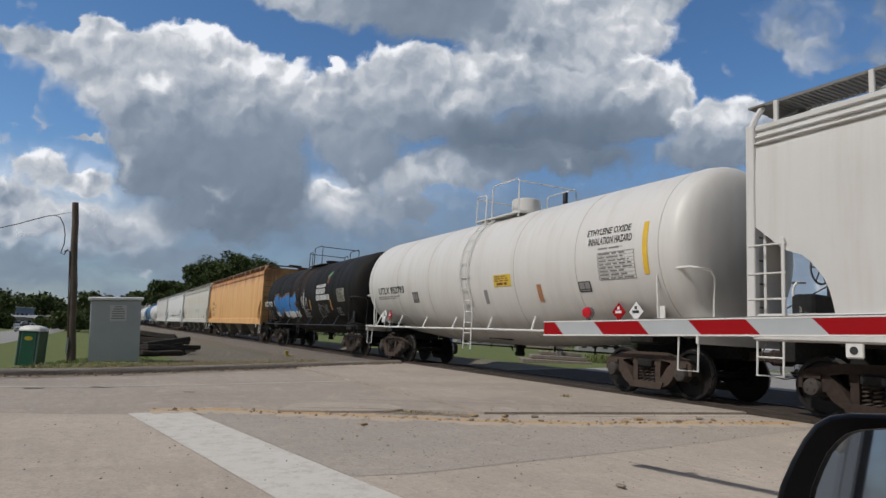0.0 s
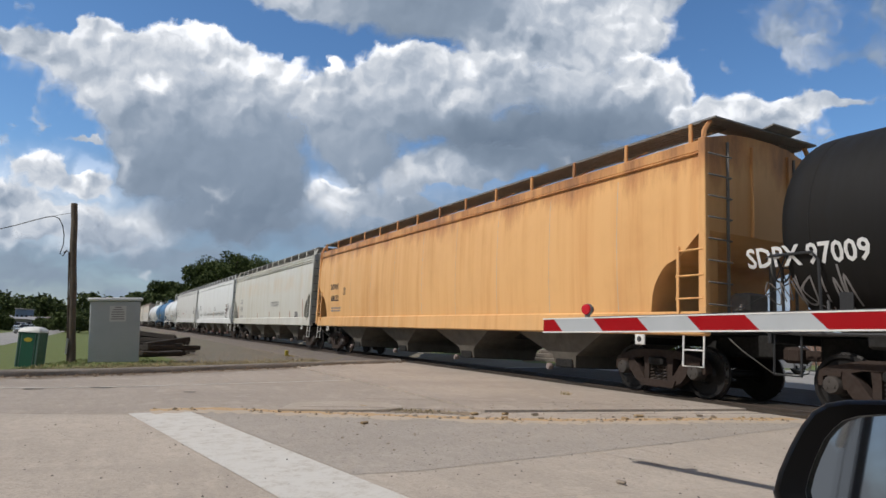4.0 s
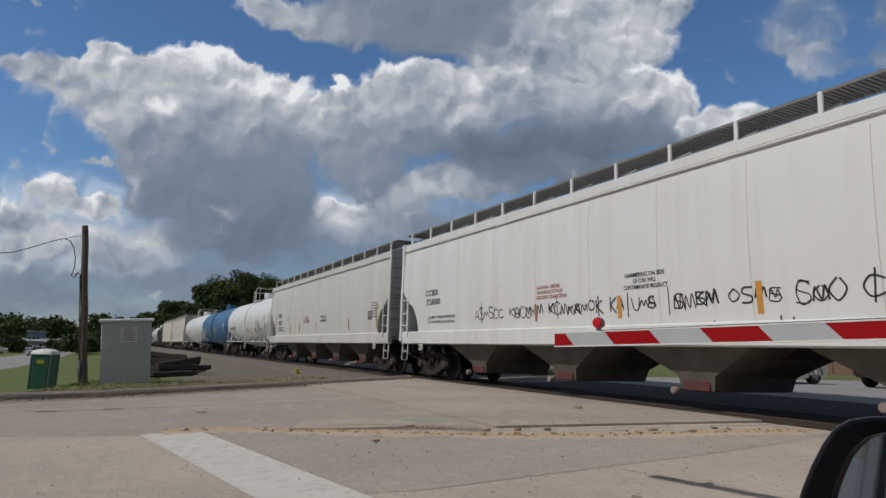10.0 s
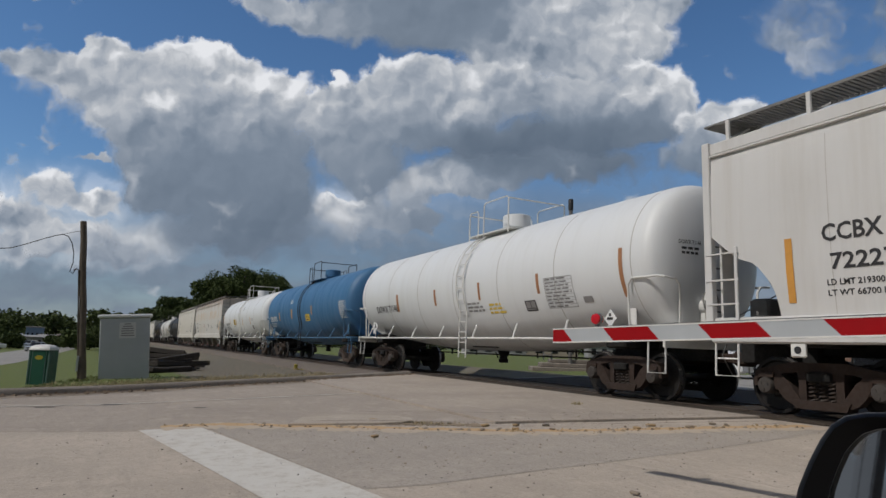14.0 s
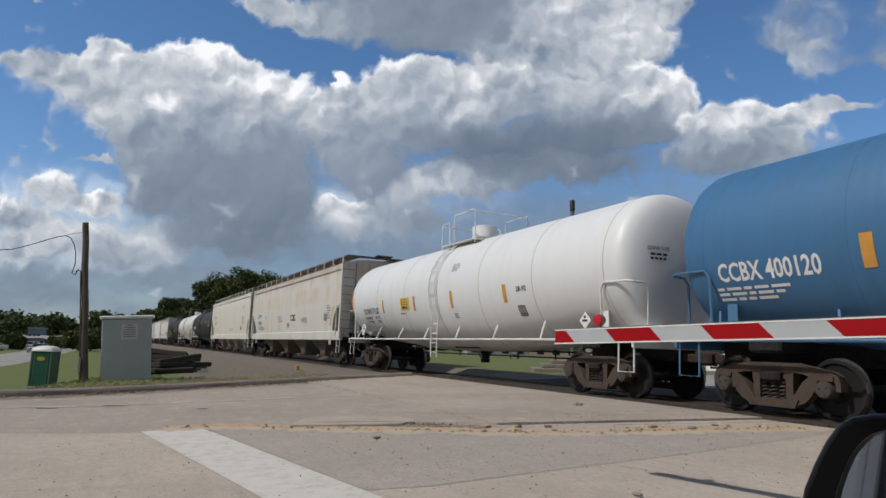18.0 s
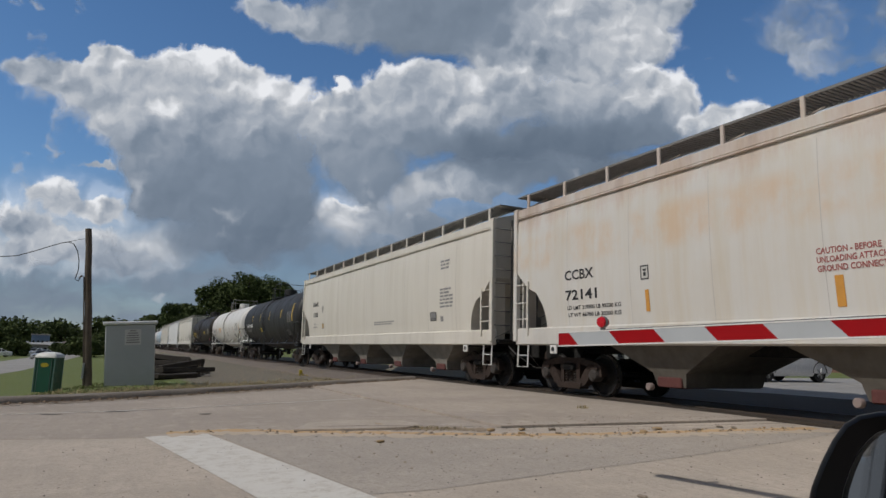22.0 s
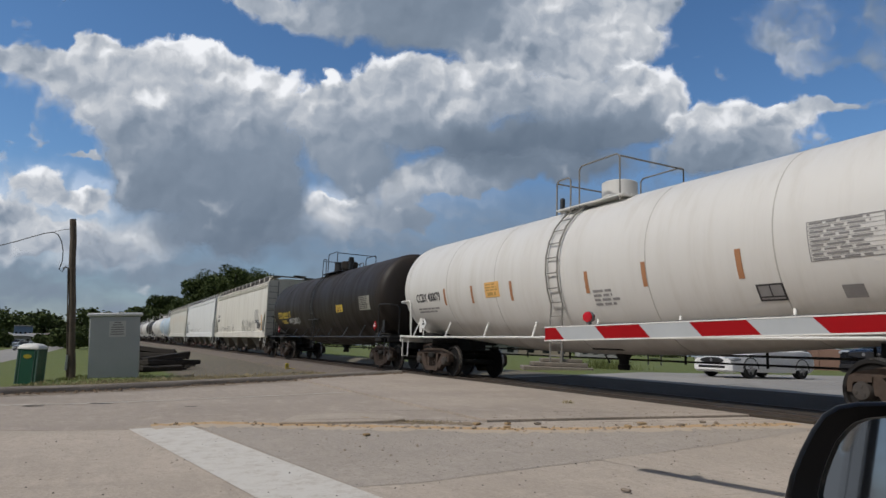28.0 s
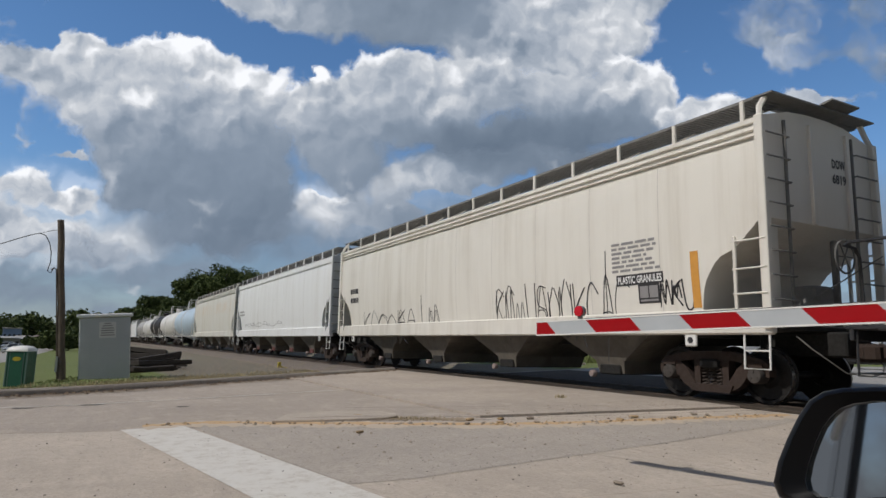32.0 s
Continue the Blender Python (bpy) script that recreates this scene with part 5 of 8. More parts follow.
def sprig(pair, y, z):
    """A painted leaf over two rust-red pods."""
    for name, ink, dy, dz, rw, rh, lean in (("painted_leaf", "ink_green", 0.0, 0.17, 0.24, 0.09, -0.4), ("painted_leaf", "ink_green", 0.12, 0.05, 0.14, 0.06, 0.5), ("painted_pod", "rust_mark", -0.08, -0.10, 0.08, 0.20, 0.1), ("painted_pod", "rust_mark", 0.08, -0.06, 0.07, 0.18, -0.2)):
        bm = bmesh.new()
        pts = []
        for k in range(14):
            a = 2 * math.pi * k / 14
            u, v = rw * math.cos(a), rh * math.sin(a)
            pts.append((y + dy + u * math.cos(lean) - v * math.sin(lean), z + dz + u * math.sin(lean) + v * math.cos(lean)))
        strip(bm, pts)
        decal(name, bm, M[ink], pair[0], side_of(pair[0]))


def table(pair, y, z, w, h, rows, ink):
    """A ruled data table: a thin frame, a rule under each row and small print between the rules."""
    bm = bmesh.new()
    for a, b, c, d in ((y, z, w, 0.012), (y, z - h + 0.012, w, 0.012), (y, z, 0.012, h), (y - w + 0.012, z, 0.012, h)):
        rect(bm, a, b, c, d)
    pitch = h / rows
    for i in range(1, rows):
        rect(bm, y, z - pitch * i, w, 0.006)
    bar_rows(bm, y - 0.04, z - pitch * 0.3, w - 0.08, rows, h=pitch * 0.4, gap=pitch * 0.6, seed=rows)
    tagged(decal("data_table", bm, M[ink], pair[0], side_of(pair[0])), kind="stuff")


def outline(pair, y, z, w, h, ink):
    bm = bmesh.new()
    k = min(w, h) * 0.12
    for a, b, c, d in ((y, z, w, k), (y, z - h + k, w, k), (y, z, k, h), (y - w + k, z, k, h)):
        rect(bm, a, b, c, d)
    rect(bm, y - w * 0.3, z - h * 0.25, w * 0.4, h * 0.15)
    rect(bm, y - w * 0.35, z - h * 0.5, w * 0.3, h * 0.25)
    decal("stencil_frame", bm, M[ink], pair[0], side_of(pair[0]))


def leaning(pair, y, z, w, h, ink):
    bm = bmesh.new()
    n = 8
    for i in range(n):
        if i == 4:
            continue
        a, b = i / n, (i + 1) / n
        p, q = y - w * (1 - a), y - w * (1 - b)
        strip(bm, [(p + 0.09, z - h * a), (p - 0.09, z - h * a), (q - 0.09, z - h * b), (q + 0.09, z - h * b)])
    decal("reflector", bm, M[ink], pair[0], side_of(pair[0]))


def tag(pair, y, z, w, h, n, ink):
    bm = bmesh.new()
    scribble(bm, y, z, w, max(h, 0.05), int(abs(y * 37 + z * 11)), 0.028, n)
    tagged(decal("spray_tag", bm, M[ink], pair[0], side_of(pair[0])), kind="stuff")


def plate(pair, text, y, z, w, h):
    bm = bmesh.new()
    rect(bm, y + 0.04, z + 0.02, w + 0.08, h + 0.04)
    ob = decal("notice_plate", bm, M["ink"], pair[0], side_of(pair[0]))
    bm = letters(text, h * 1.15, y, z - h * 0.9, w)
    bmesh.ops.triangulate(bm, faces=bm.faces)
    for v in bm.verts:
        v.co.x = -(side_of(pair[0])(v.co.z, v.co.y) + 0.012)
    part("print", bm, M["ink_white"], ob, round_edges=False)


def bubbles(pair, y, z, w, h):
    """A sprayed word in fat blue strokes with a white foot, a black edge and an orange halo."""
    strokes = ([(0.20, 0.92), (0.04, 0.85), (0.02, 0.62), (0.19, 0.50), (0.20, 0.25), (0.02, 0.12)], [(0.26, 0.10), (0.28, 0.85), (0.36, 0.45), (0.44, 0.88), (0.47, 0.12)],
               [(0.71, 0.88), (0.54, 0.86), (0.53, 0.50), (0.68, 0.52)], [(0.53, 0.50), (0.54, 0.14), (0.72, 0.12)], [(0.78, 0.92), (0.79, 0.10)], [(0.98, 0.95), (0.80, 0.52), (0.99, 0.08)])
    for name, ink, width, lift in (("orange_halo", "rustbar", 0.60, 0.004), ("black_edge", "ink", 0.50, 0.007), ("blue_fill", "blue_tag", 0.42, 0.010)):
        bm = bmesh.new()
        for st in strokes:
            pts = [Vector((y - w * a, z - h * (1 - b * 0.85) * 0.9)) for a, b in st]
            fine = [pts[i].lerp(pts[i + 1], u / 4) for i in range(len(pts) - 1) for u in range(4)] + [pts[-1]]
            ribbon(bm, fine, width)
        tagged(decal("sprayed_word", bm, M[ink], pair[0], side_of(pair[0]), lift=lift), kind="stuff")
    bm = bmesh.new()
    for st in strokes:
        a = st[-1][0]
        c = y - w * a
        ribbon(bm, [Vector((c + 0.35, z - h * 0.82)), Vector((c, z - h * 0.88)), Vector((c - 0.4, z - h * 0.84))], 0.30)
    tagged(decal("sprayed_word", bm, M["ink_white"], pair[0], side_of(pair[0]), lift=0.013), kind="stuff")


def seams(pair, count=9):
    """Vertical weld lines down the side sheets."""
    car, hl = pair
    for i in range(count):
        y = -hl + 2.1 + i * (2 * hl - 4.2) / (count - 1)
        bm = bmesh.new()
        rect(bm, y + 0.006, 4.2, 0.012, 2.66)
        decal("panel_seam", bm, M["seam"], car, hopper_x, lift=0.003)


def end_word(pair, text, x, z, h, w):
    """A word on the end wall that looks back along the track."""
    bm = letters(text, h * 1.4, 0, 0, w)
    for v in bm.verts:
        v.co = (x - v.co.y, -pair[1] - 0.006, z + v.co.z)
    part("end_lettering", bm, M["ink"], pair[0], round_edges=False)


for pair in (h0, h3, h4, h5, h6, h10, h11, h15, h16):
    seams(pair)
end_word(h15, "DOWX", 0.35, 4.02, 0.16, 0.5)
end_word(h15, "68198", 0.35, 3.75, 0.16, 0.5)
end_word(h10, "CCBX", -0.2, 3.9, 0.15, 0.5)
end_word(h10, "72141", -0.2, 3.66, 0.15, 0.5)
word(t1, "ETHYLENE OXIDE", -5.10, 3.19, 0.14, 1.28, "ink")
word(t1, "INHALATION HAZARD", -5.18, 2.98, 0.15, 1.27, "ink")
lines(t1, -5.50, 2.90, 0.8, 0.06, 1, "ink_grey")
table(t1, -5.47, 2.80, 1.05, 0.56, 8, "ink_grey")
patch(t1, -6.74, 3.31, 0.13, 1.01, "yellow")
patch(t1, -1.44, 2.58, 0.80, 0.30, "ink_yellow")
word(t1, "UTLX 952793", 6.48, 2.34, 0.23, 2.22, "ink")
lines(t1, 6.57, 2.26, 2.07, 0.13, 2, "ink_grey")
patch(t1, -4.78, 2.25, 0.39, 0.22, "ink")
patch(t1, -3.28, 2.26, 0.17, 0.40, "rustbar")
patch(t1, -0.89, 2.22, 0.17, 0.36, "ink_grey")
blocks(t2, -2.49, 3.07, 1.44, 0.15, 11, "ink_white")
blocks(t2, -2.49, 2.87, 1.42, 0.24, 7, "ink_white")
blocks(t2, -2.47, 2.57, 2.04, 0.24, 10, "ink_white")
sprig(t2, -4.12, 3.34)
data_panel(t2, -5.53, 2.77, 0.96, 0.56, 9)
lines(t2, -0.1, 1.95, 1.0, 0.42, 5, "ink_grey")
patch(t2, -1.33, 2.39, 0.12, 0.48, "amber")
patch(t2, -4.49, 2.35, 0.12, 0.47, "amber")
outline(t2, -5.16, 1.96, 0.56, 0.32, "ink_grey")
tag(t2, 0.17, 2.38, 1.08, 0.42, 3, "ink_white")
tag(t2, -2.65, 1.89, 1.34, 0.26, 4, "ink_grey")
word(t2, "SDPX 97009", 8.39, 2.21, 0.30, 1.90, "ink_white")
outline(t2, 6.05, 2.52, 0.26, 0.29, "ink_white")
tag(t2, 8.27, 1.84, 1.42, 0.22, 5, "ink_grey")
bubbles(t2, 5.74, 2.89, 4.65, 1.35)
patch(t1, 3.61, 2.32, 0.42, 0.33, "ink")
word(h3, "DOWX", 9.28, 2.72, 0.25, 1.03, "ink")
word(h3, "68622", 9.22, 2.22, 0.25, 1.04, "ink")
lines(h3, 9.17, 1.94, 1.46, 0.23, 2, "ink_grey")
outline(h3, 7.59, 2.75, 0.26, 0.30, "ink")
word(h4, "CCBX", 7.84, 2.55, 0.31, 0.79, "ink_grey")
word(h4, "71094", 7.81, 2.03, 0.31, 0.81, "ink_grey")
lines(h4, 7.81, 1.70, 1.08, 0.16, 2, "ink_grey")
patch(h4, 8.68, 2.42, 0.13, 0.93, "rustbar")
patch(h4, -8.50, 2.45, 0.10, 0.93, "rustbar")
word(h4, "HAMMERING ON SIDE OF CAR", -1.55, 2.36, 0.10, 2.0, "ink_grey")
word(h4, "WILL CONTAMINATE PRODUCT", -1.60, 2.20, 0.10, 2.0, "ink_grey")
patch(h4, -6.01, 1.88, 0.11, 0.42, "rustbar")
patch(h4, -3.77, 1.87, 0.11, 0.46, "rustbar")
patch(h4, -1.21, 1.88, 0.11, 0.48, "rustbar")
patch(h4, 2.07, 1.86, 0.11, 0.47, "rustbar")
patch(h4, -7.04, 1.82, 0.58, 0.31, "ink")
for y, w, n in ((4.96, 1.5, 6), (3.2, 1.5, 6), (1.5, 1.9, 8), (-0.6, 1.3, 6), (-2.1, 1.2, 5), (-3.5, 1.0, 4), (-4.7, 0.8, 3), (-5.7, 1.0, 3)):
    tag(h5, y, 1.94, w, 0.13 + 0.004 * abs(y), n, "ink")
for z in (2.55, 2.25, 1.95, 1.68):
    tag(h5, -6.75 - 0.1 * z, z, 0.8, 0.10, 5, "ink")
tag(h5, -2.69, 1.34, 2.06, 0.13, 10, "ink")
patch(h5, -7.64, 2.37, 0.49, 0.31, "ink")
patch(h5, -7.43, 2.68, 0.13, 1.01, "rustbar")
lines(h5, -8.07, 2.70, 0.80, 0.57, 6, "ink_grey")
word(h5, "CAUTION - BEFORE", 1.94, 2.44, 0.085, 0.92, "ink_red")
word(h5, "UNLOADING ATTACH", 1.94, 2.32, 0.085, 1.0, "ink_red")
word(h5, "GROUND CONNECTION", 1.94, 2.20, 0.085, 1.15, "ink_red")
word(h5, "HAMMERING ON SIDE", -1.10, 2.46, 0.085, 1.05, "ink")
word(h5, "OF CAR WILL", -1.32, 2.34, 0.085, 0.62, "ink")
word(h5, "CONTAMINATE PRODUCT", -1.06, 2.22, 0.085, 1.16, "ink")
patch(h5, 2.05, 2.10, 0.09, 0.42, "rustbar")
patch(h5, -0.85, 2.12, 0.11, 0.45, "amber")
patch(h5, -4.05, 2.16, 0.11, 0.52, "amber")
patch(h5, -4.33, 1.50, 0.44, 0.15, "ink_red")
word(h5, "LD LMT 219300 LB 99500 KG", 8.02, 1.92, 0.085, 1.85, "ink")
word(h5, "LT WT 66700 LB 30200 KG", 8.03, 1.77, 0.085, 1.85, "ink")
word(h5, "CCBX", 8.20, 2.65, 0.19, 0.95, "ink")
word(h5, "72800", 8.13, 2.36, 0.19, 1.00, "ink")
word(h6, "CCBX", 7.93, 2.59, 0.25, 0.85, "ink")
word(h6, "72227", 7.83, 2.18, 0.23, 0.91, "ink")
word(h6, "LD LMT 219300 LB 99400 KG", 7.90, 1.95, 0.085, 1.47, "ink")
word(h6, "LT WT 66700 LB 30200 KG", 7.90, 1.80, 0.085, 1.44, "ink")
outline(h6, 5.56, 2.61, 0.27, 0.29, "ink_grey")
word(h6, "CAUTION - BEFORE", 1.94, 2.40, 0.09, 0.90, "ink_red")
word(h6, "UNLOADING ATTACH", 2.09, 2.27, 0.09, 1.17, "ink_red")
word(h6, "GROUND CONNECTION", 2.07, 2.16, 0.09, 1.17, "ink_red")
word(h6, "HAMMERING ON SIDE", -1.02, 2.36, 0.085, 1.0, "ink")
word(h6, "OF CAR WILL", -1.22, 2.25, 0.085, 0.62, "ink")
word(h6, "CONTAMINATE PRODUCT", -0.98, 2.14, 0.085, 1.12, "ink")
patch(h6, 8.51, 2.70, 0.12, 0.98, "amber")
patch(h6, 4.99, 2.16, 0.16, 0.46, "ochre")
patch(h6, 2.99, 2.16, 0.15, 0.47, "ochre")
patch(h6, -0.23, 2.16, 0.12, 0.47, "ochre")
patch(h6, -8.55, 2.65, 0.14, 0.96, "ochre")
patch(h6, -7.66, 2.40, 0.47, 0.34, "ink")
lines(h6, -8.10, 2.73, 0.80, 0.64, 6, "ink_grey")
patch(h6, -5.24, 2.19, 0.14, 0.49, "ochre")
word(t7, "DOWX 71146", 6.35, 2.12, 0.24, 2.02, "ink")
patch(t7, 4.32, 2.71, 0.17, 0.61, "rustbar")
patch(t7, 1.29, 2.69, 0.13, 0.50, "rustbar")
patch(t7, -1.48, 2.72, 0.11, 0.49, "rustbar")
patch(t7, -4.28, 2.73, 0.11, 0.48, "rustbar")
patch(t7, -7.17, 3.01, 0.11, 0.99, "rustbar")
table(t7, -4.59, 2.59, 1.05, 0.70, 9, "ink_grey")
patch(t7, -3.67, 2.11, 0.45, 0.25, "ink")
lines(t7, -1.95, 2.11, 0.83, 0.31, 3, "ink_yellow")
patch(t7, -5.90, 2.10, 0.30, 0.13, "ink_grey")
lines(t7, -0.79, 2.18, 0.91, 0.30, 3, "ink_grey")
word(t8, "CCBX 400120", 7.25, 2.16, 0.30, 1.82, "ink_white")
lines(t8, 7.35, 2.06, 1.42, 0.25, 3, "ink_white")
patch(t8, 4.83, 2.65, 0.18, 0.48, "amber")
patch(t8, 1.85, 2.75, 0.18, 0.52, "amber")
patch(t8, -2.16, 2.81, 0.14, 0.49, "amber")
patch(t8, -1.02, 2.39, 0.81, 0.35, "ink_yellow")
lines(t8, 2.18, 3.30, 0.56, 0.25, 3, "ink_white")
table(t8, -6.68, 2.80, 0.95, 0.74, 8, "ink_white")
word(t9, "DOWX 71135", 6.75, 2.16, 0.22, 1.59, "ink")
word(t9, "LD LMT 188600 LB", 6.84, 1.97, 0.095, 0.80, "ink")
word(t9, "LT WT 74400 LB", 6.79, 1.82, 0.095, 0.79, "ink")
word(t9, "85 550 KG", 5.69, 1.97, 0.095, 0.45, "ink")
word(t9, "33 750 KG", 5.64, 1.82, 0.095, 0.45, "ink")
patch(t9, 8.10, 3.20, 0.12, 1.0, "amber")
patch(t9, 4.70, 2.64, 0.13, 0.50, "amber")
patch(t9, 1.87, 2.62, 0.16, 0.49, "amber")
patch(t9, -0.85, 2.63, 0.15, 0.51, "amber")
patch(t9, -3.84, 2.61, 0.16, 0.47, "amber")
patch(t9, 2.95, 2.61, 0.75, 0.43, "ink_yellow")
lines(t9, 3.02, 2.10, 0.64, 0.09, 1, "ink_grey")
lines(t9, -0.86, 3.46, 0.54, 0.26, 4, "ink_grey")
lines(t9, -0.95, 1.95, 0.28, 0.16, 3, "ink_grey")
word(t9, "SR-92", -4.48, 2.39, 0.13, 0.45, "ink")
patch(t9, -4.40, 2.04, 0.32, 0.26, "ink")
word(h10, "CCBX", 8.11, 2.57, 0.22, 1.0, "ink")
word(h10, "72141", 8.10, 2.12, 0.22, 1.08, "ink")
word(h10, "CAUTION - BEFORE", 2.12, 2.44, 0.09, 0.92, "ink_red")
word(h10, "UNLOADING ATTACH", 2.12, 2.31, 0.09, 1.0, "ink_red")
word(h10, "GROUND CONNECTION", 2.12, 2.18, 0.09, 1.17, "ink_red")
patch(h10, 1.88, 2.11, 0.13, 0.45, "amber")
patch(h10, -7.56, 2.37, 0.48, 0.33, "ink")
lines(h10, -8.04, 2.77, 0.63, 0.69, 6, "ink_grey")
leaning(h10, -8.51, 2.66, 0.56, 0.87, "amber")
word(h10, "HAMMERING ON SIDE", -0.98, 2.43, 0.09, 1.12, "ink")
word(h10, "OF CAR WILL", -1.22, 2.31, 0.09, 0.68, "ink")
word(h10, "CONTAMINATE PRODUCT", -0.94, 2.19, 0.09, 1.22, "ink")
tag(h10, -3.4, 2.15, 1.1, 0.16, 5, "ink_grey")
tag(h10, -0.2, 1.95, 0.5, 0.12, 4, "ink_grey")
outline(h10, 5.70, 2.66, 0.22, 0.28, "ink")
patch(h10, 5.60, 2.18, 0.10, 0.42, "amber")
word(h10, "LD LMT 219300 LB 99500 KG", 8.05, 1.90, 0.085, 1.75, "ink")
word(h10, "LT WT 66700 LB 30200 KG", 8.03, 1.74, 0.085, 1.72, "ink")
lines(h11, -6.76, 3.76, 0.68, 0.33, 3, "ink_grey")
lines(h11, -6.75, 2.87, 0.90, 0.65, 6, "ink_grey")
patch(h11, -6.03, 2.15, 0.44, 0.28, "ink")
patch(h11, -6.76, 2.00, 0.20, 0.16, "ink_grey")
lines(h11, -0.91, 1.99, 2.10, 0.16, 2, "ink_grey")
word(h11, "DOWX", 7.98, 3.01, 0.225, 0.98, "ink")
word(h11, "67505", 7.87, 2.49, 0.22, 0.85, "ink")
word(h11, "LD LMT 219200", 7.89, 2.10, 0.075, 0.78, "ink_grey")
word(h11, "LT WT 66800", 7.87, 1.93, 0.075, 0.70, "ink_grey")
patch(h11, 6.30, 2.12, 0.26, 0.22, "ochre")
outline(h11, 6.32, 2.14, 0.30, 0.26, "ink_grey")
outline(h11, 6.36, 2.97, 0.23, 0.28, "ink_grey")
word(t12, "NATX 304074", 6.89, 2.32, 0.28, 2.19, "ink_white")
lines(t12, 7.02, 2.21, 1.95, 0.19, 2, "ink_grey")
patch(t12, 4.69, 3.21, 0.10, 0.50, "yellow")
patch(t12, 2.00, 3.22, 0.10, 0.50, "yellow")
patch(t12, -1.02, 3.24, 0.10, 0.54, "yellow")
patch(t12, -4.30, 3.25, 0.10, 0.52, "yellow")
patch(t12, -7.17, 3.50, 0.17, 1.04, "yellow")
table(t12, -6.02, 3.02, 1.11, 0.59, 9, "ink_grey")
outline(t12, -5.39, 1.99, 0.59, 0.28, "ink_grey")
patch(t12, 1.83, 2.24, 0.32, 0.29, "ink_yellow")
word(t13, "CCBX 400079", 7.47, 2.29, 0.26, 1.65, "ink")
lines(t13, 7.49, 2.10, 1.64, 0.18, 2, "ink_grey")
patch(t13, 5.56, 2.62, 0.11, 0.49, "rustbar")
patch(t13, 3.94, 2.60, 0.11, 0.48, "rustbar")
patch(t13, 1.99, 2.59, 0.11, 0.49, "rustbar")
patch(t13, 3.18, 2.63, 0.70, 0.40, "notice_orange")
patch(t13, -0.89, 2.58, 0.11, 0.46, "rustbar")
patch(t13, -2.55, 2.62, 0.11, 0.47, "rustbar")
patch(t13, -4.64, 2.62, 0.11, 0.48, "rustbar")
table(t13, -5.89, 2.87, 1.10, 0.58, 9, "ink_grey")
patch(t13, -4.89, 2.03, 0.47, 0.26, "ink")
lines(t13, -1.09, 2.17, 0.78, 0.36, 4, "ink_grey")
patch(t13, -6.22, 1.94, 0.30, 0.18, "ink_grey")
patch(t13, -7.47, 2.72, 0.13, 1.0, "amber")


def head_mark(pair, text, x, z, w, ink):
    """A word on the leading head of a tank, following its curve, with two stencil rows below."""
    bm = bmesh.new()
    bm.from_mesh(WORDS[text])
    xs = [v.co.x for v in bm.verts]
    k = w / (max(xs) - min(xs))
    for v in bm.verts:
        v.co = (x + v.co.x * k, 0, z + v.co.y * k * 1.25)
    for row in range(2):
        a = 0.12 * w
        while a < w * 0.85:
            ww = w * (0.14 if row else 0.22)
            bm.faces.new([bm.verts.new((x + p, 0, z - 0.06 - 0.09 * row + h)) for p, h in ((a, 0), (a + ww, 0), (a + ww, -0.05), (a, -0.05))])
            a += ww + 0.03
    r, zc = SHELLS[pair[0].name]
    for v in bm.verts:
        rho = math.hypot(v.co.x, v.co.z - zc) / r
        v.co.y = -(pair[1] + 0.06) + float(np.interp(rho, (0.02, 0.40, 0.66, 0.82), (0.0, 0.03, 0.085, 0.155))) - 0.012
    tagged(part("stencil", bm, M[ink], pair[0], round_edges=False), kind="stuff")


head_mark(t13, "CCBX 400079", -1.05, 3.05, 0.62, "ink")
head_mark(t12, "NATX 304074", -1.05, 3.10, 0.66, "ink_white")
head_mark(t7, "DOWX 71146", -1.0, 3.05, 0.55, "ink")
head_mark(t9, "DOWX 71135", -1.0, 3.05, 0.55, "ink")
data_panel(t14, -6.06, 2.77, 1.12, 0.54, 7)
patch(t14, -3.20, 2.54, 0.85, 0.31, "ink_yellow")
word(t14, "ETCX 430018", 7.11, 2.18, 0.34, 2.05, "ink_yellow")
outline(t14, 4.79, 2.52, 0.30, 0.31, "ink_yellow")
tag(t14, 5.05, 2.03, 2.23, 0.13, 8, "ink_white")
lines(t14, 6.50, 2.07, 1.23, 0.20, 2, "ink_yellow")
lines(h15, -6.31, 2.91, 1.27, 0.62, 7, "ink_grey")
plate(h15, "PLASTIC GRANULES", -6.46, 2.25, 1.11, 0.17)
patch(h15, -6.98, 2.06, 0.52, 0.36, "ink")
patch(h15, -8.23, 2.55, 0.17, 0.98, "amber")
tag(h15, -2.02, 1.71, 4.75, 0.57, 11, "ink")
tag(h15, -7.49, 1.88, 0.78, 0.26, 3, "ink")
tag(h15, 7.19, 1.63, 6.16, 0.42, 8, "ink")
lines(h15, 8.45, 2.95, 1.17, 0.71, 2, "ink")
tag(h15, 4.51, 1.13, 1.35, 0.22, 2, "ink")
tag(h16, 7.70, 1.85, 9.81, 0.13, 6, "ink_grey")
lines(h16, 9.21, 2.80, 1.49, 0.39, 2, "ink_grey")

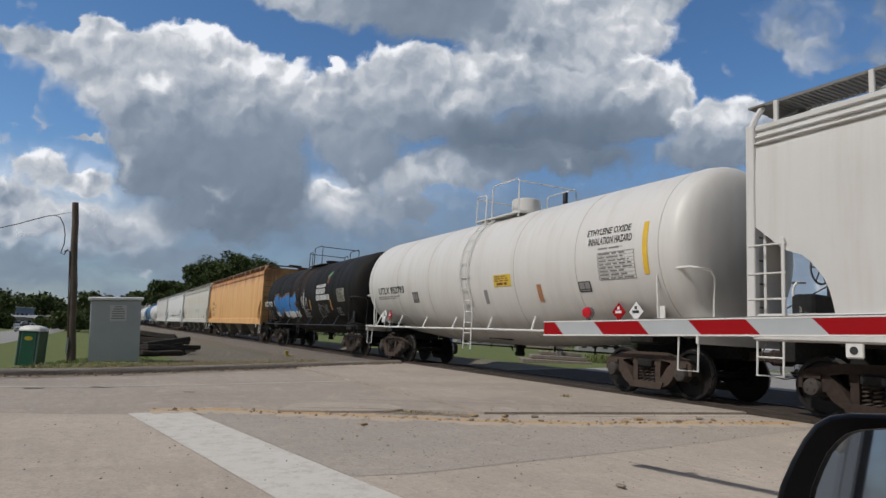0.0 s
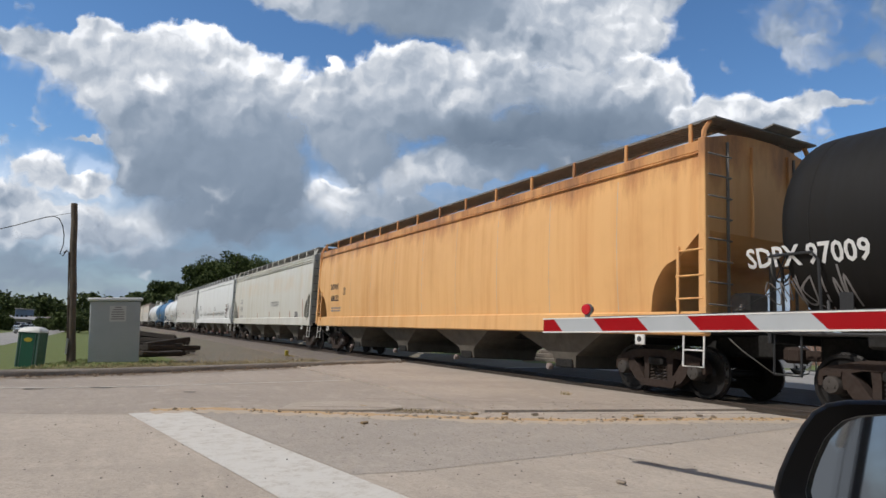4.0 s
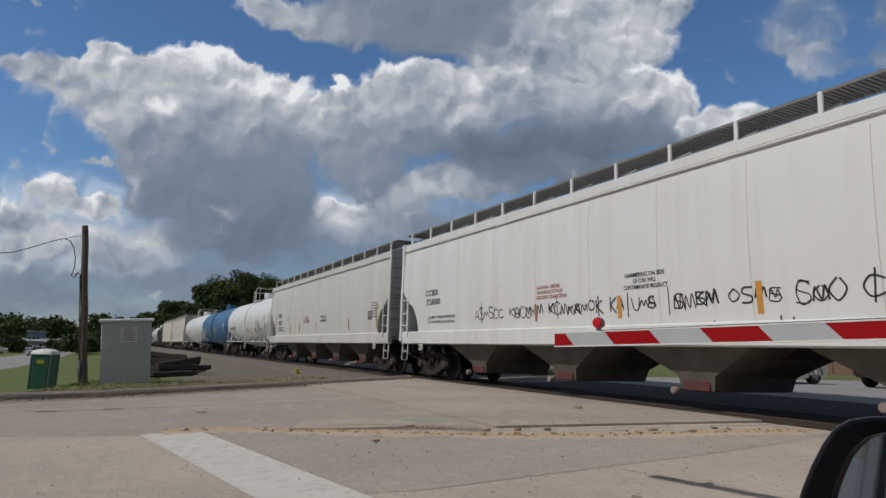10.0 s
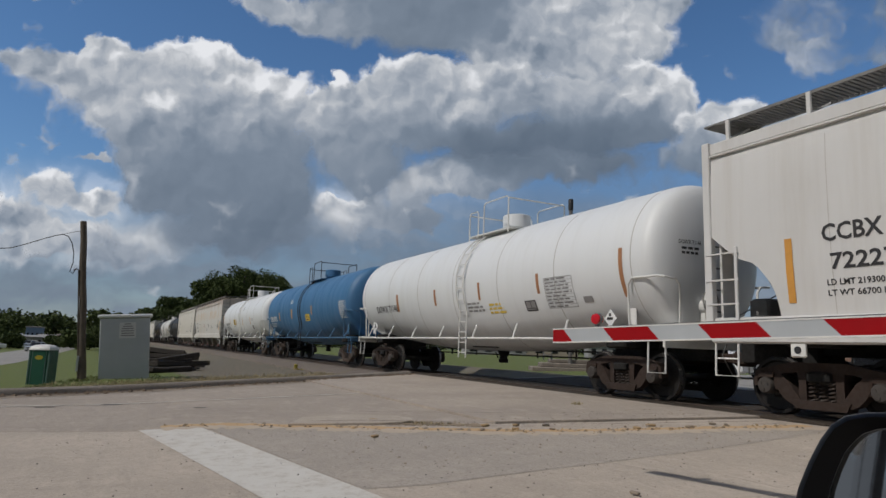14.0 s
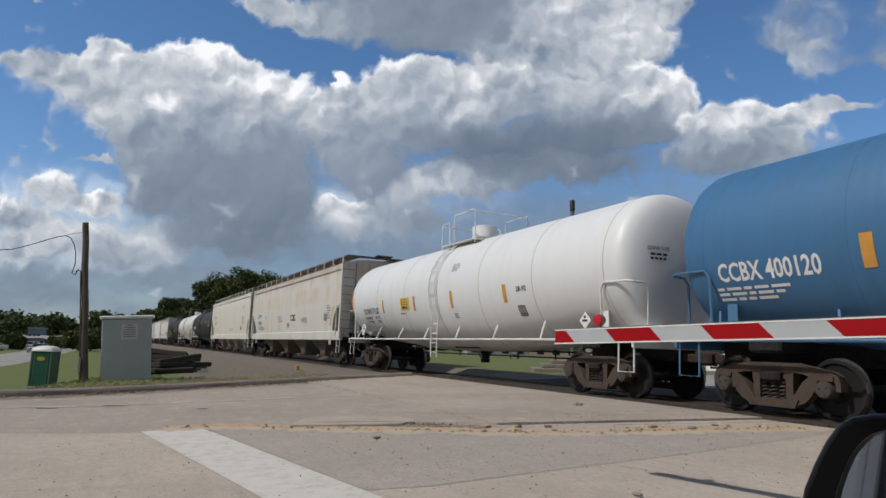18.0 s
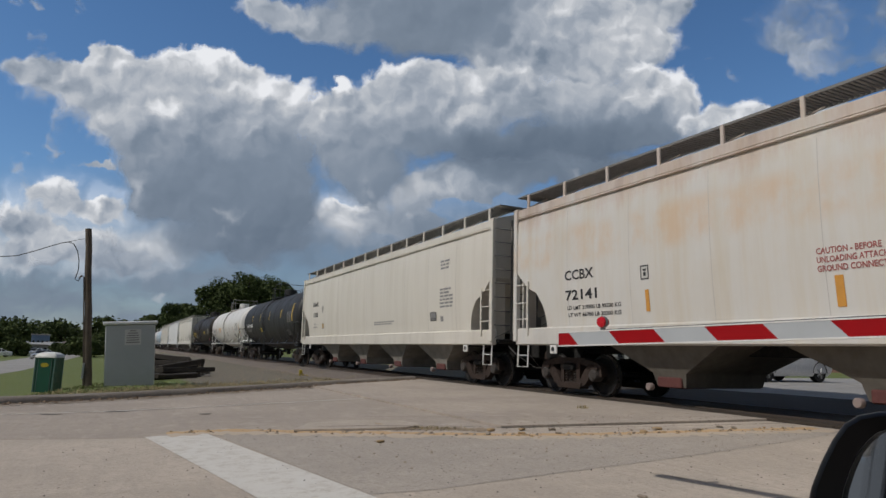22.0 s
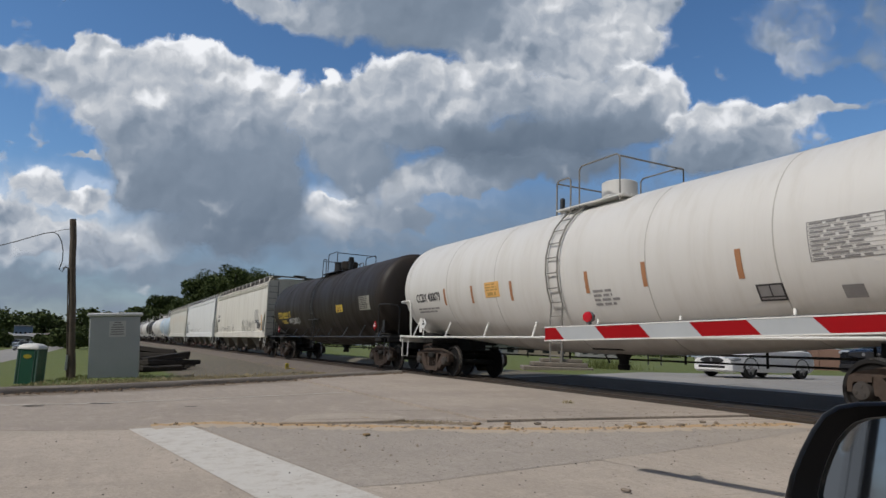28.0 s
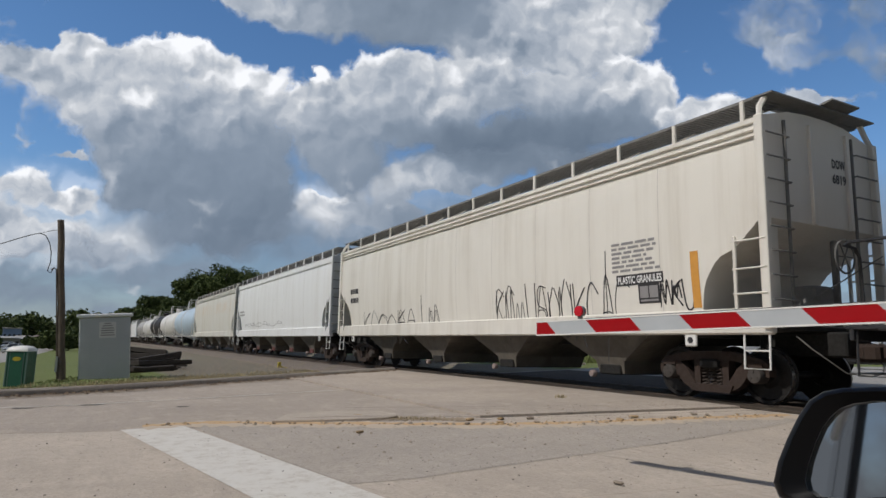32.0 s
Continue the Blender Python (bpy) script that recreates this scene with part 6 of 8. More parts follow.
# ---- gate arm ----
def gate():
    u = Vector((0.2034, -0.9791, 0.0))
    yaw = math.atan2(u.y, u.x)
    m = Matrix.Translation((3.442, 4.432, 0.0)) @ Matrix.Rotation(yaw, 4, "Z")
    root = base("crossing_gate", m, "lowered crossing gate arm with red and white diagonal stripes", "crossing gate")
    zlow, ztop, sl, rise = 0.9586, 1.0601, 0.097, 0.0299

    def seg(a, b, name, mat):
        bm = bmesh.new()
        rings = []
        for x0, x1, yy in ((a, b, -0.022), (a, b, 0.022)):
            rings.append([bm.verts.new((x, yy, z + rise * x)) for x, z in ((max(-0.115, x0 + sl), zlow), (x1 + sl, zlow), (x1, ztop), (max(-0.115, x0), ztop))])
        skin(bm, rings)
        part(name, bm, M[mat], root, round_edges=False)
    k = 0.4064
    seg(-0.3, 0.0, "red_stripe", "gate_red")
    for i in range(15):
        seg(i * k, (i + 1) * k, "white_stripe" if i % 2 == 0 else "red_stripe", "gate_white" if i % 2 == 0 else "gate_red")
    bm = bmesh.new()
    for z in (zlow - 0.005, ztop + 0.005):
        box(bm, 3.0, 0, z, 6.24, 0.05, 0.010)
    for v in bm.verts:
        v.co.z += rise * v.co.x
    part("edge_trim", bm, M["white_part"], root)
    # tip lamp
    for s in (0.335, 3.2, 6.0):
        up = ztop + rise * s
        bm = bmesh.new()
        spun(bm, [(0.044, -0.016), (0.047, -0.012), (0.047, 0.012), (0.044, 0.016)], 24, "Y", Matrix.Translation((s, 0, up + 0.075)))
        box(bm, s, 0, up + 0.02, 0.03, 0.03, 0.05)
        lamp = part("lamp", bm, M["gate_housing"], root, "round red warning lamp")
        for e in (-1, 1):
            bm = bmesh.new()
            spun(bm, [(0.044, e * 0.017), (0.040, e * 0.030), (0.018, e * 0.036)], 24, "Y", Matrix.Translation((s, 0, up + 0.075)))
            part("lens", bm, M["lens_red"], lamp)
    bm = bmesh.new()
    tube(bm, [(0.36, 0.0, ztop + 0.022), (3.2, 0.0, ztop + 0.108), (6.2, 0, ztop + 0.196)], 0.006, 5)
    part("cable", bm, M["black"], root)
    # mechanism and mast out at the roadside
    bm = bmesh.new()
    cbox(bm, 6.6, 0.1, 1.15, 0.5, 0.4, 0.6, 0.03)
    part("mechanism_box", bm, M["gate_housing"], root)
    bm = bmesh.new()
    tube(bm, [(6.6, 0.35, -0.22), (6.6, 0.35, 3.6)], 0.065, 12)
    part("mast", bm, M["gate_housing"], root)


M["gate_housing"] = plain("aluminium_housing", (0.22, 0.21, 0.21), 0.45, 0.5)
M["lens_red"] = plain("red_lens", (0.50, 0.01, 0.02), 0.15, 0, 0.05)
gate()


# ---- road marks, dirt and rubble ----
def flat_patch(bm, pts, lift=0.005, n=10):
    """A thin quad sheet laid on the road, split so that it follows its fall."""
    a, b, c, d = [Vector((*p, 0)) for p in pts]
    rows = []
    for i in range(n + 1):
        l, r = a.lerp(d, i / n), b.lerp(c, i / n)
        row = []
        for j in range(5):
            p = l.lerp(r, j / 4)
            row.append(bm.verts.new((p.x, p.y, road_z(p.x) + lift)))
        rows.append(row)
    skin(bm, rows, caps=False, closed=False)


def worn_white():
    n = Nodes("worn_road_paint")
    c = n.mix(n.ramp(n.math("ADD", n.noise(7, 7, 0.75), n.math("MULTIPLY", n.noise(40, 4, 0.7), 0.35)), 0.60, 0.95), (0.60, 0.57, 0.52), (0.44, 0.39, 0.33))
    n.bump(n.noise(90, 4, 0.7), 0.3, 0.01)
    return n.done(c, 0.85)


def dirt_paint(name, a, b):
    n = Nodes(name)
    c = n.mix(n.noise(12, 7, 0.75), a, b)
    n.bump(n.noise(50, 5, 0.75), 0.3, 0.006)
    return n.done(c, 0.95)


M["worn_white"] = worn_white()
M["orange_dirt"] = dirt_paint("orange_dirt", (0.56, 0.36, 0.17), (0.40, 0.29, 0.18))
M["joint"] = dirt_paint("dirty_joint", (0.06, 0.055, 0.05), (0.16, 0.14, 0.12))
M["pale_joint"] = dirt_paint("pale_joint", (0.34, 0.30, 0.25), (0.40, 0.35, 0.29))
M["pale_line"] = dirt_paint("faded_lane_line", (0.62, 0.58, 0.52), (0.50, 0.46, 0.40))
M["pale_dust"] = dirt_paint("pale_dust", (0.50, 0.40, 0.30), (0.42, 0.355, 0.285))
M["debris"] = dirt_paint("rubble", (0.38, 0.31, 0.23), (0.16, 0.13, 0.11))
M["brown_dirt"] = dirt_paint("brown_litter", (0.20, 0.14, 0.09), (0.10, 0.075, 0.055))
M["dry_soil"] = dirt_paint("dry_soil", (0.34, 0.26, 0.18), (0.22, 0.17, 0.12))
M["leaf_litter"] = plain("dry_leaf", (0.40, 0.28, 0.15), 0.8, 0, 0.3)
M["dry_grass"] = plain("dry_grass", (0.42, 0.35, 0.20), 0.9, 0, 0.3)
M["weed"] = plain("weed_green", (0.16, 0.19, 0.06), 0.9, 0, 0.3)

bm = bmesh.new()
flat_patch(bm, [(0.45, 9.06), (1.18, 9.09), (2.25, 2.6), (1.52, 2.4)], 0.005, 16)
thing("stop_line", bm, M["worn_white"], "worn white stop line painted across the lane", "road marking", kind="structure")


def ragged_band(name, pts, half, mat, label, seed, lift=0.006):
    """A band with torn edges along points on the road."""
    rnd = random.Random(seed)
    bm = bmesh.new()
    left, right = [], []
    fine = [Vector(pts[i]).lerp(Vector(pts[i + 1]), u / 14) for i in range(len(pts) - 1) for u in range(14)] + [Vector(pts[-1])]
    for i, p in enumerate(fine):
        d = (fine[min(i + 1, len(fine) - 1)] - fine[max(i - 1, 0)]).normalized()
        q = Vector((-d.y, d.x))
        for side, sign in ((left, 1), (right, -1)):
            w = half * rnd.uniform(0.25, 1.0)
            v = p + q * sign * w
            side.append(bm.verts.new((v.x, v.y, road_z(v.x) + lift)))
    for i in range(len(fine) - 1):
        bm.faces.new((left[i], left[i + 1], right[i + 1], right[i]))
    return thing(name, bm, mat, label, "dirt", kind="stuff", round_edges=False)


STRIP = [(0.72, 9.34), (1.56, 9.27), (2.5, 8.66), (3.41, 8.14), (4.83, 7.26), (6.04, 6.86), (7.41, 6.55), (9.14, 6.1)]
CRACK = [(1.84, 4.93), (2.42, 4.86), (3.34, 4.96), (4.5, 5.06), (5.93, 5.2), (8.3, 5.53), (9.3, 5.75)]


def worn_lane():
    """Lane surface with its skin worn off, between the joint and the crack."""
    bm = bmesh.new()
    rows = []
    for i in range(41):
        u = i / 40
        up = Vector((1.22 + u * 7.8, 0))
        up.y = np.interp(up.x, [p[0] for p in STRIP], [p[1] for p in STRIP]) - 0.03
        dn = Vector((1.86 + u * 7.3, 0))
        dn.y = np.interp(dn.x, [p[0] for p in CRACK], [p[1] for p in CRACK])
        row = []
        for j in range(9):
            v = up.lerp(dn, j / 8)
            edge = 1.20 + (9.05 - v.y) * 0.166
            row.append(bm.verts.new((max(v.x, edge), v.y, road_z(v.x) + 0.003)))
        rows.append(row)
    skin(bm, rows, caps=False, closed=False)
    thing("worn_lane", bm, WORN, "worn grey concrete with its aggregate showing", "road surface", kind="structure")


WORN = concrete_material("worn_concrete", (0.410, 0.357, 0.303), 0.8, 0.9)
worn_lane()
ragged_band("dust", [(p[0], p[1] - 0.12) for p in STRIP], 0.38, M["pale_dust"], "pale pinkish dust swept along the joint", 41, 0.0052)
ragged_band("dirt_strip", STRIP, 0.17, M["orange_dirt"], "orange-brown dirt along the joint between the lanes", 3)
ragged_band("dirt_strip", [(2.6, 8.95), (3.3, 8.75), (4.0, 8.4), (5.2, 7.62), (6.2, 7.2), (8.2, 6.7), (9.2, 6.45)], 0.022, M["joint"], "dark dirt along the broken slab edge", 4, 0.04)
ragged_band("gutter_dirt", [(-18, 15.4 - 9.36 - 0.35), (-6, 15.4 - 3.12 - 0.35), (0, 15.05), (5, 17.65), (9.2, 19.8)], 0.28, M["debris"], "leaf litter and grit in the gutter below the kerb", 5, 0.008)
ragged_band("dirt_patch", [(3.55, 8.62), (3.9, 8.42), (4.3, 8.2), (4.7, 7.9)], 0.22, M["dry_soil"], "brown soil filling the broken slab corner", 43, 0.0075)
ragged_band("gutter_dirt", [(-18, 5.95), (-6, 12.15), (0, 15.25), (5, 17.85), (9.2, 20.0)], 0.13, M["brown_dirt"], "brown leaf litter lying against the kerb", 42, 0.014)
ragged_band("lane_line", [(-3, 12.2), (1.63, 12.92), (4.94, 13.57), (8.8, 14.3)], 0.05, M["pale_line"], "faded pale lane line", 6, 0.006)
ragged_band("crack", [(3.57, 9.86), (5.09, 9.15), (7.3, 8.2), (9.5, 7.22)], 0.015, M["joint"], "joint in the concrete", 10, 0.04)


ragged_band("crack", [(4.07, 6.54), (4.36, 5.54), (4.45, 5.01), (4.6, 4.3)], 0.012, M["pale_joint"], "crack in the concrete", 11, 0.006)


def stones(name, count, area, size, mat, label, seed, category="rubble"):
    rnd = random.Random(seed)
    bm = bmesh.new()
    for _ in range(count):
        x, y = area(rnd)
        r = size * rnd.uniform(0.4, 1.6) ** 1.5
        z = road_z(x) + (0.035 if y > strip_y(x) and x > 5 else 0.003)
        ring0 = [bm.verts.new((x + r * rnd.uniform(0.7, 1.2) * math.cos(a), y + r * rnd.uniform(0.7, 1.2) * math.sin(a), z)) for a in (0, 1.26, 2.5, 3.77, 5.0)]
        ring1 = [bm.verts.new((v.co.x * 0.35 + x * 0.65 + rnd.uniform(-0.2, 0.2) * r, v.co.y * 0.35 + y * 0.65, z + r * rnd.uniform(0.3, 0.8))) for v in ring0]
        skin(bm, [ring0, ring1])
    thing(name, bm, mat, label, category, kind="stuff", round_edges=False)


def gravel_stones():
    rnd = random.Random(77)
    bm = bmesh.new()
    for _ in range(2600):
        x = rnd.uniform(2.0, 8.6)
        y = kerb_y(x) + 1.2 + abs(rnd.gauss(0, 8))
        r = rnd.uniform(0.01, 0.035)
        z = ground_z(x, y) - 0.01
        a = [bm.verts.new((x + r * rnd.uniform(0.7, 1.2) * math.cos(t), y + r * rnd.uniform(0.7, 1.2) * math.sin(t), z)) for t in (0, 1.57, 3.14, 4.7)]
        b = [bm.verts.new((v.co.x * 0.4 + x * 0.6, v.co.y * 0.4 + y * 0.6, z + r * rnd.uniform(0.5, 0.9))) for v in a]
        skin(bm, [a, b])
    thing("loose_gravel", bm, M["debris"], "loose brown-grey gravel beside the track", "gravel", kind="stuff", round_edges=False)


gravel_stones()


def along_strip(spread):
    def f(rnd):
        # most bits lie in uneven heaps, a few are strewn between them
        if rnd.random() < 0.72:
            heap, wide = rnd.choice(((1.1, 0.12), (2.0, 0.2), (3.0, 0.12), (3.6, 0.25), (4.1, 0.3), (4.8, 0.2), (5.6, 0.3), (6.3, 0.15), (7.0, 0.25), (7.9, 0.2), (8.6, 0.15)))
            x = min(9.1, max(0.75, rnd.gauss(heap, wide)))
        else:
            x = rnd.uniform(0.75, 9.1)
        y = np.interp(x, [p[0] for p in STRIP], [p[1] for p in STRIP])
        return x, float(y) + rnd.gauss(-0.05, spread * rnd.uniform(0.3, 1.4))
    return f


def broken_slab():
    """A raised, broken corner of the far lane's slab."""
    edge = [(2.25, 8.82), (2.8, 8.64), (3.3, 8.52), (3.72, 8.45), (3.95, 8.55), (4.05, 8.80), (3.95, 9.20), (3.3, 9.55), (2.6, 9.45)]
    bm = bmesh.new()
    rings = [[bm.verts.new((x + (3.2 - x) * k, y + (9.0 - y) * k, road_z(x) + z)) for x, y in edge] for z, k in ((-0.1, 0.0), (0.026, 0.0), (0.036, 0.02))]
    skin(bm, rings)
    thing("broken_slab", bm, CONCRETE, "raised broken corner of a pale concrete slab", "road slab", kind="structure", round_edges=False)


broken_slab()


stones("rubble", 80, along_strip(0.16), 0.022, M["debris"], "broken bits of concrete and grit", 21)
stones("grit", 700, lambda r: (r.uniform(-0.5, 8.6), r.uniform(3.2, 8.6)), 0.006, M["joint"], "dark grit scattered on the lane", 22)
stones("grit", 260, lambda r: (r.uniform(2.2, 8.8), r.uniform(5.4, 8.6)), 0.010, M["debris"], "small stones scattered on the lane", 24)
stones("litter", 110, along_strip(0.10), 0.016, M["brown_dirt"], "dead leaves and grit along the joint", 26)
stones("litter", 80, along_strip(0.12), 0.020, M["leaf_litter"], "dry orange leaves along the joint", 27)
stones("litter", 420, lambda r: (lambda x: (x, kerb_y(x) - 0.24 - abs(r.gauss(0, 0.16))))(r.uniform(-5, 9.3)), 0.035, M["brown_dirt"], "dead leaves and grit in the gutter", 25)
for i, (x, y) in enumerate(((2.94, 7.41), (3.7, 3.9), (5.12, 7.67), (5.5, 7.5), (6.9, 6.95), (7.9, 6.75), (3.5, 8.9), (8.0, 6.6), (4.7, 7.8), (4.45, 7.45), (4.9, 7.35), (5.35, 7.15), (6.5, 6.8), (7.3, 6.62), (8.4, 6.4))):
    bm = bmesh.new()
    rnd = random.Random(100 + i)
    m = Matrix.Translation((x, y, road_z(x) + 0.02)) @ Matrix.Rotation(rnd.uniform(0, 3), 4, "Z")
    r = rnd.uniform(0.025, 0.055)
    cbox(bm, 0, 0, 0, r * 2.6, r * 1.3, r * 0.7, r * 0.2, m)
    thing("stone", bm, M["debris"] if i % 2 else M["leaf_litter"], "loose lump of broken concrete on the road", "stone", group="loose stones")
for x, y, w in ((-0.81, 12.28, 0.16), (0.17, 12.59, 0.2), (1.47, 11.58, 0.12)):
    bm = bmesh.new()
    ring = [bm.verts.new((x + w * k * math.cos(a), y + 0.5 * w * k * math.sin(a), road_z(x) + 0.007)) for a, k in ((j * 0.52, 0.7 + 0.5 * random.random()) for j in range(12))]
    bm.faces.new(ring)
    thing("pothole", bm, M["joint"], "small dark hole worn in the concrete", "pothole", group="potholes")


def blades(name, count, area, height, mat, label, seed, zf):
    rnd = random.Random(seed)
    verts, faces = [], []
    for _ in range(count):
        x, y = area(rnd)
        z = zf(x, y)
        h, a = height * rnd.uniform(0.4, 1.4), rnd.uniform(0, 6.28)
        dx, dy, w = math.cos(a), math.sin(a), rnd.uniform(0.008, 0.02)
        lean = rnd.uniform(0.1, 0.7) * h
        k = len(verts)
        verts += [(x - dy * w, y + dx * w, z - 0.02), (x + dy * w, y - dx * w, z - 0.02), (x + dx * lean, y + dy * lean, z + h)]
        faces.append((k, k + 1, k + 2))
    me = bpy.data.meshes.new(name)
    me.from_pydata(verts, [], faces)
    me.materials.append(mat)
    tagged(new(name, me), label, "grass", kind="stuff")


def verge(rnd):
    x = rnd.uniform(-6, 10)
    return x, kerb_y(x) + 0.15 + abs(rnd.gauss(0, 1.2))


blades("dry_grass", 9000, verge, 0.05, M["dry_grass"], "dry straw-coloured grass along the kerb", 31, ground_z)
blades("dry_grass", 5000, lambda r: (lambda x: (x, kerb_y(x) + 0.2 + abs(r.gauss(0, 0.9))))(r.gauss(1.9, 1.3)), 0.07, M["dry_grass"], "straw-coloured tufts round the cabinet's foot", 36, ground_z)
blades("green_grass", 9000, lambda r: (lambda x: (x, kerb_y(x) + r.uniform(0.3, 5.5)))(r.uniform(-8, 1.5)), 0.035, M["weed"], "green grass on the verge", 32, ground_z)
blades("weeds", 260, lambda r: (lambda x: (x, 8.42 - 0.6 * (x - 3.95) + r.gauss(0, 0.10)))(r.gauss(4.0, 0.25)), 0.035, M["dry_grass"], "dry weeds in the broken joint", 33, lambda x, y: road_z(x))
blades("weeds", 40, lambda r: (r.gauss(7.75, 0.06), r.gauss(9.61, 0.05)), 0.055, M["dry_grass"], "small weed growing from a joint", 34, lambda x, y: road_z(x) + 0.03)


# ---- by the kerb: signal cabinet, pole, toilet, stacked sleepers ----
def cabinet():
    m = pose(0.50, 19.9, -0.30, 0, -4.0, -2)
    root = base("signal_cabinet", m, "plain grey metal signal cabinet with a notice, on the verge", "cabinet")
    bm = bmesh.new()
    cbox(bm, 0, 0, 0.80, 1.22, 0.75, 1.80, 0.02)
    body = part("body", bm, M["cab_grey"], root)
    bm = bmesh.new()
    for x in (-0.40, -0.2, 0.0, 0.2, 0.4):
        box(bm, x, -0.378, 0.82, 0.012, 0.008, 1.7)
    part("rib", bm, M["cab_grey"], body)
    bm = bmesh.new()
    cbox(bm, 0, 0, 1.745, 1.34, 0.86, 0.09, 0.02)
    part("roof", bm, M["cab_roof"], root, "pale lid")
    bm = bmesh.new()
    box(bm, 0.06, -0.384, 1.36, 0.40, 0.01, 0.42)
    sign = part("notice", bm, M["sign_face"], root, "white notice with grey print")
    bm = bmesh.new()
    for i, (w, dx) in enumerate(((0.16, 0), (0.24, 0), (0.3, 0), (0.32, 0), (0.3, 0), (0.33, 0))):
        box(bm, 0.06 + dx, -0.391, 1.53 - i * 0.062, w, 0.004, 0.03)
    part("print", bm, M["ink_grey"], sign)


M["cab_grey"] = plain("cabinet_grey", (0.41, 0.43, 0.45), 0.5, 0.1, 0.08, 2)
M["cab_roof"] = plain("cabinet_lid", (0.70, 0.71, 0.72), 0.5, 0.1, 0.08, 2)
M["sign_face"] = plain("notice_face", (0.56, 0.56, 0.55), 0.5, 0, 0.05)
M["pole_wood"] = plain("pole_wood", (0.12, 0.095, 0.075), 0.9, 0, 0.3, 4)
cabinet()


def pole():
    foot, top = Vector((-0.48, 19.6, -0.5)), Vector((-0.90, 19.75, 3.93))
    root = base("utility_pole", Matrix.Identity(4), "leaning brown wooden utility pole with a drooping service wire", "utility pole")
    bm = bmesh.new()
    tube(bm, [foot.lerp(top, k / 8) + Vector((0.01 * math.sin(k * 2), 0, 0)) for k in range(9)], 0.10, 12, True, 0.078)
    part("pole", bm, M["pole_wood"], root)
    bm = bmesh.new()
    p0, p1 = foot.lerp(top, 0.05) + Vector((-0.10, -0.05, 0)), foot.lerp(top, 0.70) + Vector((-0.10, -0.05, 0))
    tube(bm, [p0, p1, p1 + Vector((-0.06, 0, 0.03)), p1 + Vector((-0.12, 0, -0.02))], 0.018, 6)
    part("conduit", bm, M["pole_wood"], root)
    bm = bmesh.new()
    box(bm, foot.x - 0.17, foot.y - 0.05, 0.15, 0.05, 0.05, 0.4)
    part("cable_guard", bm, M["cab_grey"], root)
    bm = bmesh.new()
    pts = [(-11.0, 19.6, 1.7)] + [(-2.46, 19.75, 3.05), (-2.1, 19.75, 3.2), (-1.77, 19.75, 3.36), (-1.5, 19.75, 3.48), (-1.33, 19.75, 3.53), (-1.2, 19.75, 3.48), (-1.1, 19.75, 3.3), (-1.04, 19.75, 3.05), (-1.03, 19.75, 2.8), (-1.08, 19.75, 2.55), (-1.0, 19.72, 2.5), (-0.93, 19.7, 2.66)]
    tube(bm, pts, 0.012, 5)
    tube(bm, [(-1.33, 19.75, 3.53), (-1.1, 19.75, 3.62), (-0.93, 19.75, 3.66)], 0.007, 5)
    part("wire", bm, M["black"], root)


pole()


def toilet():
    m = pose(-2.96, 40.9, -1.95, 0, 0, -20)
    root = base("portable_toilet", m, "dark green portable toilet with a white domed roof, on low ground", "portable toilet")
    bm = bmesh.new()
    cbox(bm, 0, 0, 1.02, 0.98, 0.98, 2.0, 0.03)
    part("body", bm, M["toilet_green"], root)
    for sx, sy in ((-1, -1), (1, -1), (1, 1), (-1, 1)):
        bm = bmesh.new()
        cbox(bm, sx * 0.48, sy * 0.48, 1.02, 0.07, 0.07, 2.0, 0.015)
        part("corner_post", bm, M["toilet_trim"], root)
    bm = bmesh.new()
    cbox(bm, 0, -0.50, 1.05, 0.62, 0.03, 1.75, 0.01)
    door = part("door", bm, M["toilet_green"], root)
    bm = bmesh.new()
    for x in (-0.34, 0.34):
        box(bm, x, -0.515, 1.05, 0.03, 0.02, 1.8)
    part("door_trim", bm, M["toilet_trim"], door)
    bm = bmesh.new()
    spun(bm, [(0.16, -0.004), (0.16, 0.004)], 20, "Y", Matrix.Translation((0, -0.522, 1.62)) @ Matrix.Diagonal((1.25, 1, 0.7, 1)))
    part("emblem", bm, M["toilet_gold"], door, "yellow oval emblem")
    bm = bmesh.new()
    rings = []
    for z, k in ((2.0, 1.06), (2.06, 1.06), (2.18, 0.92), (2.26, 0.68), (2.30, 0.3)):
        rings.append([bm.verts.new((0.52 * k * x, 0.52 * k * y, z)) for x, y in ((-1, -0.9), (-0.9, -1), (0.9, -1), (1, -0.9), (1, 0.9), (0.9, 1), (-0.9, 1), (-1, 0.9))])
    skin(bm, rings)
    part("roof", bm, M["white_part"], root, "white domed roof")


M["toilet_green"] = plain("toilet_green", (0.012, 0.085, 0.050), 0.45, 0, 0.1, 3)
M["toilet_trim"] = plain("toilet_trim", (0.10, 0.17, 0.15), 0.5, 0, 0.1, 3)
M["toilet_gold"] = plain("toilet_gold", (0.42, 0.33, 0.02), 0.5)
toilet()


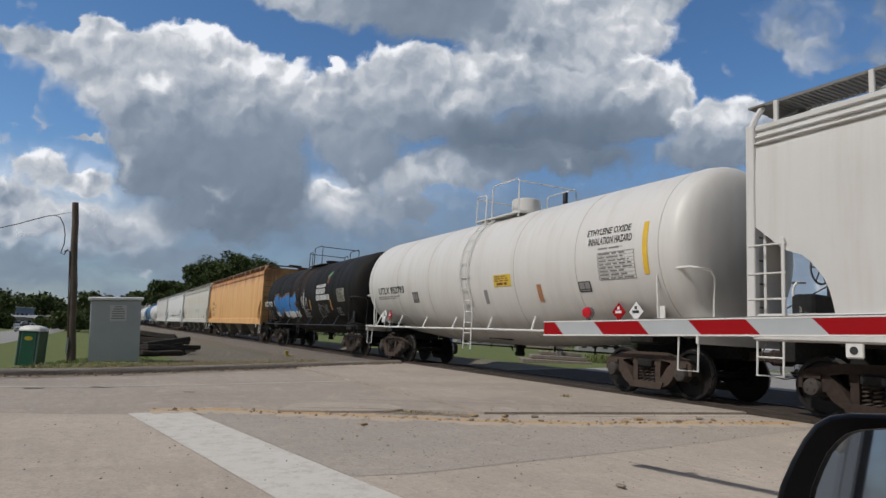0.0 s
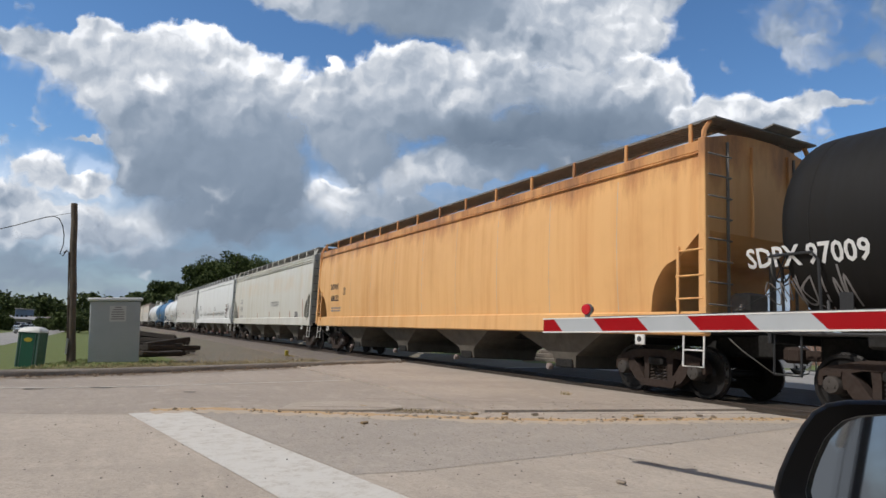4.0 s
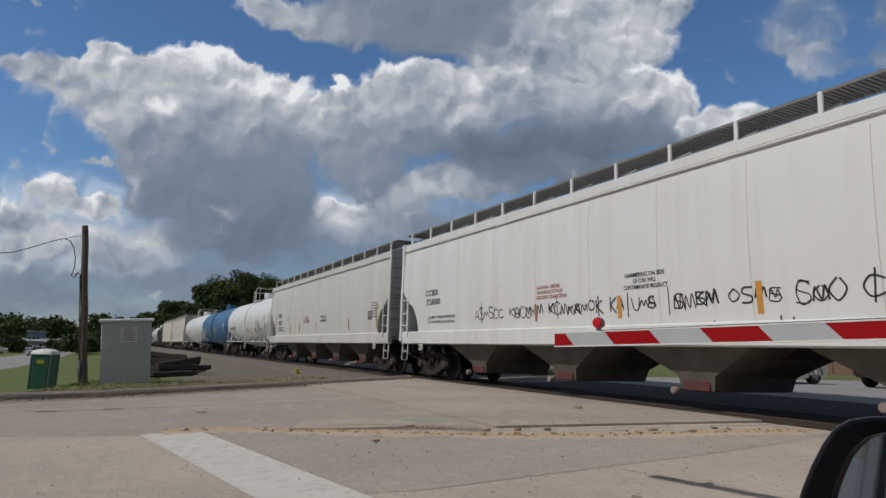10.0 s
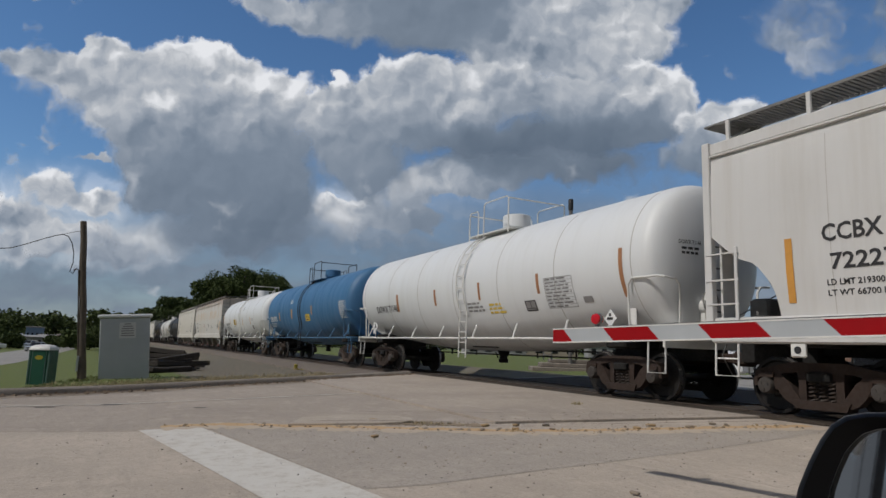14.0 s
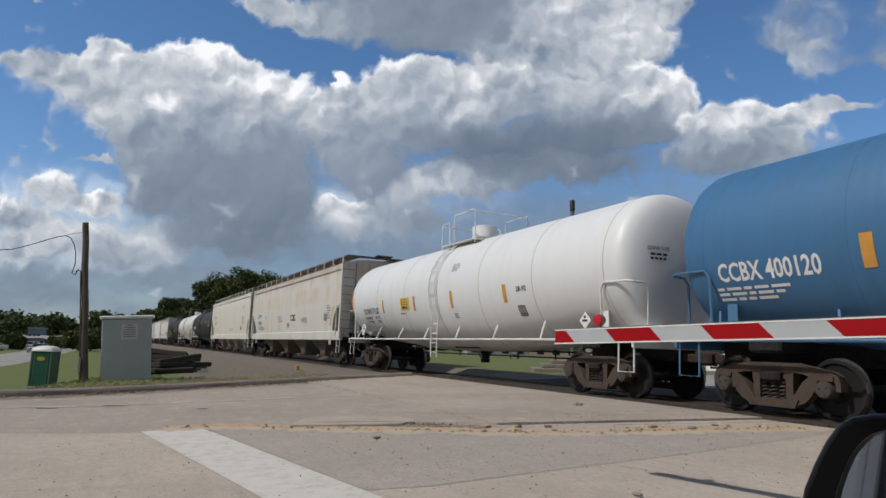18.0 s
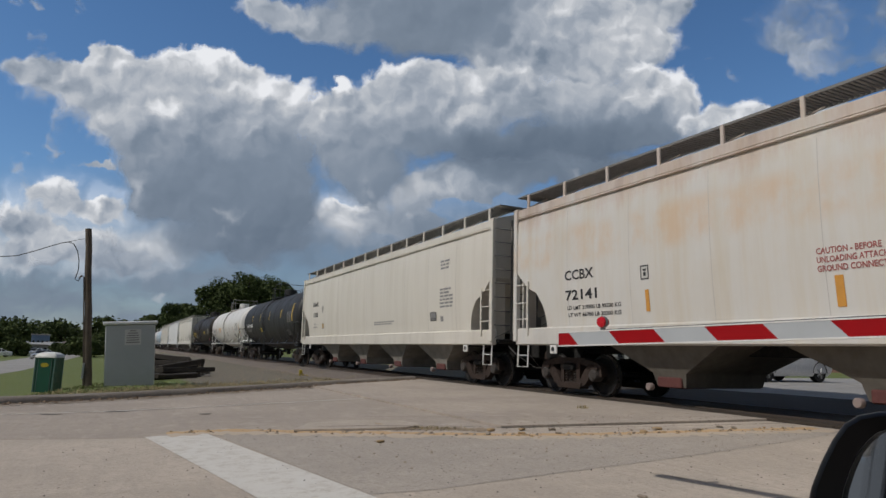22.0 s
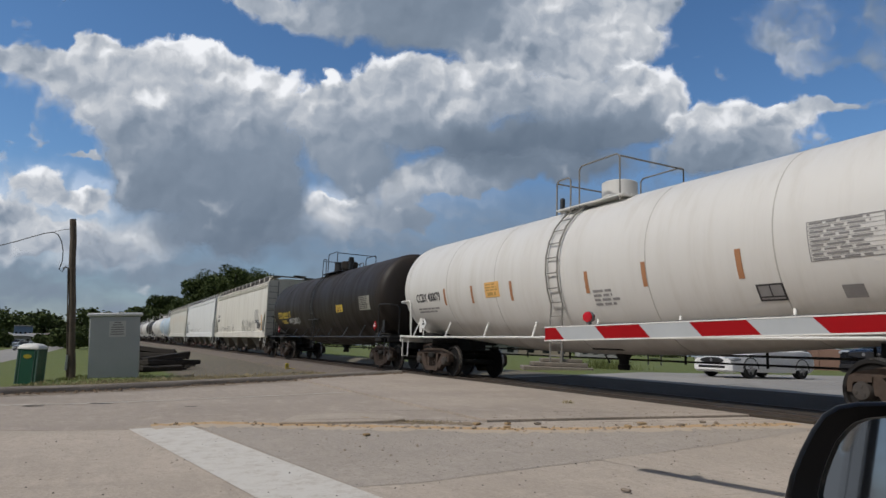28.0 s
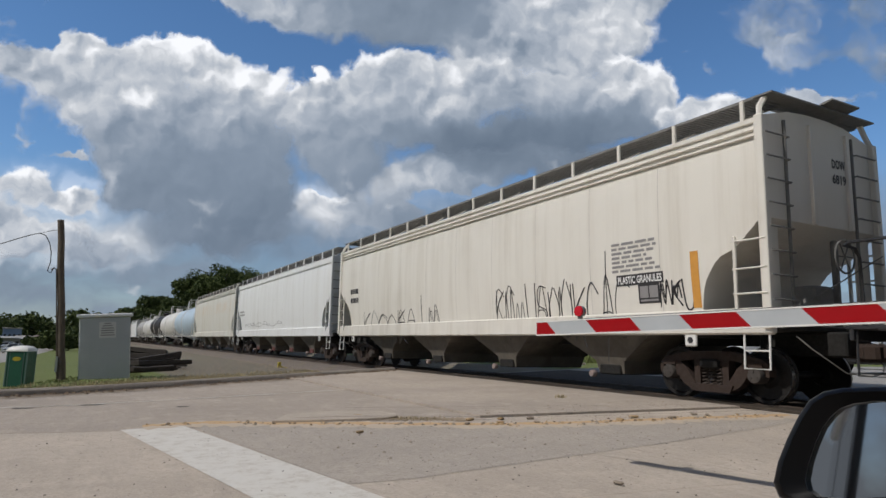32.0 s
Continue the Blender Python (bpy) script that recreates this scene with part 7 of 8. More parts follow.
def sleeper_stack():
    rnd = random.Random(5)
    bm = bmesh.new()
    cbox(bm, 0, 0, 0, 2.5, 0.24, 0.18, 0.02)
    me = mesh_of("old_sleeper", bm, M["old_tie"], False)
    # x, y, height of the middle, turn, tip
    rows = [(1.95, 23.1, 0, 36, 0), (2.1, 23.5, 0, 40, 0), (1.9, 23.8, 0, 33, 0), (1.9, 22.85, 0, 24, 0), (2.05, 23.4, 1, 37, -3), (2.2, 23.7, 1, 31, -3), (1.9, 24.1, 1, 42, -2),
            (2.1, 23.65, 2, 34, -5), (2.0, 25.6, 0, -16, 0), (2.1, 26.0, 0, -20, 0), (1.9, 26.4, 0, -14, 0), (2.2, 26.8, 0, -22, 0), (2.0, 25.7, 1, -18, 2), (1.85, 26.1, 1, -12, 1), (2.15, 26.5, 1, -24, 2),
            (1.8, 25.8, 2, -22, 2), (2.0, 26.3, 2, -14, 2), (1.7, 26.0, 3, -18, 3), (1.55, 26.4, 3, -26, 2), (1.9, 24.9, 0, 4, 0), (1.75, 25.1, 1, -8, 1)]
    for x, y, level, yaw, tip in rows:
        ob = new("old_sleeper", me)
        ob.matrix_local = pose(x + rnd.uniform(-0.1, 0.1), y, ground_z(x, y) + 0.07 + level * 0.185, rnd.uniform(-14, 14), tip + rnd.uniform(-3.5, 3.5), yaw + rnd.uniform(-15, 15))
        ob.scale = (rnd.uniform(0.6, 1.0), rnd.uniform(0.8, 1.1), rnd.uniform(0.75, 1.05))
        tagged(ob, "old dark creosoted railway sleeper in a loose stack", "sleeper", "stacked sleepers")


M["old_tie"] = plain("creosoted_timber", (0.040, 0.033, 0.027), 0.9, 0, 0.35, 8)
sleeper_stack()


def marker():
    x, y = 8.25, 31.6
    root = base("track_marker", pose(x, y, -0.42), "small bright yellow marker post beside the track", "marker")
    bm = bmesh.new()
    cbox(bm, 0, 0, 0.14, 0.16, 0.10, 0.28, 0.02)
    part("post", bm, M["toilet_gold"], root)
    bm = bmesh.new()
    cbox(bm, 0.16, 0, 0.07, 0.5, 0.08, 0.07, 0.02, Matrix.Rotation(radians(12), 4, "Y"))
    part("lever", bm, M["toilet_gold"], root)


marker()


# ---- trees ----
def leaf_material():
    n = Nodes("oak_leaves")
    g = n.node("ShaderNodeNewGeometry").outputs["Random Per Island"]
    c = n.mix(g, (0.036, 0.054, 0.018), (0.092, 0.118, 0.038))
    n.bsdf.inputs["Specular IOR Level"].default_value = 0.2
    return n.done(c, 0.75)


M["leaf"] = leaf_material()
M["bark"] = plain("bark", (0.08, 0.065, 0.05), 0.95, 0, 0.3, 3)


def tree(x, y, z, height, width, seed, label, leaf=0.7, count=5200, low=0.28):
    rnd = random.Random(seed)
    root = base("tree", pose(x, y, z), label, "tree", "trees behind the track")
    bm = bmesh.new()
    tube(bm, [(0, 0, 0), (0.1, 0, height * 0.2), (-0.1, 0.1, height * 0.42), (0.05, 0, height * 0.6)], height * 0.035, 8, True, height * 0.012)
    blobs = []
    half = width * 0.5
    for i in range(46):
        a, e = i * 2.399 + rnd.uniform(-0.3, 0.3), (i + 0.5) / 46
        ring = math.sqrt(1 - (1 - e) ** 2)
        k = rnd.uniform(0.72, 1.0)
        r = width * rnd.uniform(0.09, 0.15)
        h = height * low + (height * (1 - low)) * math.sqrt(max(0.0, 1 - (e * 0.985) ** 2)) * k - r * 0.6
        blobs.append((Vector((half * ring * k * math.cos(a) * 0.86, half * ring * k * math.sin(a) * 0.86, max(height * low, h))), r))
    for c, r in blobs[::5]:
        tube(bm, [(0, 0, height * 0.3), (c.x * 0.4, c.y * 0.4, height * 0.3 + (c.z - height * 0.3) * 0.6), tuple(c)], height * 0.014, 6, True, height * 0.004)
    part("trunk", bm, M["bark"], root)
    verts, faces = [], []
    for i in range(count):
        c, r = blobs[rnd.randrange(len(blobs))]
        v = Vector((rnd.gauss(0, 1), rnd.gauss(0, 1), rnd.gauss(0, 1))).normalized() * r * rnd.uniform(0.55, 1.1)
        p = c + Vector((v.x, v.y, v.z * 0.8))
        if i % 4 == 0:  # leaves inside the crown
            p = Vector((p.x * rnd.uniform(0.2, 1), p.y * rnd.uniform(0.2, 1), height * low + (p.z - height * low) * rnd.uniform(0.2, 1)))
        s = leaf * rnd.uniform(0.5, 1.3)
        a = Vector((rnd.gauss(0, 1), rnd.gauss(0, 1), rnd.gauss(0, 0.7))).normalized()
        b = a.cross(Vector((rnd.gauss(0, 1), rnd.gauss(0, 1), rnd.gauss(0, 1)))).normalized()
        k = len(verts)
        verts += [tuple(p - a * s * 0.5), tuple(p + b * s * 0.35), tuple(p + a * s * 0.5), tuple(p - b * s * 0.35)]
        faces.append((k, k + 1, k + 2, k + 3))
    me = bpy.data.meshes.new("crown")
    me.from_pydata(verts, [], faces)
    me.materials.append(M["leaf"])
    ob = new("crown", me)
    ob.parent = root


OAK = "dark green spreading oak behind the railway"
for az, dist, h, w, seed in ((9.6, 130, 15.0, 15, 1), (11.6, 132, 14.3, 12, 2), (7.8, 133, 13.4, 11, 3), (13.2, 138, 10.5, 9, 4), (4.75, 215, 14.0, 13.5, 5), (3.3, 235, 11.0, 12, 6), (5.9, 190, 11.2, 10, 7), (14.5, 150, 9, 14, 8)):
    tree(dist * math.sin(radians(az)), dist * math.cos(radians(az)), -0.9, h + 0.9, w, seed, OAK, 0.42 if dist < 160 else 0.62, 21000, 0.15)
for i in range(26):
    az, dist = -14 + i * 0.66 + random.uniform(-0.2, 0.2), 225 + random.uniform(-20, 30)
    h = 9.4 + 2.4 * math.sin(i * 1.3) + random.uniform(-1.2, 1.2) - (2.6 if 15 < i < 19 else 0)
    tree(dist * math.sin(radians(az)), dist * math.cos(radians(az)), -1.8, h, 13, 40 + i, "dark green tree in the distant tree line", 1.0, 1500, 0.05)
for az, dist, h, w, seed in ((-7.8, 150, 5.8, 9, 131), (-6.4, 140, 3.0, 5, 132), (-2.0, 142, 3.8, 7, 133), (-0.3, 150, 4.6, 8, 134), (-3.6, 158, 2.6, 4, 135)):
    tree(dist * math.sin(radians(az)), dist * math.cos(radians(az)), -1.8, h, w, seed, "leafy green tree standing before the far houses", 0.55, 5000, 0.08)
for i in range(24):
    az, dist = 16 + i * 2.1 + random.uniform(-0.5, 0.5), 260 + random.uniform(-20, 30)
    tree(dist * math.sin(radians(az)), dist * math.cos(radians(az)), -0.5, 8 + random.uniform(-2, 2), 16, 80 + i, "dark green tree in the distant tree line", 1.1, 1100, 0.05)


# ---- vehicles waiting beyond the track ----
def glass_material():
    n = Nodes("dark_window_glass")
    return n.done((0.012, 0.014, 0.016), 0.06)


M["glass"] = glass_material()
M["tyre"] = plain("tyre_rubber", (0.02, 0.02, 0.02), 0.85)
M["rim"] = plain("alloy_rim", (0.42, 0.42, 0.43), 0.35, 0.7)
M["white_car"] = plain("white_car_paint", (0.76, 0.76, 0.76), 0.25, 0, 0.01)
M["dark_car"] = plain("dark_car_paint", (0.010, 0.011, 0.014), 0.22, 0, 0.05)
M["silver_car"] = plain("silver_car_paint", (0.40, 0.41, 0.42), 0.3, 0.3, 0.05)
M["lamp_glass"] = plain("headlamp", (0.42, 0.44, 0.46), 0.10, 0.2, 0.15, 14)
M["trim_black"] = plain("black_trim", (0.02, 0.02, 0.022), 0.5)


def motor_car(name, m, paint, label, length, width, deck, cabin, wheel=0.31, clear=0.20, front_bar=False, group="waiting vehicles"):
    """A car facing -x. deck: (x, height of the body's top edge); cabin: (x, height) of the roof line."""
    root = base(name, m, label, "car", group)
    hw = width / 2
    xs = [p[0] for p in deck]
    bm = bmesh.new()
    rings = []
    for x in sorted(set(xs + span(-length / 2, length / 2, 14))):
        top = float(np.interp(x, xs, [p[1] for p in deck]))
        taper = 1 - 0.16 * max(0, abs(x) / (length / 2) - 0.72) / 0.28
        low = clear + 0.10 * max(0, abs(x) / (length / 2) - 0.85) / 0.15
        w = hw * taper
        rings.append([bm.verts.new((x, y, z)) for y, z in ((-w * 0.92, low), (-w, low + 0.12), (-w, (low + top) / 2), (-w * 0.97, top - 0.06), (-w * 0.86, top), (w * 0.86, top), (w * 0.97, top - 0.06), (w, (low + top) / 2), (w, low + 0.12), (w * 0.92, low))])
    skin(bm, rings)
    body = part("body", bm, M[paint], root)
    # cabin: glass sides with a painted roof and pillars
    cx = [p[0] for p in cabin]
    bm = bmesh.new()
    rings = []
    for x in span(cx[0], cx[-1], 12):
        z = float(np.interp(x, cx, [p[1] for p in cabin]))
        low = float(np.interp(x, xs, [p[1] for p in deck])) - 0.03
        z = max(z, low + 0.01)
        k = 0.86 - 0.13 * (z - low) / 0.5
        rings.append([bm.verts.new((x, s * hw * kk, zz)) for s, kk, zz in ((-1, 0.88, low), (-1, k, z - 0.03), (-1, k - 0.06, z), (1, k - 0.06, z), (1, k, z - 0.03), (1, 0.88, low))])
    skin(bm, rings)
    part("window_glass", bm, M["glass"], root, "dark tinted windows")
    bm = bmesh.new()
    top = [(x, z) for x, z in cabin if z > max(p[1] for p in cabin) - 0.22]
    rings = []
    for x, z in top:
        rings.append([bm.verts.new((x, y, zz)) for y, zz in ((-hw * 0.74, z - 0.05), (-hw * 0.70, z + 0.012), (hw * 0.70, z + 0.012), (hw * 0.74, z - 0.05))])
    skin(bm, rings)
    part("roof", bm, M[paint], root)
    for s in (-1, 1):
        for i in (0, len(cabin) // 2, len(cabin) - 1):
            a, b = (cabin[i], cabin[i + 1]) if i < len(cabin) - 1 else (cabin[i], cabin[i - 1])
            if i == len(cabin) // 2:
                b = (a[0], a[1])
                a = (a[0] + 0.06, float(np.interp(a[0], xs, [p[1] for p in deck])))
            bm = bmesh.new()
            tube(bm, [(a[0], s * hw * 0.885, a[1]), (b[0], s * hw * 0.745, b[1])], 0.035, 6)
            part("pillar", bm, M[paint], root)
        bm = bmesh.new()
        cbox(bm, cx[0] + 0.35, s * (hw + 0.08), float(np.interp(cx[0] + 0.35, xs, [p[1] for p in deck])) + 0.10, 0.12, 0.18, 0.12, 0.03)
        part("door_mirror", bm, M[paint], root)
        bm = bmesh.new()
        cbox(bm, -length / 2 + 0.24, s * hw * 0.70, deck[0][1] - 0.01, 0.46, 0.40, 0.17, 0.06)
        part("headlight", bm, M["lamp_glass"], root)
    bm = bmesh.new()
    spun(bm, [(0.9, -0.02), (1.0, 0.0), (1.0, 0.10)], 20, "X", Matrix.Translation((-length / 2 - 0.03, 0, deck[0][1] - 0.06)) @ Matrix.Diagonal((1, width * 0.27, 0.10, 1)))
    grille = part("grille", bm, M["trim_black"], root)
    bm = bmesh.new()
    spun(bm, [(0.045, -0.012), (0.055, 0.0), (0.055, 0.03)], 14, "X", Matrix.Translation((-length / 2 - 0.05, 0, deck[0][1] - 0.06)))
    part("badge", bm, M["rim"], grille, "plain round bright badge")
    bm = bmesh.new()
    cbox(bm, -length / 2 - 0.03, 0, clear + 0.15, 0.06, width * 0.62, 0.085, 0.02)
    part("air_intake", bm, M["trim_black"], root)
    bm = bmesh.new()
    cbox(bm, -length / 2 + 0.16, 0, clear + 0.13, 0.40, width * 0.90, 0.30, 0.07)
    part("bumper", bm, M["trim_black"] if front_bar else M[paint], root)
    for x in (-length * 0.31, length * 0.30):
        for s in (-1, 1):
            bm = bmesh.new()
            spun(bm, [(wheel * 0.6, -0.1), (wheel * 0.95, -0.1), (wheel, -0.07), (wheel, 0.07), (wheel * 0.95, 0.1), (wheel * 0.6, 0.1)], 22, "Y", Matrix.Translation((x, s * (hw - 0.11), wheel)))
            w = part("wheel", bm, M["tyre"], root)
            bm = bmesh.new()
            spun(bm, [(wheel * 0.62, -0.02), (wheel * 0.55, 0.0), (wheel * 0.12, s * 0.015)], 18, "Y", Matrix.Translation((x, s * (hw - 0.03), wheel)))
            for k in range(5):
                a = radians(72 * k)
                tube(bm, [(x, s * (hw + 0.0), wheel), (x + wheel * 0.58 * math.cos(a), s * (hw + 0.0), wheel + wheel * 0.58 * math.sin(a))], 0.03, 5)
            part("rim", bm, M["rim"], w)
            bm = bmesh.new()
            tube(bm, [(x + (wheel + 0.05) * math.cos(a), s * (hw - 0.005), wheel + (wheel + 0.05) * math.sin(a)) for a in span(0, math.pi, 10)], 0.02, 5)
            part("wheel_arch", bm, M["trim_black"], body)
    return root


def zfar(x):
    return far_z(x)


motor_car("hatchback", pose(20.25, 15.0, zfar(20), 0, 0, -1), "white_car", "small white two-door hatchback waiting at the crossing", 4.25, 1.72,
          [(-2.12, 0.62), (-1.9, 0.72), (-1.0, 0.88), (-0.5, 0.93), (1.3, 0.98), (1.9, 0.96), (2.12, 0.80)], [(-0.95, 0.88), (-0.25, 1.28), (0.3, 1.42), (1.0, 1.38), (1.75, 1.05)])
motor_car("suv", pose(23.6, 11.85, zfar(23), 0, 0, -1), "dark_car", "dark blue sport utility vehicle waiting at the crossing", 4.7, 1.88,
          [(-2.35, 0.95), (-2.2, 1.05), (-1.1, 1.12), (-0.7, 1.15), (2.2, 1.15), (2.35, 1.0)], [(-0.95, 1.12), (-0.35, 1.68), (0.3, 1.78), (1.9, 1.76), (2.25, 1.2)], 0.37, 0.33, True)

# cars and buildings far off on the low ground
for i, (x, y, paint, turn) in enumerate(((-9.6, 118, "silver_car", 70), (-13.5, 150, "white_car", 60), (-9.0, 196, "dark_car", 85), (-17.0, 128, "white_car", 10))):
    motor_car("sedan", pose(x, y, -1.75, 0, 0, turn), paint, {"silver_car": "silver", "white_car": "white", "dark_car": "dark"}[paint] + " sedan parked far off beside the side street", 4.5, 1.8,
              [(-2.25, 0.65), (-2.0, 0.75), (-1.0, 0.9), (1.2, 0.95), (2.25, 0.9)], [(-0.9, 0.9), (-0.3, 1.4), (0.7, 1.42), (1.5, 0.95)], group="distant cars")


def building(name, x, y, z, w, d, h, turn, wall, roof, label, windows=4, pitched=0.0):
    root = base(name, pose(x, y, z, 0, 0, turn), label, "building", "distant buildings")
    bm = bmesh.new()
    cbox(bm, 0, 0, h / 2, w, d, h, 0.05)
    part("wall", bm, wall, root)
    bm = bmesh.new()
    if pitched:
        a = [bm.verts.new((sx * (w / 2 + 0.4), y2, z2)) for sx in (-1,) for y2, z2 in ((-d / 2 - 0.4, h), (0, h + pitched), (d / 2 + 0.4, h))]
        b = [bm.verts.new((w / 2 + 0.4, y2, z2)) for y2, z2 in ((-d / 2 - 0.4, h), (0, h + pitched), (d / 2 + 0.4, h))]
        skin(bm, [a, b])
    else:
        cbox(bm, 0, 0, h + 0.1, w + 0.4, d + 0.4, 0.25, 0.05)
    part("roof", bm, roof, root)
    for i in range(windows):
        bm = bmesh.new()
        cbox(bm, -w / 2 + (i + 0.5) * w / windows, -d / 2, h * 0.5, w / windows * 0.45, 0.08, h * 0.4, 0.02)
        win = part("window", bm, M["trim_black"], root)
        bm = bmesh.new()
        cbox(bm, -w / 2 + (i + 0.5) * w / windows, -d / 2 - 0.03, h * 0.5, w / windows * 0.4, 0.06, h * 0.34, 0.02)
        part("pane", bm, M["glass"], win)


WALLS = {k: plain("wall_" + k, c, 0.8, 0, 0.12, 0.5) for k, c in (("white", (0.30, 0.30, 0.30)), ("grey", (0.30, 0.29, 0.28)), ("tan", (0.36, 0.31, 0.25)), ("blue", (0.20, 0.28, 0.42)), ("brick", (0.22, 0.13, 0.10)), ("brown", (0.14, 0.11, 0.09)))}


def at(az, dist):
    return dist * math.sin(radians(az)), dist * math.cos(radians(az))


for az, dist, w, d, h, turn, wall, roof, label, pitched in (
        (-5.2, 165, 5.0, 6, 2.1, 5, "white", "white", "low white trailer building far off", 0.4), (-3.9, 172, 4, 6, 1.9, 5, "white", "grey", "low white shed far off", 0.8),
        (-2.6, 172, 4.5, 7, 1.7, -5, "tan", "brown", "brown-roofed house far off", 1.2), (-6.6, 170, 5, 6, 2.2, 0, "grey", "white", "grey warehouse with a white roof far off", 0.5),
        (-4.9, 180, 3.6, 5, 4.2, 0, "blue", "grey", "blue-fronted building far off", 0.0), (-1.2, 185, 5, 6, 1.6, 5, "grey", "brown", "grey house far off", 1.0),
        (31.6, 100, 9, 7, 1.9, 40, "white", "grey", "low white building beyond the field", 0.6), (41.3, 100, 6, 6, 2.2, 40, "white", "grey", "small white building beyond the field", 0.5),
        (36, 110, 10, 7, 1.9, 40, "tan", "brown", "tan house beyond the field", 1.0)):
    x, y = at(az, dist)
    building("house", x, y, -1.75 if az < 0 else 0.0, w, d, h, -az if az < 20 else -az + turn * 0.2, WALLS[wall], WALLS[roof], label, 4, pitched)


def low_wall():
    root = base("brick_wall", pose(50.6, 32.2, 0.1, 0, 0, -58), "low red-brown brick wall beyond the road", "wall")
    for i in range(4, 9):
        bm = bmesh.new()
        cbox(bm, -12 + i * 2.7, 0, 0.85, 2.66, 0.25, 1.7, 0.03)
        part("panel", bm, WALLS["brick"], root)
    for i in range(4, 10):
        bm = bmesh.new()
        cbox(bm, -13.35 + i * 2.7, 0, 0.92, 0.4, 0.4, 1.9, 0.03)
        part("pillar", bm, WALLS["brick"], root)


low_wall()


def slab_stack():
    root = base("concrete_base", pose(17.5, 22.6, 0.04, 0, 0, -30), "stepped dark concrete base standing on the grass", "concrete base")
    for i, (w, d, z, h) in enumerate(((2.9, 1.9, 0.10, 0.2), (2.3, 1.5, 0.29, 0.18), (1.7, 1.1, 0.46, 0.16))):
        bm = bmesh.new()
        cbox(bm, 0.1 * i, 0, z, w, d, h, 0.03)
        part("step", bm, KERBSTONE, root)


slab_stack()


def steel_mast():
    root = base("steel_mast", pose(17.35, 22.0, 0.3), "grey steel mast standing behind the concrete base", "mast")
    bm = bmesh.new()
    tube(bm, [(0, 0, -0.3), (0, 0, 6.7)], 0.085, 12)
    part("shaft", bm, M["gate_housing"], root)
    bm = bmesh.new()
    spun(bm, [(0.085, 6.68), (0.11, 6.70), (0.11, 7.12), (0.09, 7.18)], 12)
    part("cap", bm, M["trim_black"], root)


steel_mast()


blades("shrub", 900, lambda r: (r.gauss(21.3, 0.7), r.gauss(23.6, 0.5)), 0.4, M["weed"], "low scrubby bush on the grass", 61, ground_z)

# side street on the low ground
bm = bmesh.new()
rows = []
for y, x1, w in ((40, -9.6, 6.0), (60, -8.0, 6.0), (70, -7.2, 6.0), (124, -6.0, 6.4), (215, -4.8, 8.0), (300, -3.5, 8.0)):
    rows.append([bm.verts.new((x1 - w, y, -1.735)), bm.verts.new((x1 - w / 2, y, -1.72)), bm.verts.new((x1, y, -1.735))])
skin(bm, rows, caps=False, closed=False)
thing("side_street", bm, FARROAD, "grey side street running away beside the field", "road", kind="structure")


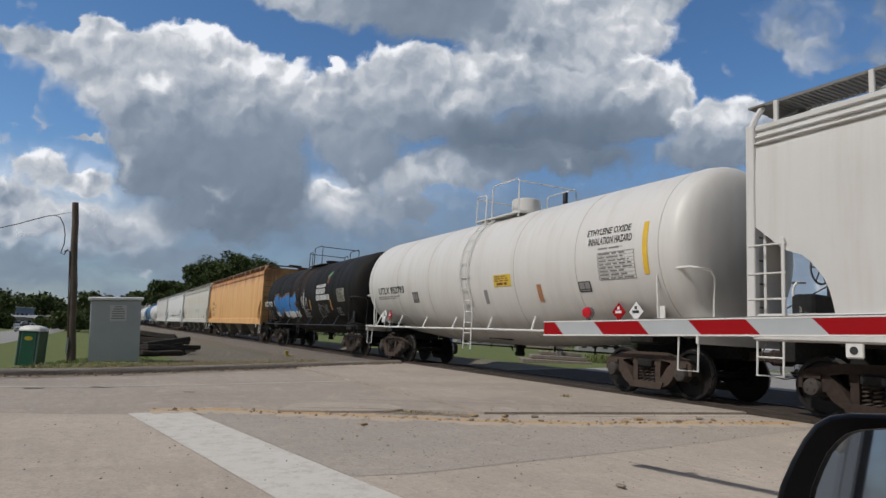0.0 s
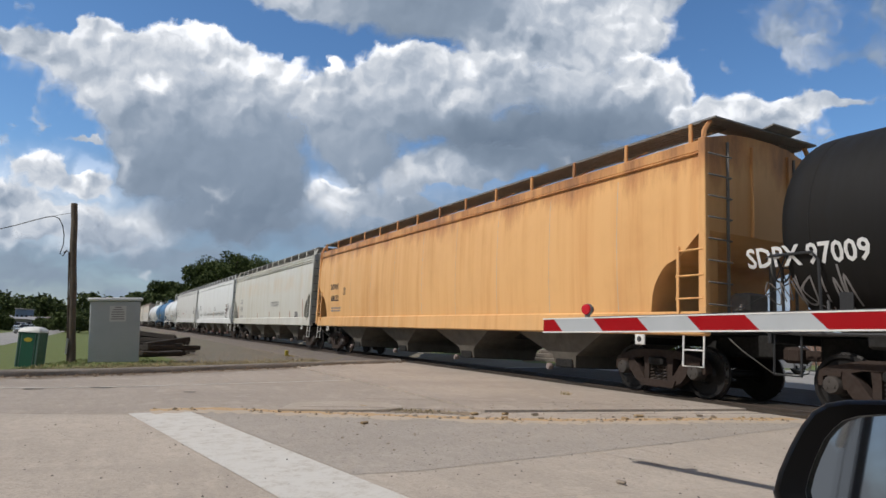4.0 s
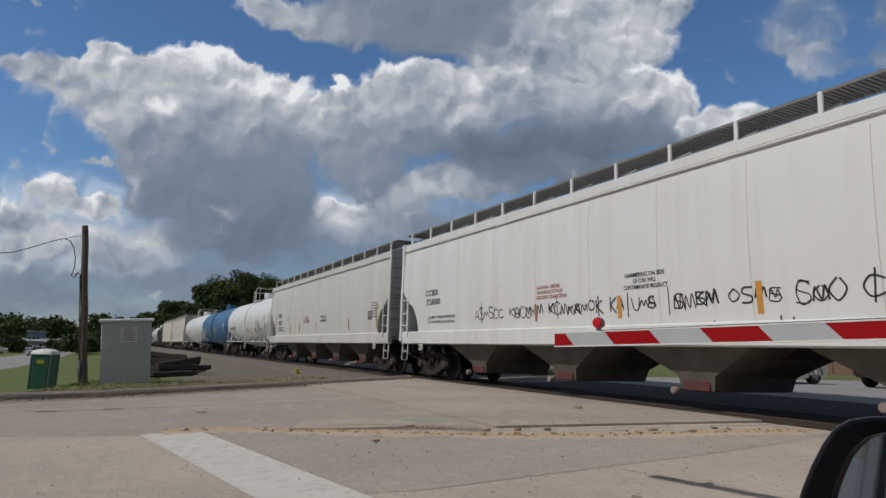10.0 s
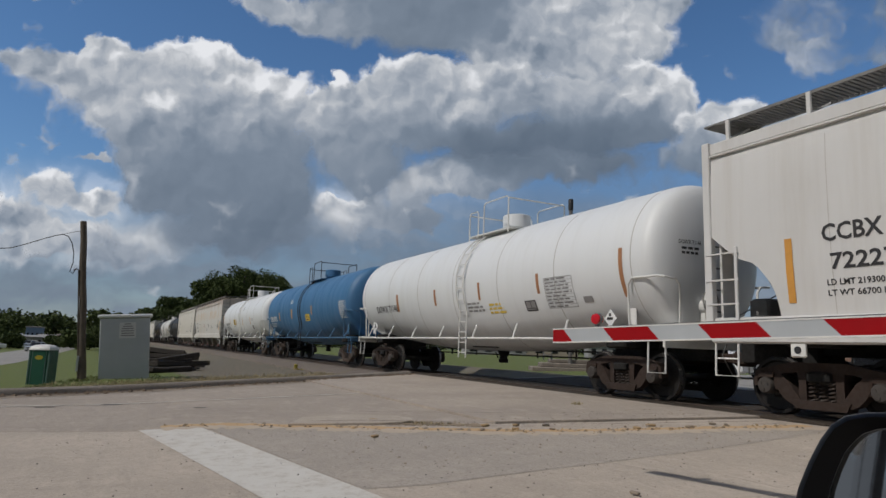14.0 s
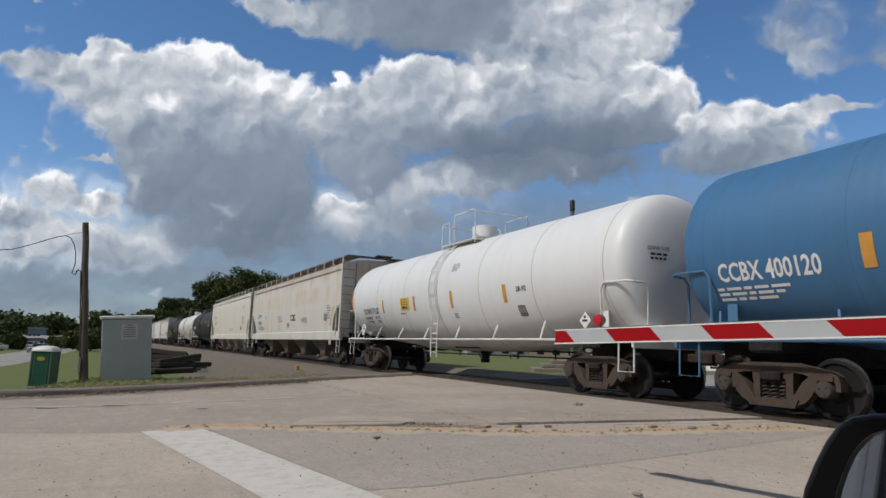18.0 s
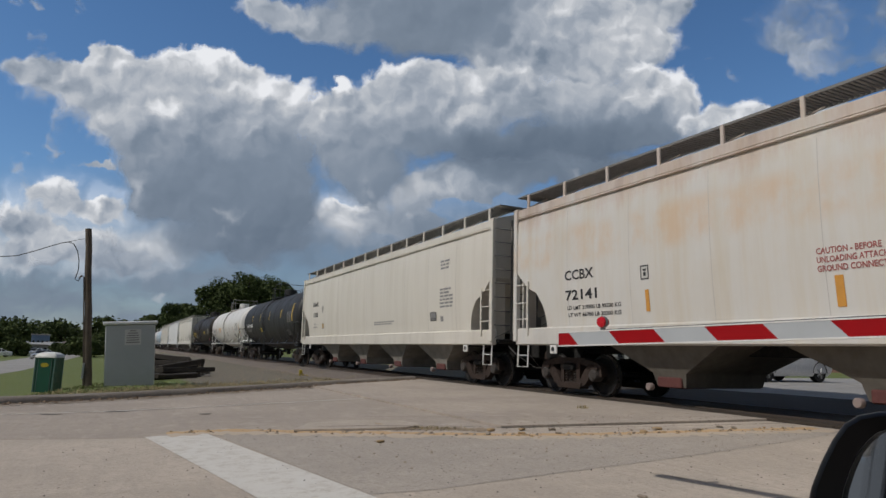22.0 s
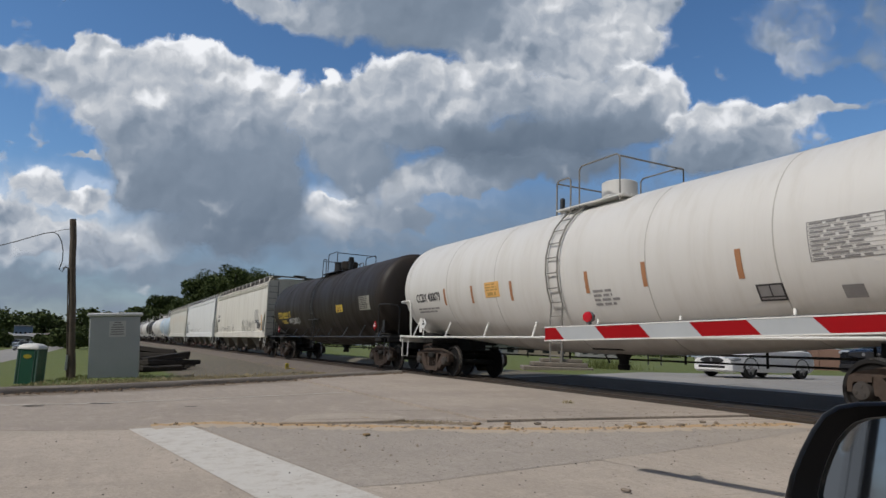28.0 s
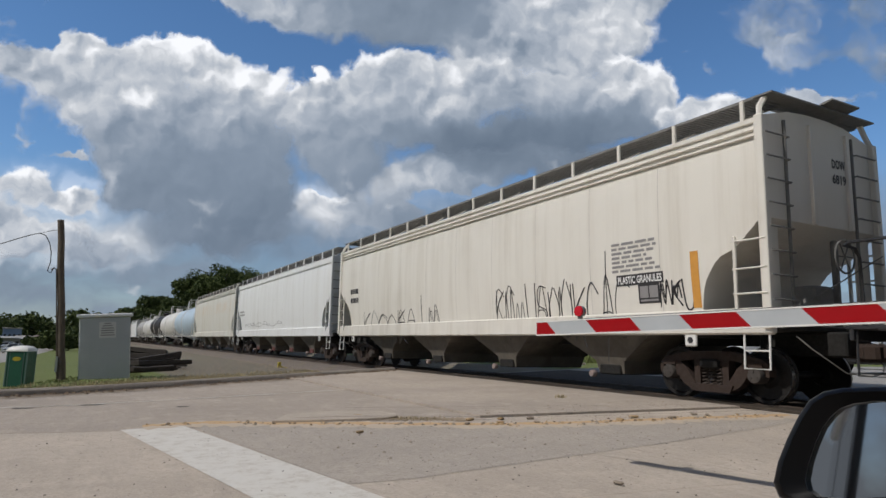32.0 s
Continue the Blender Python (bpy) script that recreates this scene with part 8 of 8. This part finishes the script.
# ---- the camera car's own door mirror ----
def mirror():
    right, down, fwd = Vector((0.8815, -0.4711, 0.0316)), Vector((0.1036, 0.1277, -0.9864)), Vector((0.4607, 0.8728, 0.1614))
    face = Vector((-0.955, -0.27, 0.12)).normalized()

    def way(x, y):
        return fwd + right * (x * 0.000876 + 0.6620) + down * (y * 0.000876 + 0.3490)
    centre = EYE + 0.75 * way(0, 0)
    door = base("car_door", Matrix.Translation(centre), "black car door with its outside mirror", "car door")
    outer = ((-155, 55), (-147, 18), (-130, -25), (-110, -65), (-90, -93), (-65, -108), (-30, -114), (30, -115), (110, -112), (150, -90), (160, -30), (150, 50), (110, 110), (-30, 115), (-110, 100), (-145, 80))
    inner = ((-96, 50), (-90, 20), (-80, -10), (-66, -42), (-50, -62), (-34, -76), (-10, -84), (30, -88), (100, -86), (126, -70), (132, -28), (124, 40), (96, 82), (-26, 86), (-74, 80), (-92, 68))

    def ring(bm, pts, s, back):
        """The outline on the mirror's plane, shrunk by s and set back along the line of sight."""
        out = []
        for x, y in pts:
            d = way(x * s, y * s)
            p = EYE + d * ((centre - EYE).dot(face) / d.dot(face))
            out.append(bm.verts.new(p + d * back - centre))
        return out
    bm = bmesh.new()
    rings = [ring(bm, inner, 1.0, 0.014), ring(bm, inner, 1.02, 0.0), ring(bm, outer, 0.93, -0.008), ring(bm, outer, 0.985, -0.004), ring(bm, outer, 1.0, 0.008), ring(bm, outer, 1.0, 0.03), ring(bm, outer, 0.93, 0.07), ring(bm, outer, 0.7, 0.10), ring(bm, outer, 0.3, 0.115)]
    skin(bm, rings)
    housing = part("mirror_housing", bm, M["mirror_black"], door, "glossy black housing")
    bm = bmesh.new()
    bm.faces.new(ring(bm, inner, 1.01, 0.010))
    part("mirror_glass", bm, M["mirror"], housing, "silvered mirror glass")
    bm = bmesh.new()
    cbox(bm, 0.35 - centre.x, 0.42 - centre.y, 0.16 - centre.z, 1.9, 0.10, 0.72, 0.03)
    part("door_panel", bm, M["dark_car"], door)
    bm = bmesh.new()
    # rear side window with its frame and the pillar, seen only in the mirror
    for x0, x1, name, mat in ((-0.42, -0.30, "pillar", "trim_black"), (-1.30, -0.44, "rear_window", "glass"), (-1.42, -1.32, "pillar", "trim_black"), (-2.4, -1.44, "rear_window", "glass")):
        a = bmesh.new()
        skin(a, [[a.verts.new(Vector((x, y + dy, z)) - centre) for x, y, z in ((x0, 0.445, 0.52), (x1, 0.445, 0.52), (x1, 0.37, 1.12), (x0, 0.37, 1.12))] for dy in (0, -0.02)])
        part(name, a, M[mat], door)
    a = bmesh.new()
    tube(a, [Vector((x, 0.37, 1.13)) - centre for x in (-2.4, -1.2, -0.3)], 0.02, 8)
    tube(a, [Vector((x, 0.455, 0.53)) - centre for x in (-2.4, -1.2, -0.3)], 0.015, 8)
    part("window_trim", a, M["rim"], door)
    tube(bm, [Vector((0.96, 0.44, 0.50)) - centre, Vector((0.95, 0.48, 0.60)) - centre, fwd * 0.06 - Vector((0, 0, 0.03))], 0.035, 8)
    part("mirror_arm", bm, M["mirror_black"], door)


n = Nodes("mirror_black")
n.bsdf.inputs["Specular IOR Level"].default_value = 0.12
M["mirror_black"] = n.done((0.003, 0.003, 0.0035), 0.35)
n = Nodes("mirror_silver")
M["mirror"] = n.done((0.52, 0.55, 0.58), 0.03, 1.0)
mirror()


# ---- what moves ----
def motions():
    for car in TRAIN:
        start = car.location.copy()
        walk(car, [(t, Matrix.Translation(start - Vector((0, SPEED * t, 0)))) for t in (0, 8, 16, 24, 32)])
    turns = [(i / 15, Matrix.Rotation(SPEED * i / 15 / 0.457, 4, "X")) for i in range(481)]
    for w, y in WHEELS:
        walk(w, [(t, Matrix.Translation((0, y, 0.457)) @ m) for t, m in turns])


motions()
